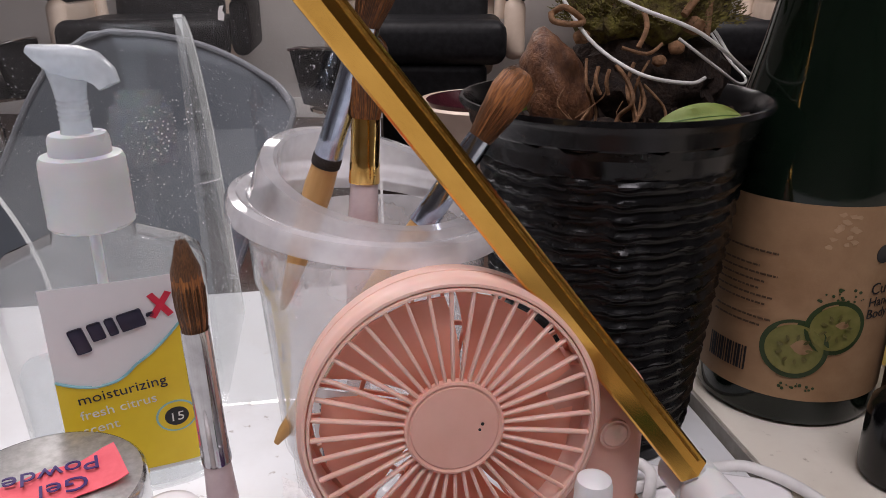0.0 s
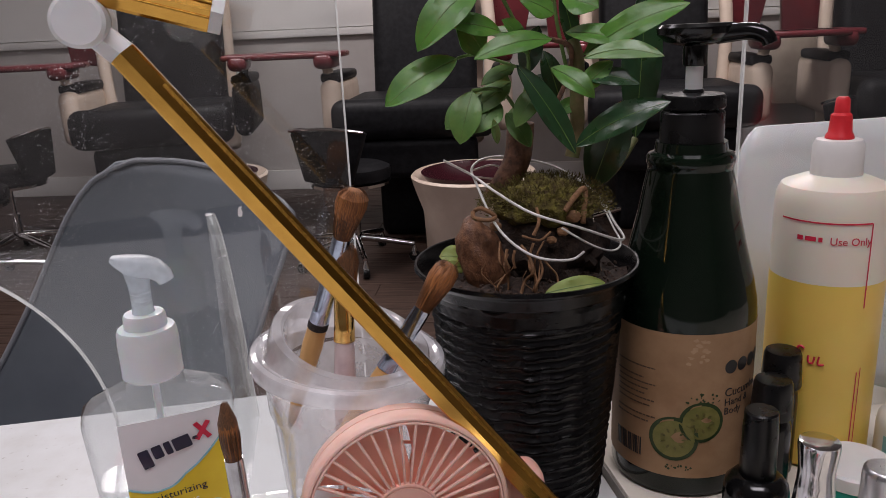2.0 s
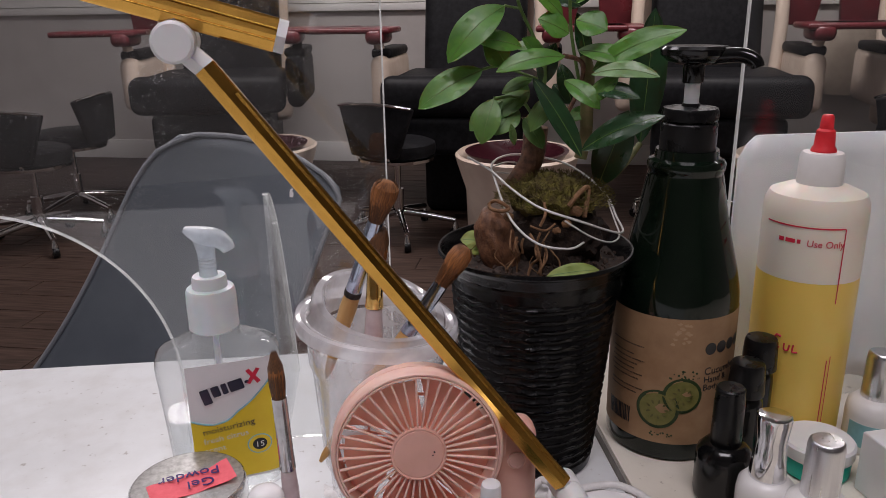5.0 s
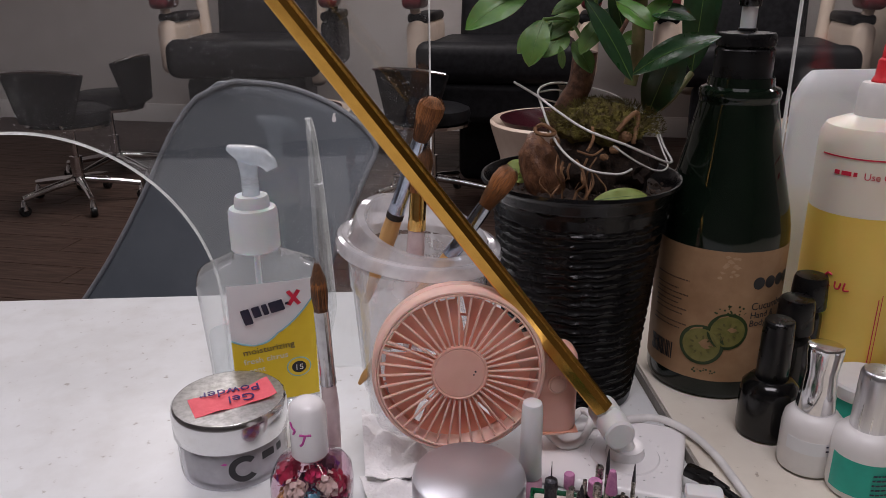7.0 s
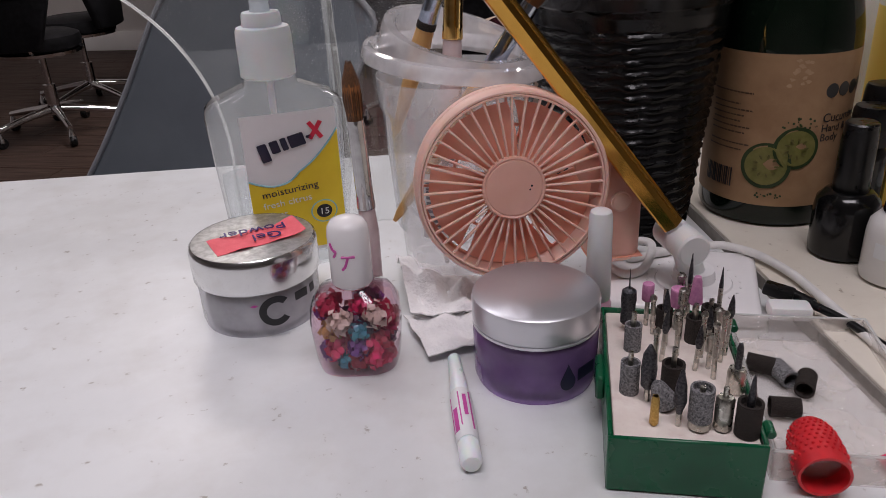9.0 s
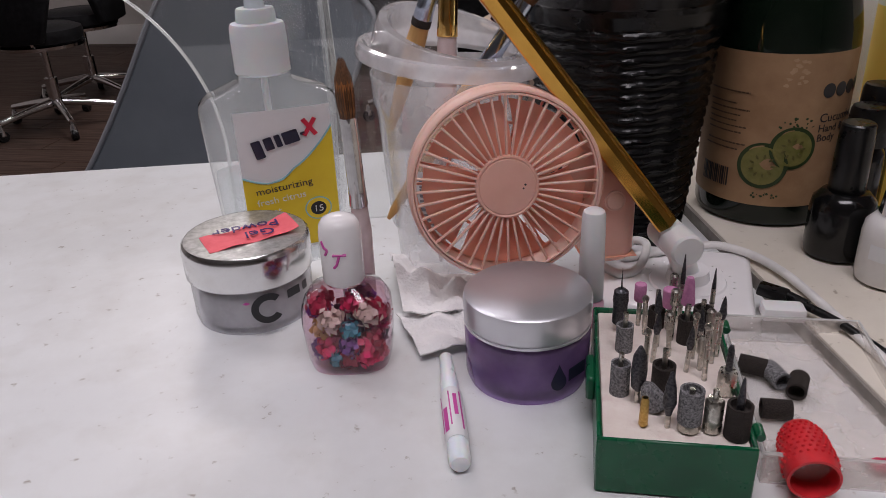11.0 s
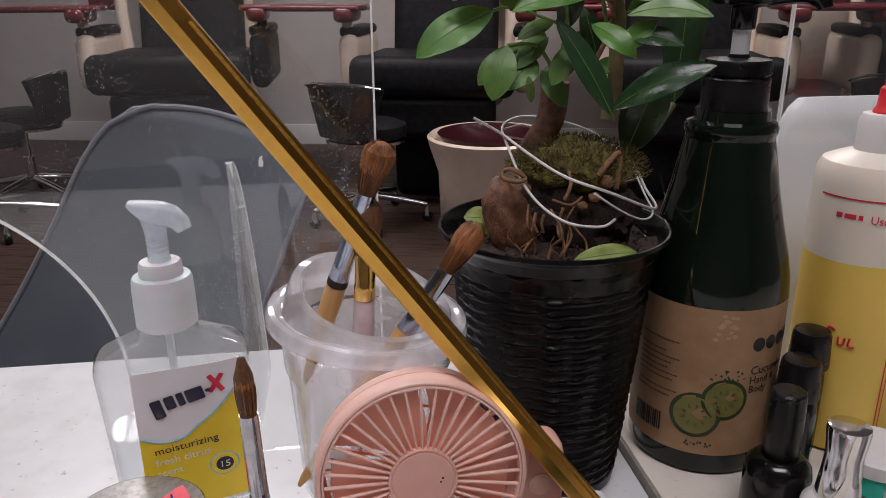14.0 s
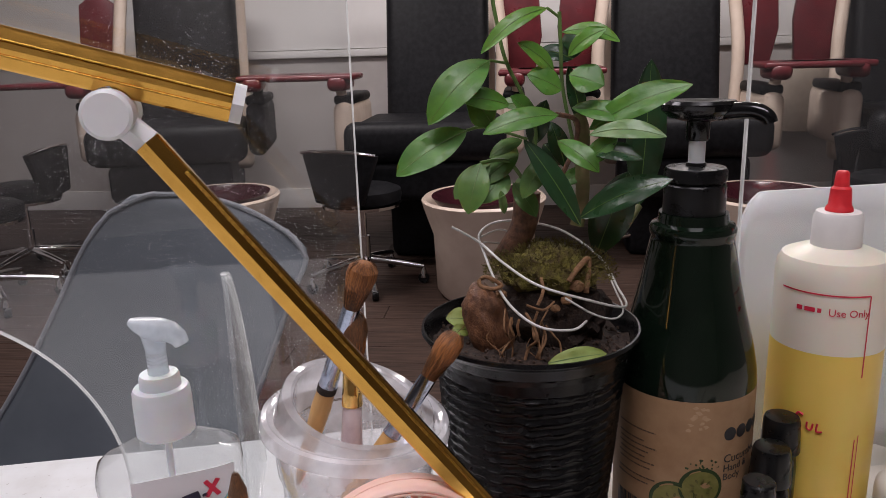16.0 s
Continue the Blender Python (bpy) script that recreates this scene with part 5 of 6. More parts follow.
for bx, by, bz, tx, ty, tz, w, kind in ((0.050, 0.405, 0.285, 0.026, 0.392, 0.268, 0.0120, 1), (0.060, 0.408, 0.300, 0.046, 0.392, 0.318, 0.0125, 0), (0.072, 0.402, 0.292, 0.094, 0.388, 0.276, 0.0115, 0), (0.066, 0.400, 0.282, 0.052, 0.388, 0.262, 0.0110, 1), (0.080, 0.405, 0.310, 0.112, 0.392, 0.304, 0.0120, 0), (0.045, 0.408, 0.312, 0.014, 0.396, 0.318, 0.0135, 0), (0.070, 0.412, 0.330, 0.050, 0.402, 0.346, 0.0105, 2), (0.078, 0.412, 0.338, 0.098, 0.404, 0.352, 0.0100, 2), (0.034, 0.396, 0.280, 0.014, 0.388, 0.262, 0.0125, 1), (0.090, 0.404, 0.285, 0.118, 0.392, 0.282, 0.0105, 3), (0.058, 0.418, 0.288, 0.066, 0.412, 0.314, 0.0115, 3), (0.047, 0.404, 0.268, 0.060, 0.394, 0.250, 0.0100, 1)):
    leaf(ficus, (bx, by, bz), (tx, ty, tz), w, (leaf_green, leaf_old, leaf_fresh, leaf_dark)[kind], rnd.uniform(0.1, 0.3))
part('stem', tube([(0.055, 0.410, 0.259), (0.058, 0.412, 0.279), (0.060, 0.412, 0.296), (0.055, 0.410, 0.312), (0.043, 0.408, 0.337), (0.038, 0.410, 0.359), (0.036, 0.410, 0.370)], 0.0011), green_stem, ficus)
part('stem', tube([(0.085, 0.415, 0.274), (0.076, 0.420, 0.317), (0.074, 0.415, 0.341), (0.073, 0.415, 0.362)], 0.0011), green_stem, ficus)
part('stem', tube([(0.066, 0.410, 0.364), (0.073, 0.415, 0.359)], 0.0008), green_stem, ficus)
part('stem', tube([(0.075, 0.410, 0.271), (0.082, 0.412, 0.287), (0.083, 0.410, 0.302), (0.071, 0.400, 0.307)], 0.0014), bark, ficus)
part('stem', tube([(0.034, 0.405, 0.337), (0.044, 0.408, 0.335)], 0.0008), green_stem, ficus)
part('stem', tube([(0.029, 0.390, 0.282), (0.044, 0.400, 0.281), (0.055, 0.408, 0.265)], 0.0011), green_stem, ficus)
part('stem', tube([(0.021, 0.400, 0.299), (0.032, 0.405, 0.300), (0.055, 0.412, 0.292)], 0.0009), green_stem, ficus)
part('cane', tube([(0.084, 0.410, 0.241), (0.087, 0.412, 0.258), (0.087, 0.414, 0.274), (0.087, 0.415, 0.295), (0.084, 0.418, 0.305)], 0.0042), cane, ficus, 'pale green-brown orchid cane')
part('cane', tube([(0.105, 0.430, 0.223), (0.114, 0.435, 0.231), (0.125, 0.445, 0.245)], 0.0022), cane, ficus)
part('trunk', tube([(0.040, 0.412, 0.218), (0.046, 0.410, 0.228), (0.053, 0.408, 0.242), (0.055, 0.407, 0.262)], 0.0078), bark, ficus, 'short cut ficus trunk with brown bark')
part('root', tube([(0.062, 0.370, 0.221), (0.063, 0.365, 0.215), (0.060, 0.362, 0.208)], 0.00098), root_tan, ficus)
part('root', tube([(0.046, 0.362, 0.201), (0.045, 0.360, 0.196), (0.047, 0.360, 0.191)], 0.00084), root_tan, ficus)
part('root', tube([(0.050, 0.362, 0.200), (0.049, 0.360, 0.196), (0.050, 0.360, 0.191)], 0.00077), root_tan, ficus)
part('root', tube([(0.029, 0.372, 0.220), (0.033, 0.368, 0.222), (0.040, 0.370, 0.217), (0.036, 0.366, 0.216), (0.029, 0.368, 0.217), (0.028, 0.370, 0.220)], 0.00119), root_tan, ficus)
part('root', tube([(0.077, 0.370, 0.219), (0.083, 0.375, 0.226), (0.089, 0.385, 0.227), (0.087, 0.375, 0.211)], 0.00154), root_tan, ficus)
part('root', tube([(0.054, 0.362, 0.208), (0.063, 0.360, 0.206), (0.069, 0.365, 0.209)], 0.00070), root_tan, ficus)
part('wire', tube([(0.011, 0.400, 0.243), (0.027, 0.395, 0.235), (0.041, 0.370, 0.230), (0.059, 0.355, 0.222), (0.082, 0.360, 0.213), (0.112, 0.400, 0.194), (0.110, 0.425, 0.199), (0.102, 0.440, 0.212), (0.080, 0.455, 0.226), (0.057, 0.450, 0.234), (0.037, 0.430, 0.239), (0.027, 0.405, 0.238), (0.030, 0.390, 0.230), (0.042, 0.365, 0.211), (0.059, 0.352, 0.200), (0.078, 0.356, 0.196), (0.087, 0.370, 0.196)], 0.00075), white_wire, WIRE_COIL)
part('wire', tube([(0.029, 0.410, 0.231), (0.046, 0.440, 0.223), (0.053, 0.450, 0.223), (0.039, 0.430, 0.234), (0.028, 0.400, 0.237)], 0.0006), white_wire, WIRE_COIL)
part('wire', tube([(0.075, 0.365, 0.211), (0.091, 0.370, 0.200), (0.104, 0.385, 0.192), (0.111, 0.400, 0.192), (0.109, 0.420, 0.197), (0.104, 0.440, 0.208)], 0.0006), white_wire, WIRE_COIL)

rnd = random.Random(17)
for k in range(8):
    x, z = rnd.uniform(0.040, 0.066), rnd.uniform(0.186, 0.204)
    pts = [(x, 0.370, z)]
    for step in range(4):
        x, z = x + rnd.uniform(-0.0045, 0.0045), z - rnd.uniform(0.004, 0.009)
        pts.append((x, 0.364 + rnd.uniform(-0.003, 0.003), z))
    part("root", tube(pts, rnd.uniform(0.0004, 0.0010)), root_tan, ficus)

# swollen root, moss and crumbly root ball
def lump(c, sx, sy, sz, seed, amp, freq, sub=4, tilt=0):
    bm = bmesh.new()
    bmesh.ops.create_icosphere(bm, subdivisions=sub, radius=1)
    for v in bm.verts:
        k = 1 + amp * noise.noise(v.co * freq + Vector((seed, 0, 0))) + amp * 0.5 * noise.noise(v.co * freq * 2.7 + Vector((0, seed, 0)))
        v.co *= k
    return moved(bm, Matrix.Translation(c) @ Matrix.Rotation(radians(tilt), 4, "Y") @ Matrix.Diagonal((sx, sy, sz, 1)))


part("caudex", lump((0.0320, 0.386, 0.1870), 0.0135, 0.0140, 0.0255, 1, 0.14, 1.6, tilt=-16), caudex_bark, ficus, "swollen brown woody root")
part("dark_root", lump((0.0500, 0.400, 0.1780), 0.0150, 0.0150, 0.0210, 7, 0.3, 2.6, tilt=10), soil_dark, ficus)
part("root_ball", lump((0.0680, 0.400, 0.1900), 0.0330, 0.0240, 0.0270, 3, 0.25, 2.2), soil_dark, ficus, "dark root ball")
moss = bmesh.new()
join(moss, lump((0.0680, 0.397, 0.2170), 0.0270, 0.0215, 0.0150, 9, 0.24, 2.4, 4))
rnd = random.Random(11)
for i in range(5200):
    a, q = rnd.uniform(0, 2 * math.pi), rnd.random() ** 0.5
    h = rnd.uniform(-0.15, 1.0)
    d = Vector((math.cos(a) * math.sqrt(max(0, 1 - h * h)), math.sin(a) * math.sqrt(max(0, 1 - h * h)), h))
    p = Vector((0.0680, 0.397, 0.2170)) + Vector((d.x * 0.0300, d.y * 0.0230, d.z * 0.0140)) * rnd.uniform(0.86, 1.30)
    s = rnd.uniform(0.0004, 0.0011)
    t = (d + Vector((rnd.uniform(-0.8, 0.8), rnd.uniform(-0.8, 0.8), rnd.uniform(-0.2, 1)))).normalized()
    w = t.orthogonal().normalized() * s * 0.45
    v = [moss.verts.new(p - w), moss.verts.new(p + w), moss.verts.new(p + t * s * 2.6)]
    moss.faces.new(v)
part("moss", moss, moss_green, ficus, "clump of green-brown moss")
for c, s in (((0.082, 0.374, 0.215), 0.0042), ((0.076, 0.373, 0.207), 0.0034), ((0.070, 0.374, 0.202), 0.0030), ((0.040, 0.372, 0.211), 0.0035)):
    part("pebble", lump(c, s, s * 0.6, s * 0.8, s * 900, 0.2, 1.5, 2), root_tan, ficus)
fibres = bmesh.new()
for i in range(34):
    a = rnd.uniform(0, 2 * math.pi)
    x, y = 0.058 + 0.042 * math.cos(a), 0.394 + 0.030 * math.sin(a)
    z = rnd.uniform(0.166, 0.205)
    join(fibres, tube([(x, y, z), (x + rnd.uniform(-0.006, 0.006), y - rnd.uniform(0, 0.004), z - 0.006), (x + rnd.uniform(-0.012, 0.012), y - rnd.uniform(0, 0.007), z - 0.014)], rnd.uniform(0.00015, 0.00035), 5, 3))
tagged(part("root_fuzz", fibres, root_tan, ficus, "fine tan roots"), kind="stuff")
for k, (b, t, w) in enumerate((((0.066, 0.380, 0.168), (0.100, 0.388, 0.171), 0.0100), ((0.020, 0.452, 0.168), (0.001, 0.446, 0.171), 0.0130), ((0.019, 0.438, 0.166), (0.006, 0.432, 0.168), 0.0080))):
    fl = thing("fallen_leaf", "yellow-green fallen leaf lying on the soil", "leaf", None, "fallen leaves")
    leaf(fl, b, t, w, leaf_fallen, 0.12)

# ---- lotion bottle ----
LOT = pose(0.1625, 0.4665, STEP, 0, 0, -13)
lotion = thing("lotion_bottle", "dark green pump bottle of lotion with a kraft paper cucumber label", "bottle", LOT)
part("bottle", lathe([(0.0400, 0.0005), (0.0445, 0.002), (0.0458, 0.006), (0.0460, 0.118), (0.0452, 0.128), (0.0425, 0.142), (0.0370, 0.163), (0.0320, 0.184), (0.0282, 0.204), (0.0265, 0.212), (0.0262, 0.2145), (0.0272, 0.2165), (0.0275, 0.2200), (0.0262, 0.2225), (0.0225, 0.2240), (0.0218, 0.230)], 72), bottle_green, lotion, "glossy dark green bottle")
RL = 0.0462
part("label", bend(sheet(-0.105, 0.105, 0.016, 0.1165, 90, 1), RL), kraft, lotion, "brown kraft paper label")


def on_lotion(bm, lift=0.0003):
    for v in bm.verts:
        v.co.y -= lift
    return bend(bm, RL)


for sx, sz, s in ((-0.0030, 0.0440, 1.28), (0.0140, 0.0565, 1.16)):
    rind = part("cucumber_slice", on_lotion(disc(0.0122 * s, 0.0002, 40, sx, sz), 0.0003 + 0.0002 * s), cucumber_skin, lotion, "printed cucumber slice")
    part("flesh", on_lotion(disc(0.0102 * s, 0.0002, 40, sx, sz), 0.0006 + 0.0002 * s), cucumber_flesh, rind)
    seeds = bmesh.new()
    for i in range(9):
        a = 2 * math.pi * i / 9
        join(seeds, prism([(0.0017 * math.cos(t), 0.0008 * math.sin(t)) for t in (0, 1, 2, 3, 4, 5)], 0.0002), pose(sx + 0.0052 * s * math.cos(a), 0, sz + 0.0052 * s * math.sin(a), 0, -math.degrees(a), 0))
    part("seeds", on_lotion(seeds, 0.0009 + 0.0002 * s), cucumber_seed, rind)
rnd = random.Random(3)
scuff = bmesh.new()
for i in range(16):
    join(scuff, prism([(0.0016 * math.cos(t) * (0.5 + rnd.random()), 0.0011 * math.sin(t) * (0.5 + rnd.random())) for t in [2 * math.pi * q / 7 for q in range(7)]], 0.00015), pose(rnd.uniform(0.004, 0.016), 0, rnd.uniform(0.096, 0.1135)))
tagged(part("worn_patch", on_lotion(scuff, 0.00025), kraft_pale, lotion, "rubbed pale patches on the label"), kind="stuff")
drops = bmesh.new()
for i in range(34):
    up = i < 20
    join(drops, disc(rnd.uniform(0.0003, 0.0009), 0.0002, 8, (rnd.uniform(0.004, 0.028) if up else rnd.uniform(-0.008, 0.010)), (rnd.uniform(0.0695, 0.077) if up else rnd.uniform(0.0215, 0.0255))))
part("print", on_lotion(drops), cucumber_skin, lotion, "small printed splashes")
word = bmesh.new()
for k in range(4):
    join(word, disc(0.0046, 0.0002, 24, 0.0325 + 0.0098 * k, 0.0930))
part("logo_mark", on_lotion(word), ink_black, lotion, "black word mark drawn as plain rounds")
part("print", on_lotion(moved(lettering("Cucumber", 0.0082), pose(0.0285, 0, 0.0728))), ink_black, lotion)
part("print", on_lotion(moved(lettering("Hand &", 0.0070), pose(0.0285, 0, 0.0664))), ink_black, lotion)
part("print", on_lotion(moved(lettering("Body", 0.0070), pose(0.0285, 0, 0.0602))), ink_black, lotion)
part("print", on_lotion(bars([(-0.047 + 0.001 * (i % 2), 0.090 - 0.0038 * i, 0.031 - 0.004 * ((i * 7) % 3)) for i in range(11) if i not in (1, 8)], 0.0010)), ink_faded, lotion, "small unreadable print")
barcode = bmesh.new()
for k in range(14):
    block(0.0006 + 0.0004 * (k % 3), 0.0002, 0.013, -0.047 + k * 0.0017, 0, 0.026, 0, bm=barcode)
tagged(part("barcode", on_lotion(barcode), ink_black, lotion), kind="stuff")
part("collar", lathe([(0.0188, 0.2290), (0.0196, 0.2300), (0.0196, 0.2480), (0.0182, 0.2495), (0.0196, 0.2510), (0.0196, 0.2570), (0.0185, 0.2590), (0.0065, 0.2600), (0.006, 0.262)], 48), black_matte, lotion, "black ribbed screw collar")
part("pump_stem", lathe([(0.0052, 0.2600), (0.0052, 0.2790)], 20), white_plastic, lotion, "white pump stem")
part("pump_neck", lathe([(0.0068, 0.2760), (0.0072, 0.2770), (0.0074, 0.2900)], 24), black_gloss, lotion)
head = lathe([(0.0085, 0.2880), (0.0180, 0.2905), (0.0232, 0.2950), (0.0236, 0.2990), (0.0215, 0.3010), (0.0110, 0.3000), (0.001, 0.2992)], 44, 0.78)
part("pump_head", head, black_gloss, lotion, "glossy black saddle pump head")
part("spout", tube([(0.012, -0.004, 0.2940), (0.030, -0.010, 0.2955), (0.0385, -0.013, 0.2925), (0.0410, -0.0138, 0.2880)], 0.0056, 14, 5, 0.0042), black_gloss, lotion)

# ---- yellow liquid bottle ----
YEL = pose(0.2615, 0.4880, STEP, 0, 0, -4) @ Matrix.Diagonal((0.92, 0.92, 1.0, 1))
yellow = thing("squeeze_bottle", "cloudy squeeze bottle half full of yellow liquid with a red tip", "bottle", YEL)
liq = part("liquid", lathe([(0.0350, 0.0005), (0.0385, 0.003), (0.0392, 0.010), (0.0392, 0.1350)], 64), yellow_liquid, yellow, "yellow liquid")
shell = part("bottle", lathe([(0.0392, 0.1350), (0.0392, 0.182), (0.0385, 0.190), (0.0355, 0.1955), (0.0240, 0.2000), (0.0165, 0.2020), (0.0160, 0.205)], 64), cloudy_hdpe, yellow, "cloudy plastic bottle")
part("cap", lathe([(0.0168, 0.2010), (0.0172, 0.2020), (0.0168, 0.2210), (0.0150, 0.2245), (0.0085, 0.2250)], 40), label_clearish, yellow, "off-white screw cap")
part("tip", lathe([(0.0092, 0.2245), (0.0096, 0.2255), (0.0090, 0.2275), (0.0078, 0.2290), (0.0070, 0.2400), (0.0052, 0.2415), (0.0046, 0.2500), (0.0034, 0.2515)], 32), red_silicone, yellow, "red nozzle tip")
RY = 0.0395


def on_yellow(bm, lift=0.0002):
    for v in bm.verts:
        v.co.y -= lift
    return bend(bm, RY)


frame_line = bmesh.new()
for (x0, x1, z0, z1) in ((-0.048, 0.0145, 0.1758, 0.1768), (0.0145, 0.0154, 0.120, 0.1764), (0.0145, 0.0153, 0.012, 0.075), (0.0175, 0.0181, 0.012, 0.078)):
    join(frame_line, sheet(x0, x1, z0, z1, 24 if x1 - x0 > 0.01 else 1, 1))
part("label_line", on_yellow(frame_line), ink_red, yellow, "thin red printed frame")
part("print", on_yellow(moved(lettering("Use Only", 0.0072), pose(-0.0125, 0, 0.1625))), ink_red, yellow)
part("print", on_yellow(bars([(-0.034, 0.1640, 0.017)], 0.0030)), ink_red, yellow, "worn unreadable print")
marks = bmesh.new()
join(marks, tube([(-0.0220, 0, 0.0905), (-0.0255, 0, 0.0915), (-0.0275, 0, 0.0870), (-0.0262, 0, 0.0825), (-0.0225, 0, 0.0818)], 0.0008, 6, 4))
join(marks, tube([(-0.0190, 0, 0.0860), (-0.0188, 0, 0.0815), (-0.0160, 0, 0.0810), (-0.0150, 0, 0.0855)], 0.0007, 6, 4))
join(marks, tube([(-0.0120, 0, 0.0860), (-0.0125, 0, 0.0805), (-0.0085, 0, 0.0805)], 0.0007, 6, 4))
part("handwriting", on_yellow(marks, 0.0003), ink_red, yellow, "red marker scrawl")

# ---- small polish bottles on the cream table ----
def polish(label, at, body, cap_mat, prof_cap, height, turn=0, wrap=None, marks=None):
    pb = thing("nail_polish_bottle", label, "nail polish", pose(at[0], at[1], STEP, 0, 0, turn), "nail polish bottles")
    r, h = height
    part("bottle", lathe([(r * 0.80, 0.0005), (r * 0.96, 0.002), (r, 0.006), (r, h - 0.012), (r * 0.95, h - 0.006), (r * 0.72, h - 0.001), (r * 0.52, h)], 48), body, pb)
    part("cap", lathe([(a, h + b) for a, b in prof_cap], 40), cap_mat, pb)
    if wrap:
        lab = part("label", bend(sheet(-r * 1.5, r * 2.4, wrap[1], wrap[2], 30, 1, -0.0003), r), wrap[0], pb, "printed label")
        if marks:
            part("print", bend(moved(bars([(-r * 0.2, wrap[1] + 0.0035 + 0.0032 * i, r * 1.3) for i in range(marks)], 0.0010), pose(0, -0.0008, 0)), r), ink_navy, lab)
    return pb


straight_cap = [(0.0098, -0.001), (0.0104, 0.0), (0.0100, 0.030), (0.0094, 0.0405), (0.0085, 0.0415)]
waist_cap = [(0.0112, -0.001), (0.0116, 0.0), (0.0098, 0.018), (0.0094, 0.026), (0.0108, 0.0400), (0.0104, 0.0425), (0.0090, 0.0430)]
silver_cap = [(0.0108, -0.001), (0.0112, 0.0), (0.0106, 0.033), (0.0100, 0.0355), (0.0088, 0.0365)]
blunt_cap = [(0.0128, -0.001), (0.0130, 0.0), (0.0118, 0.021), (0.0108, 0.0235), (0.0100, 0.0238)]
polish("round black gel polish bottle with a tall black cap", (0.1905, 0.3850), black_gloss, black_matte, straight_cap, (0.0188, 0.043))
polish("dark polish bottle with a ribbed black cap", (0.2115, 0.4290), black_gloss, black_matte, blunt_cap, (0.0130, 0.059))
polish("black polish bottle with a matte black cap beside the lotion", (0.2265, 0.4580), black_gloss, black_matte, blunt_cap, (0.0115, 0.066))
polish("white gel polish bottle with a waisted chrome cap and small label", (0.2095, 0.3500), label_clearish, chrome, waist_cap, (0.0180, 0.042), 25, (label_white, 0.018, 0.027), 2)
polish("white gel polish bottle with a teal wrap and silver cap", (0.2345, 0.3295), label_clearish, brushed, silver_cap, (0.0190, 0.045), 10, (teal_label, 0.006, 0.029), 5)
polish("white polish bottle with a pale teal label and silver cap", (0.3150, 0.4620), label_clearish, brushed, silver_cap, (0.0200, 0.044), 15, (ink_teal, 0.008, 0.027), 2)

tub = thing("cream_jar", "small round jar with a flat white lid", "jar", pose(0.2650, 0.4260, STEP))
part("jar", lathe([(0.022, 0.0005), (0.0235, 0.002), (0.0240, 0.014), (0.0235, 0.016)], 44), teal_label, tub)
part("lid", lathe([(0.0250, 0.0155), (0.0255, 0.0165), (0.0255, 0.0245), (0.0240, 0.0262), (0.001, 0.0266)], 48), white_plastic, tub, "flat white lid")
tub2 = thing("cream_jar", "pale jar with a white screw lid beside the board", "jar", pose(0.372, 0.520, STEP))
part("jar", lathe([(0.026, 0.0005), (0.0285, 0.003), (0.0285, 0.050), (0.026, 0.053)], 44), label_clearish, tub2)
part("lid", lathe([(0.0290, 0.052), (0.0295, 0.053), (0.0295, 0.068), (0.0275, 0.071), (0.001, 0.0715)], 48), white_plastic, tub2, "white screw lid")
card = thing("small_box", "small blue and white cardboard box", "box", pose(0.3060, 0.3960, STEP, 0, 0, 20))
part("carton", block(0.032, 0.032, 0.045, 0, 0, 0.0003, 0.0008, 1), white_plastic, card)
part("label", block(0.026, 0.0004, 0.030, 0, -0.0163, 0.008), blue_card, card, "blue printed panel", False)

# ---- powder jar with pink note ----
JAR = pose(-0.1575, 0.2965, 0.0, 0, 0, 12) @ Matrix.Diagonal((1.08, 1.08, 1.04, 1))
jar = thing("powder_jar", "frosted powder jar with a silver lid and a pink handwritten note", "jar", JAR)
part("powder", lathe([(0.0275, 0.004), (0.0290, 0.006), (0.0290, 0.022), (0.001, 0.0222)], 48), powder_grey, jar, "grey-white powder")
wall = part("jar", lathe([(0.0290, 0.0005), (0.0312, 0.002), (0.0320, 0.006), (0.0322, 0.0272), (0.0300, 0.0285)], 64), jar_frost, jar, "frosted clear jar wall")
wall.visible_shadow = False
lid = part("lid", lathe([(0.0330, 0.0280), (0.0338, 0.0290), (0.0340, 0.0440), (0.0334, 0.0466), (0.0322, 0.0478)], 72, cap=False), jar_cap_silver, jar, "mirror silver screw lid")
part("lid_top", lathe([(0.0322, 0.0476), (0.0312, 0.0479), (0.001, 0.0479)], 64), jar_top_dusty, lid, "dusty silver top")
note = bmesh.new()
cols = []
for i in range(13):
    row = []
    for k in range(7):
        x, y = -0.0240 + 0.0480 * i / 12, -0.0105 + 0.0210 * k / 6
        lift = 0.0483 + 0.0006 * math.sin(x * 300 + y * 140) + (0.002 * max(0, (x - 0.013) / 0.008))
        row.append(note.verts.new((x, y, lift)))
    cols.append(row)
for i in range(12):
    for k in range(6):
        note.faces.new((cols[i][k], cols[i + 1][k], cols[i + 1][k + 1], cols[i][k + 1]))
made = bmesh.ops.extrude_face_region(note, geom=note.faces[:])
bmesh.ops.translate(note, vec=(0, 0, 0.0003), verts=[v for v in made["geom"] if isinstance(v, bmesh.types.BMVert)])
NOTE_M = pose(0.003, -0.003, 0, 0, 0, 28)
slip = part("note", moved(note, NOTE_M), neon_paper, jar, "neon pink paper slip taped to the lid")
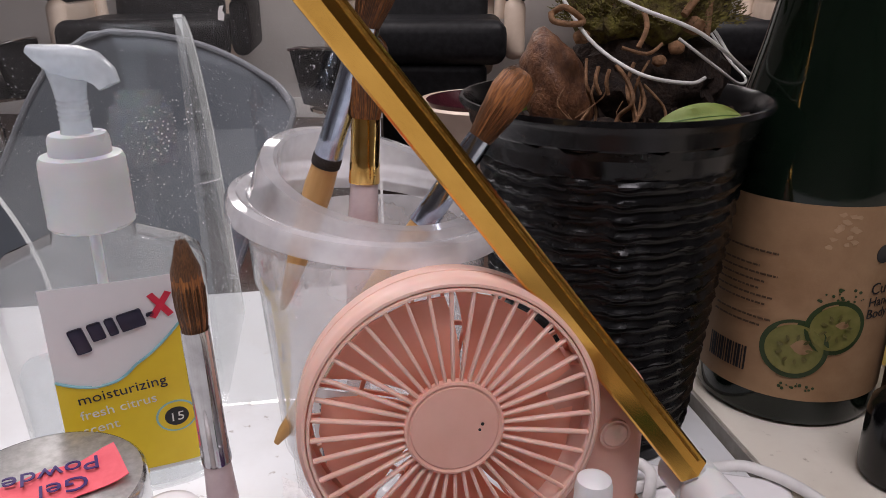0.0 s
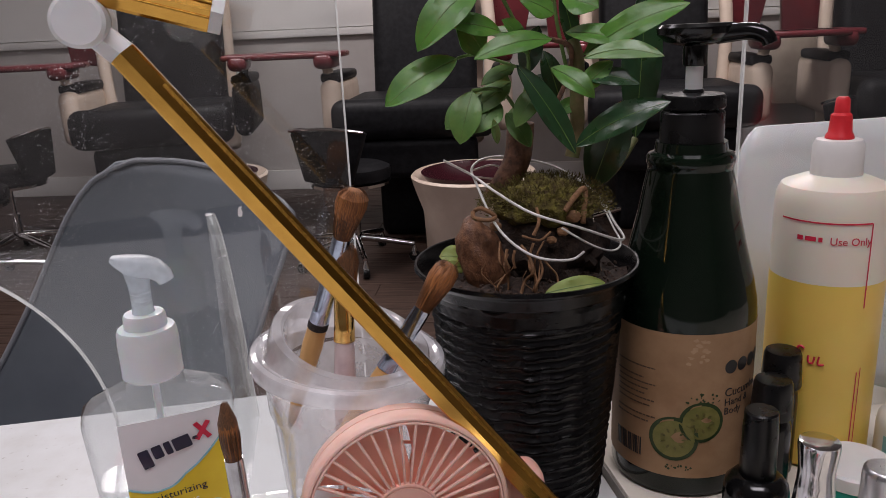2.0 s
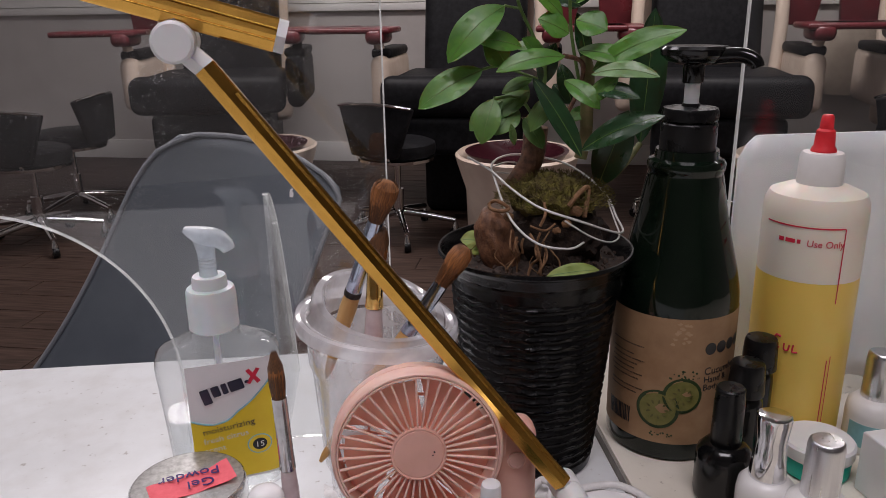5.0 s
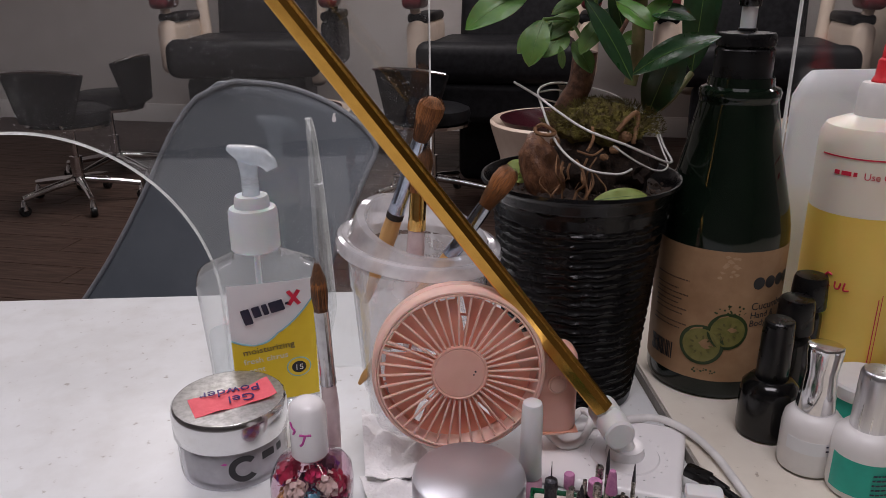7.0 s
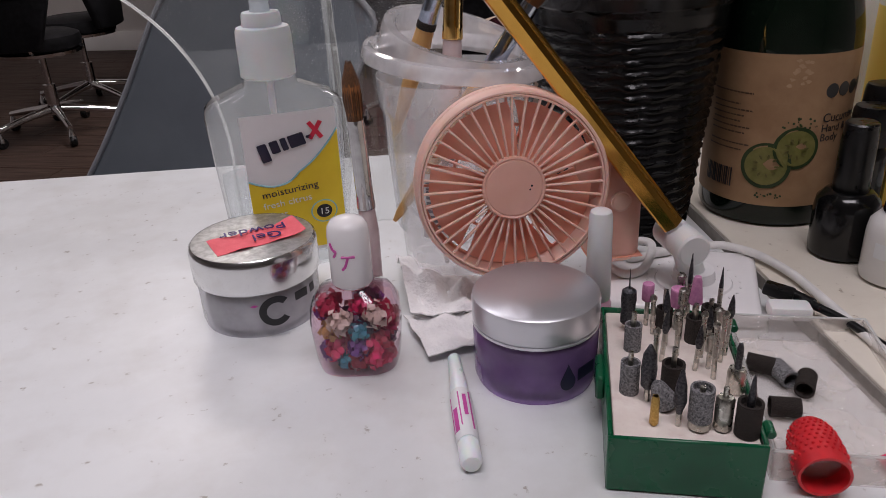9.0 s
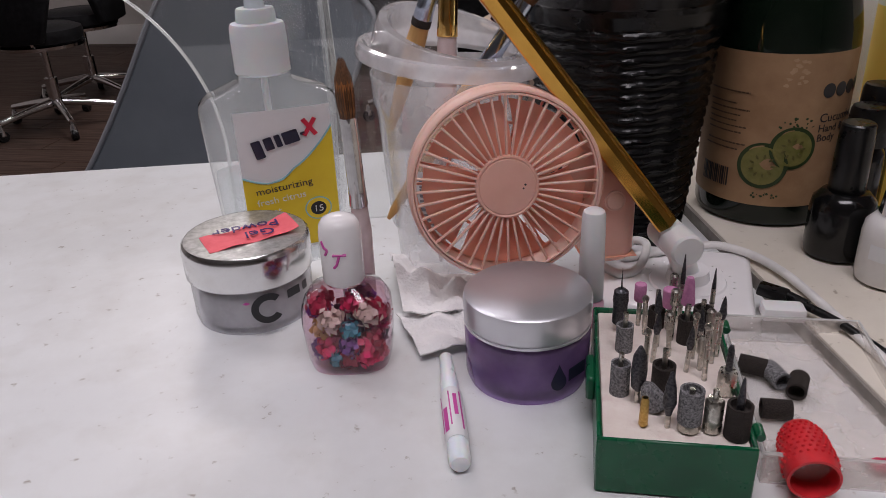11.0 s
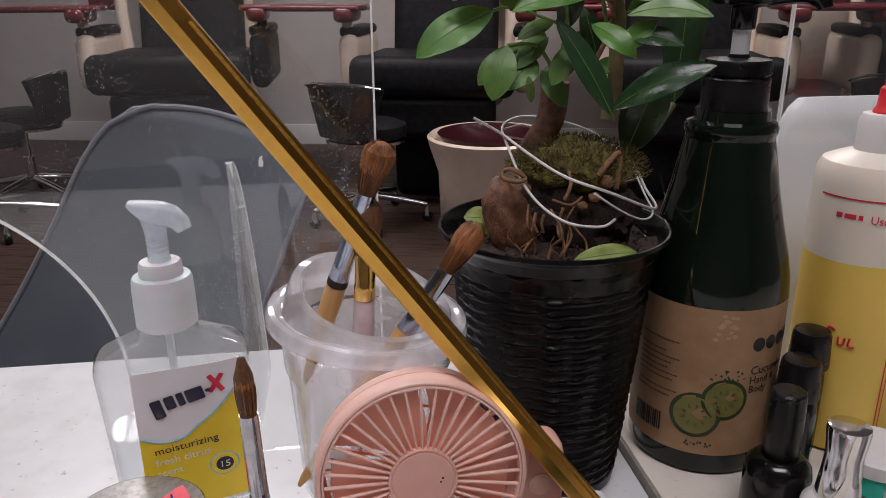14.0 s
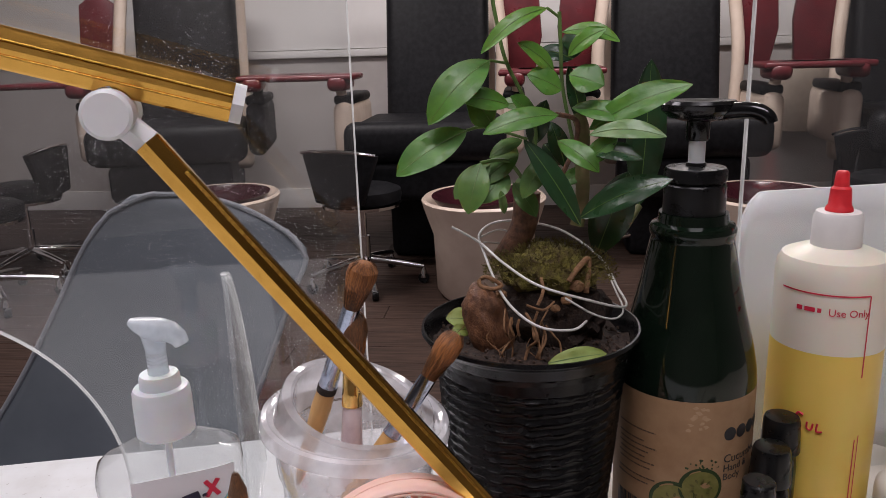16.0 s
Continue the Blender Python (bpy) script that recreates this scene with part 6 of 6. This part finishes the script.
for words, nx, ny in (("Gel", 0.0150, -0.0005), ("Powder", 0.0205, 0.0090)):
    flat = moved(lettering(words, 0.0112, 0.0003), Matrix.Rotation(radians(-90), 4, "X"))
    part("handwriting", moved(flat, NOTE_M @ pose(nx - 0.002, ny - 0.001, 0.0500, 0, 0, 172)), ink_violet, slip, "violet pen handwriting")
arc = []
for rr, rng in ((0.0088, range(0, 25)), (0.0050, range(24, -1, -1))):
    for i in rng:
        a = radians(42 + 276 * i / 24)
        arc.append((rr * math.cos(a), rr * math.sin(a)))
part("logo_mark", bend(moved(prism(arc, 0.0002), pose(0.0135, -0.0006, 0.0170)), 0.0322), ink_black, jar, "black open ring mark")
part("print", bend(moved(bars([(0.0245, 0.0190, 0.0150)], 0.0050), pose(0, -0.0006, 0)), 0.0322), ink_black, jar, "brand word drawn as plain bars")
part("scuff", bend(moved(prism([(0, 0), (0.0022, -0.0006), (0.0040, 0.0002), (0.0020, 0.0012)], 0.0002), pose(0.0008, -0.0006, 0.0215)), 0.0322), ink_magenta, jar)

# ---- cuticle oil bottle with dried flowers ----
OIL = pose(-0.0855, 0.2510, 0.0, 0, 0, 10)
oil = thing("cuticle_oil_bottle", "clear oil bottle with bright dried flowers and white cap", "bottle", OIL)
glass = part("bottle", rounded_body([(0.0170, 0.0150, 0.0005), (0.0205, 0.0185, 0.0015), (0.0222, 0.0200, 0.008), (0.0236, 0.0205, 0.026), (0.0228, 0.0198, 0.036), (0.0186, 0.0160, 0.0425), (0.0105, 0.0098, 0.0460), (0.0088, 0.0088, 0.0480)], 2.9, 48), polish_glass, oil, "clear rounded square glass")
glass.visible_shadow = False
rnd = random.Random(21)
petal_mats = [surface("dried_petal_%s" % n, c, None, 300, 0.55, coat=0.3) for n, c in (("hot_pink", (0.85, 0.04, 0.18)), ("crimson", (0.45, 0.01, 0.06)), ("violet", (0.22, 0.05, 0.34)), ("turquoise", (0.06, 0.36, 0.46)), ("cream", (0.75, 0.66, 0.54)), ("amber", (0.62, 0.36, 0.10)), ("plum", (0.14, 0.02, 0.09)))]


def blossom(c, r, material):
    bm = bmesh.new()
    for i in range(80):
        d = Vector((rnd.gauss(0, 1), rnd.gauss(0, 1), rnd.gauss(0, 1))).normalized()
        p = d * r * rnd.uniform(0.3, 1)
        e = d.orthogonal().normalized() * r * 0.30
        g = d.cross(e).normalized() * r * 0.26
        v = [bm.verts.new(p + e), bm.verts.new(p + g + d * r * 0.18), bm.verts.new(p - e), bm.verts.new(p - g - d * r * 0.1)]
        bm.faces.new(v)
    return part("dried_flower", moved(bm, Matrix.Translation(c)), material, oil, "", False)


for x, y, z, r, k in ((-0.009, -0.008, 0.014, 0.0052, 0), (0.008, -0.009, 0.012, 0.0062, 0), (0.012, -0.007, 0.019, 0.0050, 1), (0.001, -0.010, 0.016, 0.0046, 2), (0.002, -0.009, 0.025, 0.0042, 3), (-0.006, -0.008, 0.030, 0.0056, 4), (-0.011, -0.006, 0.024, 0.0048, 5), (0.010, -0.006, 0.032, 0.0058, 4), (-0.013, -0.002, 0.034, 0.0050, 1), (0.014, -0.002, 0.028, 0.0056, 1), (0.000, -0.008, 0.008, 0.0046, 1), (-0.006, -0.009, 0.0085, 0.0040, 3), (-0.012, -0.004, 0.010, 0.0048, 2), (0.013, -0.005, 0.008, 0.0044, 0), (0.000, 0.002, 0.020, 0.0085, 6), (0.006, 0.004, 0.033, 0.0068, 6), (-0.008, 0.004, 0.014, 0.0078, 1), (0.009, 0.004, 0.012, 0.0078, 6), (0.003, -0.004, 0.0365, 0.0046, 0)):
    blossom((x * 1.12, y * 1.45, z), r * 1.3, petal_mats[k])
for x, y, z, r, k in ((-0.0125, 0.002, 0.034, 0.0060, 1), (-0.0135, 0.004, 0.026, 0.0060, 2), (0.0130, -0.002, 0.030, 0.0062, 1), (0.0135, 0.003, 0.022, 0.0060, 0), (0.0, 0.008, 0.010, 0.0062, 2), (-0.009, 0.007, 0.012, 0.0062, 1), (0.009, 0.007, 0.012, 0.0062, 1), (0.0, 0.008, 0.024, 0.0065, 1), (0.007, 0.008, 0.032, 0.0055, 2), (-0.013, -0.004, 0.010, 0.0050, 2), (0.013, -0.006, 0.008, 0.0046, 0), (0.0, -0.009, 0.007, 0.0048, 1)):
    blossom((x * 1.1, y * 1.25, z), r * 1.2, petal_mats[k])
part("neck_ring", lathe([(0.0092, 0.0462), (0.0096, 0.0470), (0.0096, 0.0482), (0.009, 0.0486)], 32), chrome, oil)
part("applicator", tube([(0, 0, 0.012), (0, 0, 0.047)], 0.0013, 8), milky, oil)
cap = part("cap", lathe([(0.0102, 0.0478), (0.0106, 0.0486), (0.0106, 0.0740), (0.0100, 0.0785), (0.0082, 0.0812), (0.0050, 0.0826), (0.001, 0.0830)], 44), glossy_white, oil, "glossy white cap with magenta strokes")
stroke = bmesh.new()
join(stroke, tube([(-0.0095, 0, 0.0720), (-0.0080, 0, 0.0690), (-0.0060, 0, 0.0678), (-0.0075, 0, 0.0650)], 0.0007, 6, 3))
join(stroke, tube([(-0.0030, 0, 0.0655), (0.0035, 0, 0.0655)], 0.0008, 6, 2))
join(stroke, tube([(0.0000, 0, 0.0650), (-0.0015, 0, 0.0605), (-0.0030, 0, 0.0588)], 0.0007, 6, 3))
part("stroke", bend(moved(stroke, pose(0, -0.0001, 0)), 0.0106), ink_magenta, cap)

# ---- violet jar ----
VJ = pose(0.0075, 0.2465, 0.0, 0, 0, 4) @ Matrix.Diagonal((1.0, 1.0, 1.07, 1))
vj = thing("gel_jar", "violet glass jar of gel with a satin silver lid", "jar", VJ)
part("gel", lathe([(0.0245, 0.004), (0.0262, 0.006), (0.0265, 0.0235), (0.001, 0.0238)], 48), purple_gel, vj, "deep purple gel")
wall = part("jar", lathe([(0.0262, 0.0005), (0.0292, 0.0015), (0.0306, 0.005), (0.0310, 0.0275), (0.0300, 0.0298), (0.0290, 0.0312)], 72), jar_purple, vj, "violet glass wall")
wall.visible_shadow = False
lid = part("lid", lathe([(0.0304, 0.0304), (0.0312, 0.0308), (0.0312, 0.0318), (0.0304, 0.0321), (0.0304, 0.0327), (0.0312, 0.0331), (0.0314, 0.0425), (0.0308, 0.0448), (0.0290, 0.0460), (0.001, 0.0463)], 80), satin_silver, vj, "satin silver lid")
drop_shape = [(0.0028 * math.cos(t), 0.0028 * math.sin(t)) for t in [radians(150 + 240 * i / 14) for i in range(15)]] + [(0.0005, 0.0052), (0, 0.0064), (-0.0005, 0.0052)]
part("drop_mark", bend(moved(prism([(x * 1.45, z * 1.45) for x, z in drop_shape], 0.0002), pose(0.0152, -0.0005, 0.0130)), 0.0310) , ink_navy, vj, "dark drop mark")
part("print", bend(moved(bars([(0.0205, 0.0120, 0.014)], 0.0062), pose(0, -0.0005, 0)), 0.0310), ink_navy, vj, "brand word drawn as plain bars")

# ---- white brush-on glue behind the jar, and the lying glue tube ----
glue = thing("brush_on_glue", "slim bottle of nail glue with a long white cap, standing", "nail glue", pose(0.0385, 0.2815, 0.0), "nail glues")
part("bottle", lathe([(0.0062, 0.0103), (0.0074, 0.0115), (0.0074, 0.0235), (0.006, 0.0265)], 28), surface("pink_glue_bottle", (0.72, 0.38, 0.5), None, 60, 0.3), glue)
part("cap", lathe([(0.0062, 0.0260), (0.0068, 0.0268), (0.0060, 0.0730), (0.0054, 0.0756), (0.0040, 0.0766), (0.001, 0.0768)], 28), white_plastic, glue, "long white cap")
gt = thing("glue_tube", "small white tube of nail glue with pink print, lying down", "nail glue", pose(-0.0330, 0.2420, 0.0054, 0, 0, -76.5) @ Matrix.Translation((0.003, 0, 0)) @ Matrix.Diagonal((0.86, 0.78, 0.78, 1)), "nail glues")
along = Matrix.Rotation(radians(90), 4, "Y")
part("cap", moved(lathe([(0.0030, -0.012), (0.0042, -0.0105), (0.0052, 0.014), (0.0056, 0.016), (0.0056, 0.026)], 24), along), milky, gt, "milky white cap")
part("tube", moved(lathe([(0.0058, 0.026), (0.0066, 0.028), (0.0066, 0.066), (0.0060, 0.068)], 28), along), label_white, gt)
part("end", moved(lathe([(0.0056, 0.068), (0.0062, 0.0695), (0.0062, 0.0820), (0.0050, 0.0845), (0.001, 0.085)], 28), along), milky, gt)
pr = bmesh.new()
for i, (w, z0, z1) in enumerate(((0.0010, 0.031, 0.063), (0.0022, 0.034, 0.052), (0.0008, 0.031, 0.060), (0.0030, 0.044, 0.063), (0.0008, 0.032, 0.062))):
    block(w, 0.0002, z1 - z0, -0.0065 + 0.0034 * i, -0.0002, z0, 0, bm=pr)
pr = bend(pr, 0.0066)
part("print", moved(pr, Matrix.Rotation(radians(-75), 4, "X") @ along), ink_magenta, gt, "pink unreadable print")

# ---- drill bit box ----
BX0, BX1, BY0, BY1, BH = 0.0400, 0.1010, 0.1650, 0.2695, 0.0270
bits = thing("bit_case", "open dark green case with a dusty white foam block", "bit case", pose((BX0 + BX1) / 2, (BY0 + BY1) / 2, 0.0005))
bw, bd = BX1 - BX0, BY1 - BY0
for n, w, d, x, y in (("wall", bw, 0.002, 0, -bd / 2 + 0.001), ("wall", bw, 0.002, 0, bd / 2 - 0.001), ("wall", 0.002, bd - 0.0041, -bw / 2 + 0.001, 0), ("wall", 0.002, bd - 0.0041, bw / 2 - 0.001, 0)):
    part(n, block(w, d, BH, x, y, 0, 0.0006, 1), green_case, bits)
part("bottom", block(bw - 0.0042, bd - 0.0042, 0.002, 0, 0, 0.0001), green_case, bits, "", False)
part("foam", block(bw - 0.0045, bd - 0.0045, BH - 0.004, 0, 0, 0.0022, 0.001, 2), foam, bits, "dusty white foam")
part("latch", block(0.004, 0.020, 0.012, -bw / 2 - 0.0018, -0.002, BH - 0.012, 0.001, 1), green_case, bits)
for y in (-0.040, 0.040):
    part("hinge", moved(lathe([(0.0016, -0.004), (0.0021, -0.0034), (0.0021, 0.0034), (0.0016, 0.004)], 16), pose(bw / 2 + 0.002, y, BH - 0.001, 90, 0, 0)), green_case, bits)

FOAM = 0.0258


def bit(label, x, y, rows, shank=0.0012, height=0.020, lean=(0, 0)):
    """A drill bit in the foam; rows: (part name, profile above the foam, material)."""
    b = thing("drill_bit", label, "drill bit", pose(x, y, FOAM, lean[0], lean[1], 0), "drill bits")
    part("shank", lathe([(shank, -0.008), (shank, height)], 14), steel, b)
    for name, prof, material in rows:
        part(name, lathe(prof, 22), material, b)
    return b


def band_on(z, r=0.0046, h=0.0125):
    return [(r * 0.72, z + 0.001), (r * 0.80, z), (r, z), (r, z + h), (r * 0.78, z + h), (r * 0.76, z + h - 0.003), (0.0004, z + h - 0.0032)]


bit("sanding band with grey dust on a slotted mandrel", 0.0760, 0.1765, [("mandrel", [(0.0038, 0.0005), (0.0044, 0.001), (0.0044, 0.004), (0.0038, 0.0045)], steel), ("band", band_on(0.0045, 0.0048, 0.0150), grit_grey)])
bit("smooth steel mandrel in the foam", 0.0850, 0.1770, [("mandrel", [(0.0030, 0.0), (0.0037, 0.0008), (0.0037, 0.0145), (0.0030, 0.0155), (0.0005, 0.0156)], steel)])
bit("black sanding band round a dark cone bit", 0.0940, 0.1745, [("band", band_on(0.0003, 0.0050, 0.0150), grit_black), ("cone", [(0.0014, 0.010), (0.0016, 0.018), (0.0006, 0.027), (0.0001, 0.028)], carbide)])
bit("gold twisted bit under a dark carbide barrel", 0.0585, 0.1770, [("fluted_tip", [(0.0012, 0.0), (0.0019, 0.001), (0.0017, 0.012), (0.0012, 0.014)], brass)], 0.0010, 0.014)
bit("dark fluted carbide barrel drill bit", 0.0570, 0.1930, [("barrel", [(0.0014, 0.006), (0.0030, 0.008), (0.0034, 0.016), (0.0028, 0.023), (0.0008, 0.0275), (0.0001, 0.028)], carbide)])
bit("dark cone-shaped carbide drill bit", 0.0680, 0.1775, [("cone", [(0.0012, 0.006), (0.0016, 0.008), (0.0028, 0.012), (0.0022, 0.019), (0.0008, 0.026), (0.0001, 0.027)], carbide)])
bit("grey dusty sanding band in the foam", 0.0500, 0.1990, [("band", band_on(0.0, 0.0042, 0.0150), grit_grey)])
bit("worn black sanding band in the foam", 0.0685, 0.2040, [("band", band_on(0.0, 0.0050, 0.0120), grit_black)])
bit("dusty grey stone cone lying over", 0.0655, 0.1890, [("stone", [(0.0052, 0.002), (0.0048, 0.006), (0.0030, 0.012), (0.0010, 0.014)], grit_grey)], 0.0012, 0.006, (0, -25))
bit("steel barrel bit with a knurled collar", 0.0945, 0.2030, [("mandrel", [(0.0034, 0.0), (0.0040, 0.001), (0.0040, 0.010), (0.0034, 0.012)], steel), ("tip", [(0.0014, 0.012), (0.0014, 0.022), (0.0008, 0.024)], carbide)])
bit("grey dusty sanding band in the foam", 0.0535, 0.2330, [("band", band_on(0.0, 0.0040, 0.0135), grit_grey)])
bit("needle bit with a wrapped dark collar", 0.0520, 0.2500, [("collar", [(0.0026, 0.004), (0.0036, 0.005), (0.0034, 0.015), (0.0038, 0.017), (0.0034, 0.022), (0.0016, 0.0235)], carbide), ("needle", [(0.0005, 0.022), (0.0001, 0.034)], carbide)])
bit("pink stone cylinder drill bit", 0.0615, 0.2560, [("stone", [(0.0026, 0.014), (0.0029, 0.0145), (0.0029, 0.0225), (0.0026, 0.023)], stone_pink)])
bit("pink stone cylinder drill bit", 0.0755, 0.2530, [("stone", [(0.0034, 0.013), (0.0038, 0.0135), (0.0038, 0.0220), (0.0034, 0.0225)], stone_pink)])
bit("pink stone cone drill bit", 0.0845, 0.2580, [("stone", [(0.0030, 0.012), (0.0034, 0.0125), (0.0022, 0.024), (0.0016, 0.0265), (0.0004, 0.027)], stone_pink)])
bit("long thin dark needle bit", 0.0820, 0.2640, [("needle", [(0.0012, 0.012), (0.0011, 0.026), (0.0002, 0.036)], carbide)])
bit("long thin dark needle bit", 0.0960, 0.2600, [("needle", [(0.0012, 0.012), (0.0010, 0.022), (0.0002, 0.031)], carbide)])
bit("worn black sanding band in the foam", 0.0900, 0.2480, [("band", band_on(0.0, 0.0044, 0.0160), grit_black)])
bit("worn black sanding band in the foam", 0.0825, 0.2430, [("band", band_on(0.0, 0.0042, 0.0130), grit_black)])
bit("worn black sanding band in the foam", 0.0700, 0.2560, [("band", band_on(0.0, 0.0040, 0.0100), grit_black)])
rnd = random.Random(8)
for i in range(15):
    x = (0.0640, 0.0690, 0.0760, 0.0840, 0.0880, 0.0930, 0.0620, 0.0800, 0.0860, 0.0920, 0.0660, 0.0735, 0.0870, 0.0950, 0.0780)[i]
    y = (0.2480, 0.2380, 0.2440, 0.2290, 0.2340, 0.2400, 0.2150, 0.2180, 0.2200, 0.2260, 0.2240, 0.2300, 0.2120, 0.2320, 0.2620)[i]
    h = rnd.uniform(0.016, 0.026)
    kind = i % 3
    tip = [("ball", [(0.0011, h), (0.0017, h + 0.001), (0.0017, h + 0.0022), (0.0008, h + 0.0034)], steel), ("flame", [(0.0011, h - 0.006), (0.0018, h - 0.003), (0.0010, h + 0.003), (0.0002, h + 0.006)], carbide), ("barrel", [(0.0012, h - 0.008), (0.0022, h - 0.007), (0.0022, h), (0.0014, h + 0.001)], steel)][kind]
    bit(("thin steel ball-tipped drill bit", "dark flame-shaped drill bit", "thin steel barrel drill bit")[kind], x, y, [tip], 0.00118, h, (rnd.uniform(-3, 3), rnd.uniform(-3, 3)))

# clear lid of the case, folded open beside it
LX0, LX1, LY0, LY1, LH = 0.1065, 0.1745, 0.1780, 0.2875, 0.0150
tray = thing("clear_lid", "scuffed clear plastic lid of the bit case lying open", "lid", pose(0, 0, 0.0006))
for w, d, x, y in ((LX1 - LX0, 0.0014, (LX0 + LX1) / 2, LY0), (LX1 - LX0, 0.0014, (LX0 + LX1) / 2, LY1), (0.0014, LY1 - LY0 - 0.0016, LX0 + 0.0007, (LY0 + LY1) / 2), (0.0014, LY1 - LY0 - 0.0016, LX1 - 0.0007, (LY0 + LY1) / 2)):
    ob = part("wall", block(w, d, LH, x, y, 0, 0.0003, 1), box_clear, tray)
    ob.visible_shadow = False
floor_ob = part("floor_sheet", block(LX1 - LX0 - 0.003, LY1 - LY0 - 0.0016, 0.0012, (LX0 + LX1) / 2, (LY0 + LY1) / 2, 0), box_clear, tray)
floor_ob.visible_shadow = False
lip = part("lip", tube([(LX0, LY0, LH), (LX1, LY0, LH), (LX1, LY1, LH), (LX0, LY1, LH), (LX0, LY0, LH)], 0.0008, 6, 1), acrylic_edge, tray, "bright moulded rim")
lip.visible_shadow = False


def loose_band(x, y, turn, material, label):
    sb = thing("sanding_band", label, "sanding band", pose(x, y, 0.0019 + 0.0046, 90, 0, turn), "loose sanding bands")
    part("sleeve", lathe([(0.0036, -0.0065), (0.0046, -0.0065), (0.0046, 0.0065), (0.0036, 0.0065), (0.0035, 0.0), (0.0036, -0.0065)], 28, cap=False), material, sb)


loose_band(0.1180, 0.2550, 70, grit_black, "dark brown sanding band lying in the lid")
loose_band(0.1270, 0.2480, 20, grit_grey, "grey dusty sanding band lying in the lid")
loose_band(0.1355, 0.2405, -20, grit_black, "dark brown sanding band lying in the lid")
loose_band(0.1215, 0.2205, 88, grit_black, "dark brown sanding band lying in the lid")
thimble = thing("finger_guard", "red bumpy silicone finger guard lying on its side", "finger guard", pose(0.1240, 0.1735, 0.0118, -86, 0, 0) @ Matrix.Diagonal((0.86, 0.86, 0.78, 1)))
part("cup", lathe([(0.0105, -0.006), (0.0118, -0.006), (0.0122, 0.006), (0.0112, 0.020), (0.0085, 0.029), (0.0035, 0.0335), (0.0001, 0.034), (0.0001, 0.032), (0.0070, 0.028), (0.0098, 0.018), (0.0105, -0.006)], 44, cap=False), red_silicone, thimble)
bump = bmesh.new()
for k in range(8):
    z = 0.002 + 0.0033 * k
    r = 0.0122 - 0.0000 if z < 0.006 else 0.0122 - 0.0010 * (z - 0.006) / 0.014 if z < 0.02 else 0.0112 - 0.0027 * (z - 0.020) / 0.009
    for i in range(24):
        a = 2 * math.pi * (i + 0.5 * (k % 2)) / 24
        own = bmesh.new()
        bmesh.ops.create_icosphere(own, subdivisions=1, radius=0.0010)
        join(bump, own, pose(r * math.cos(a), r * math.sin(a), z))
tagged(part("nub_texture", bump, red_silicone, thimble, "rows of small nubs"), kind="stuff")
flake = bmesh.new()
bmesh.ops.create_grid(flake, x_segments=10, y_segments=6, size=1)
for v in flake.verts:
    v.co = Vector((v.co.x * 0.0062 * (1 + 0.3 * noise.noise(v.co * 3)), v.co.y * 0.004 * (1 + 0.4 * noise.noise(v.co * 2 + Vector((5, 0, 0)))), 0.0008 + 0.0012 * noise.noise(v.co * 2.5)))
made = bmesh.ops.extrude_face_region(flake, geom=flake.faces[:])
bmesh.ops.translate(flake, vec=(0, 0, 0.0006), verts=[v for v in made["geom"] if isinstance(v, bmesh.types.BMVert)])
piece("polish_flake", flake, crimson_flake, "crimson flake of dried polish in the lid", "flake", pose(0.1580, 0.1900, 0.0034, 0, 0, 15))

# ---- floor planks, last ----
floor_ob = bpy.data.objects["floor"]
pw, pl = 0.155, 1.25
plank_mesh = {}
rest = bmesh.new()


def lay_plank(xa, xb, y):
    """One plank; those of one length share a mesh."""
    key = round(xb - xa, 3)
    if key not in plank_mesh:
        first = part("plank", block(xb - xa - 0.004, pw - 0.004, 0.006, 0, 0, -0.004, 0.0012, 1), plank_wood, floor_ob)
        plank_mesh[key] = first.data
    else:
        first = new("plank", plank_mesh[key])
        first.parent = floor_ob
    first.matrix_world = pose((xa + xb) / 2, y, FLOOR)


for r in range(int((Y1 - Y0) / pw)):
    y = Y1 - pw * (r + 0.5) - 0.003
    x = X0 + 0.003 - (0.41 * r % 1) * pl
    while x < X1 - 0.003:
        xa, xb = max(x, X0 + 0.003), min(x + pl, X1 - 0.003)
        if xb - xa > 0.03:
            if y > 0.95:
                lay_plank(xa, xb, y)
            else:
                join(rest, block(xb - xa - 0.004, pw - 0.004, 0.006, (xa + xb) / 2, y, FLOOR - 0.004, 0.0012, 1))
        x += pl
tagged(part("far_planks", rest, plank_wood, floor_ob), kind="stuff")

for ob in bpy.data.objects:
    if ob.parent and (ob.name.startswith("label_line") or (ob.name.startswith(("print", "logo_mark")) and ("bars" in ob.get("label", "") or "unreadable" in ob.get("label", "") or "splashes" in ob.get("label", "")))):
        ob["kind"] = "stuff"
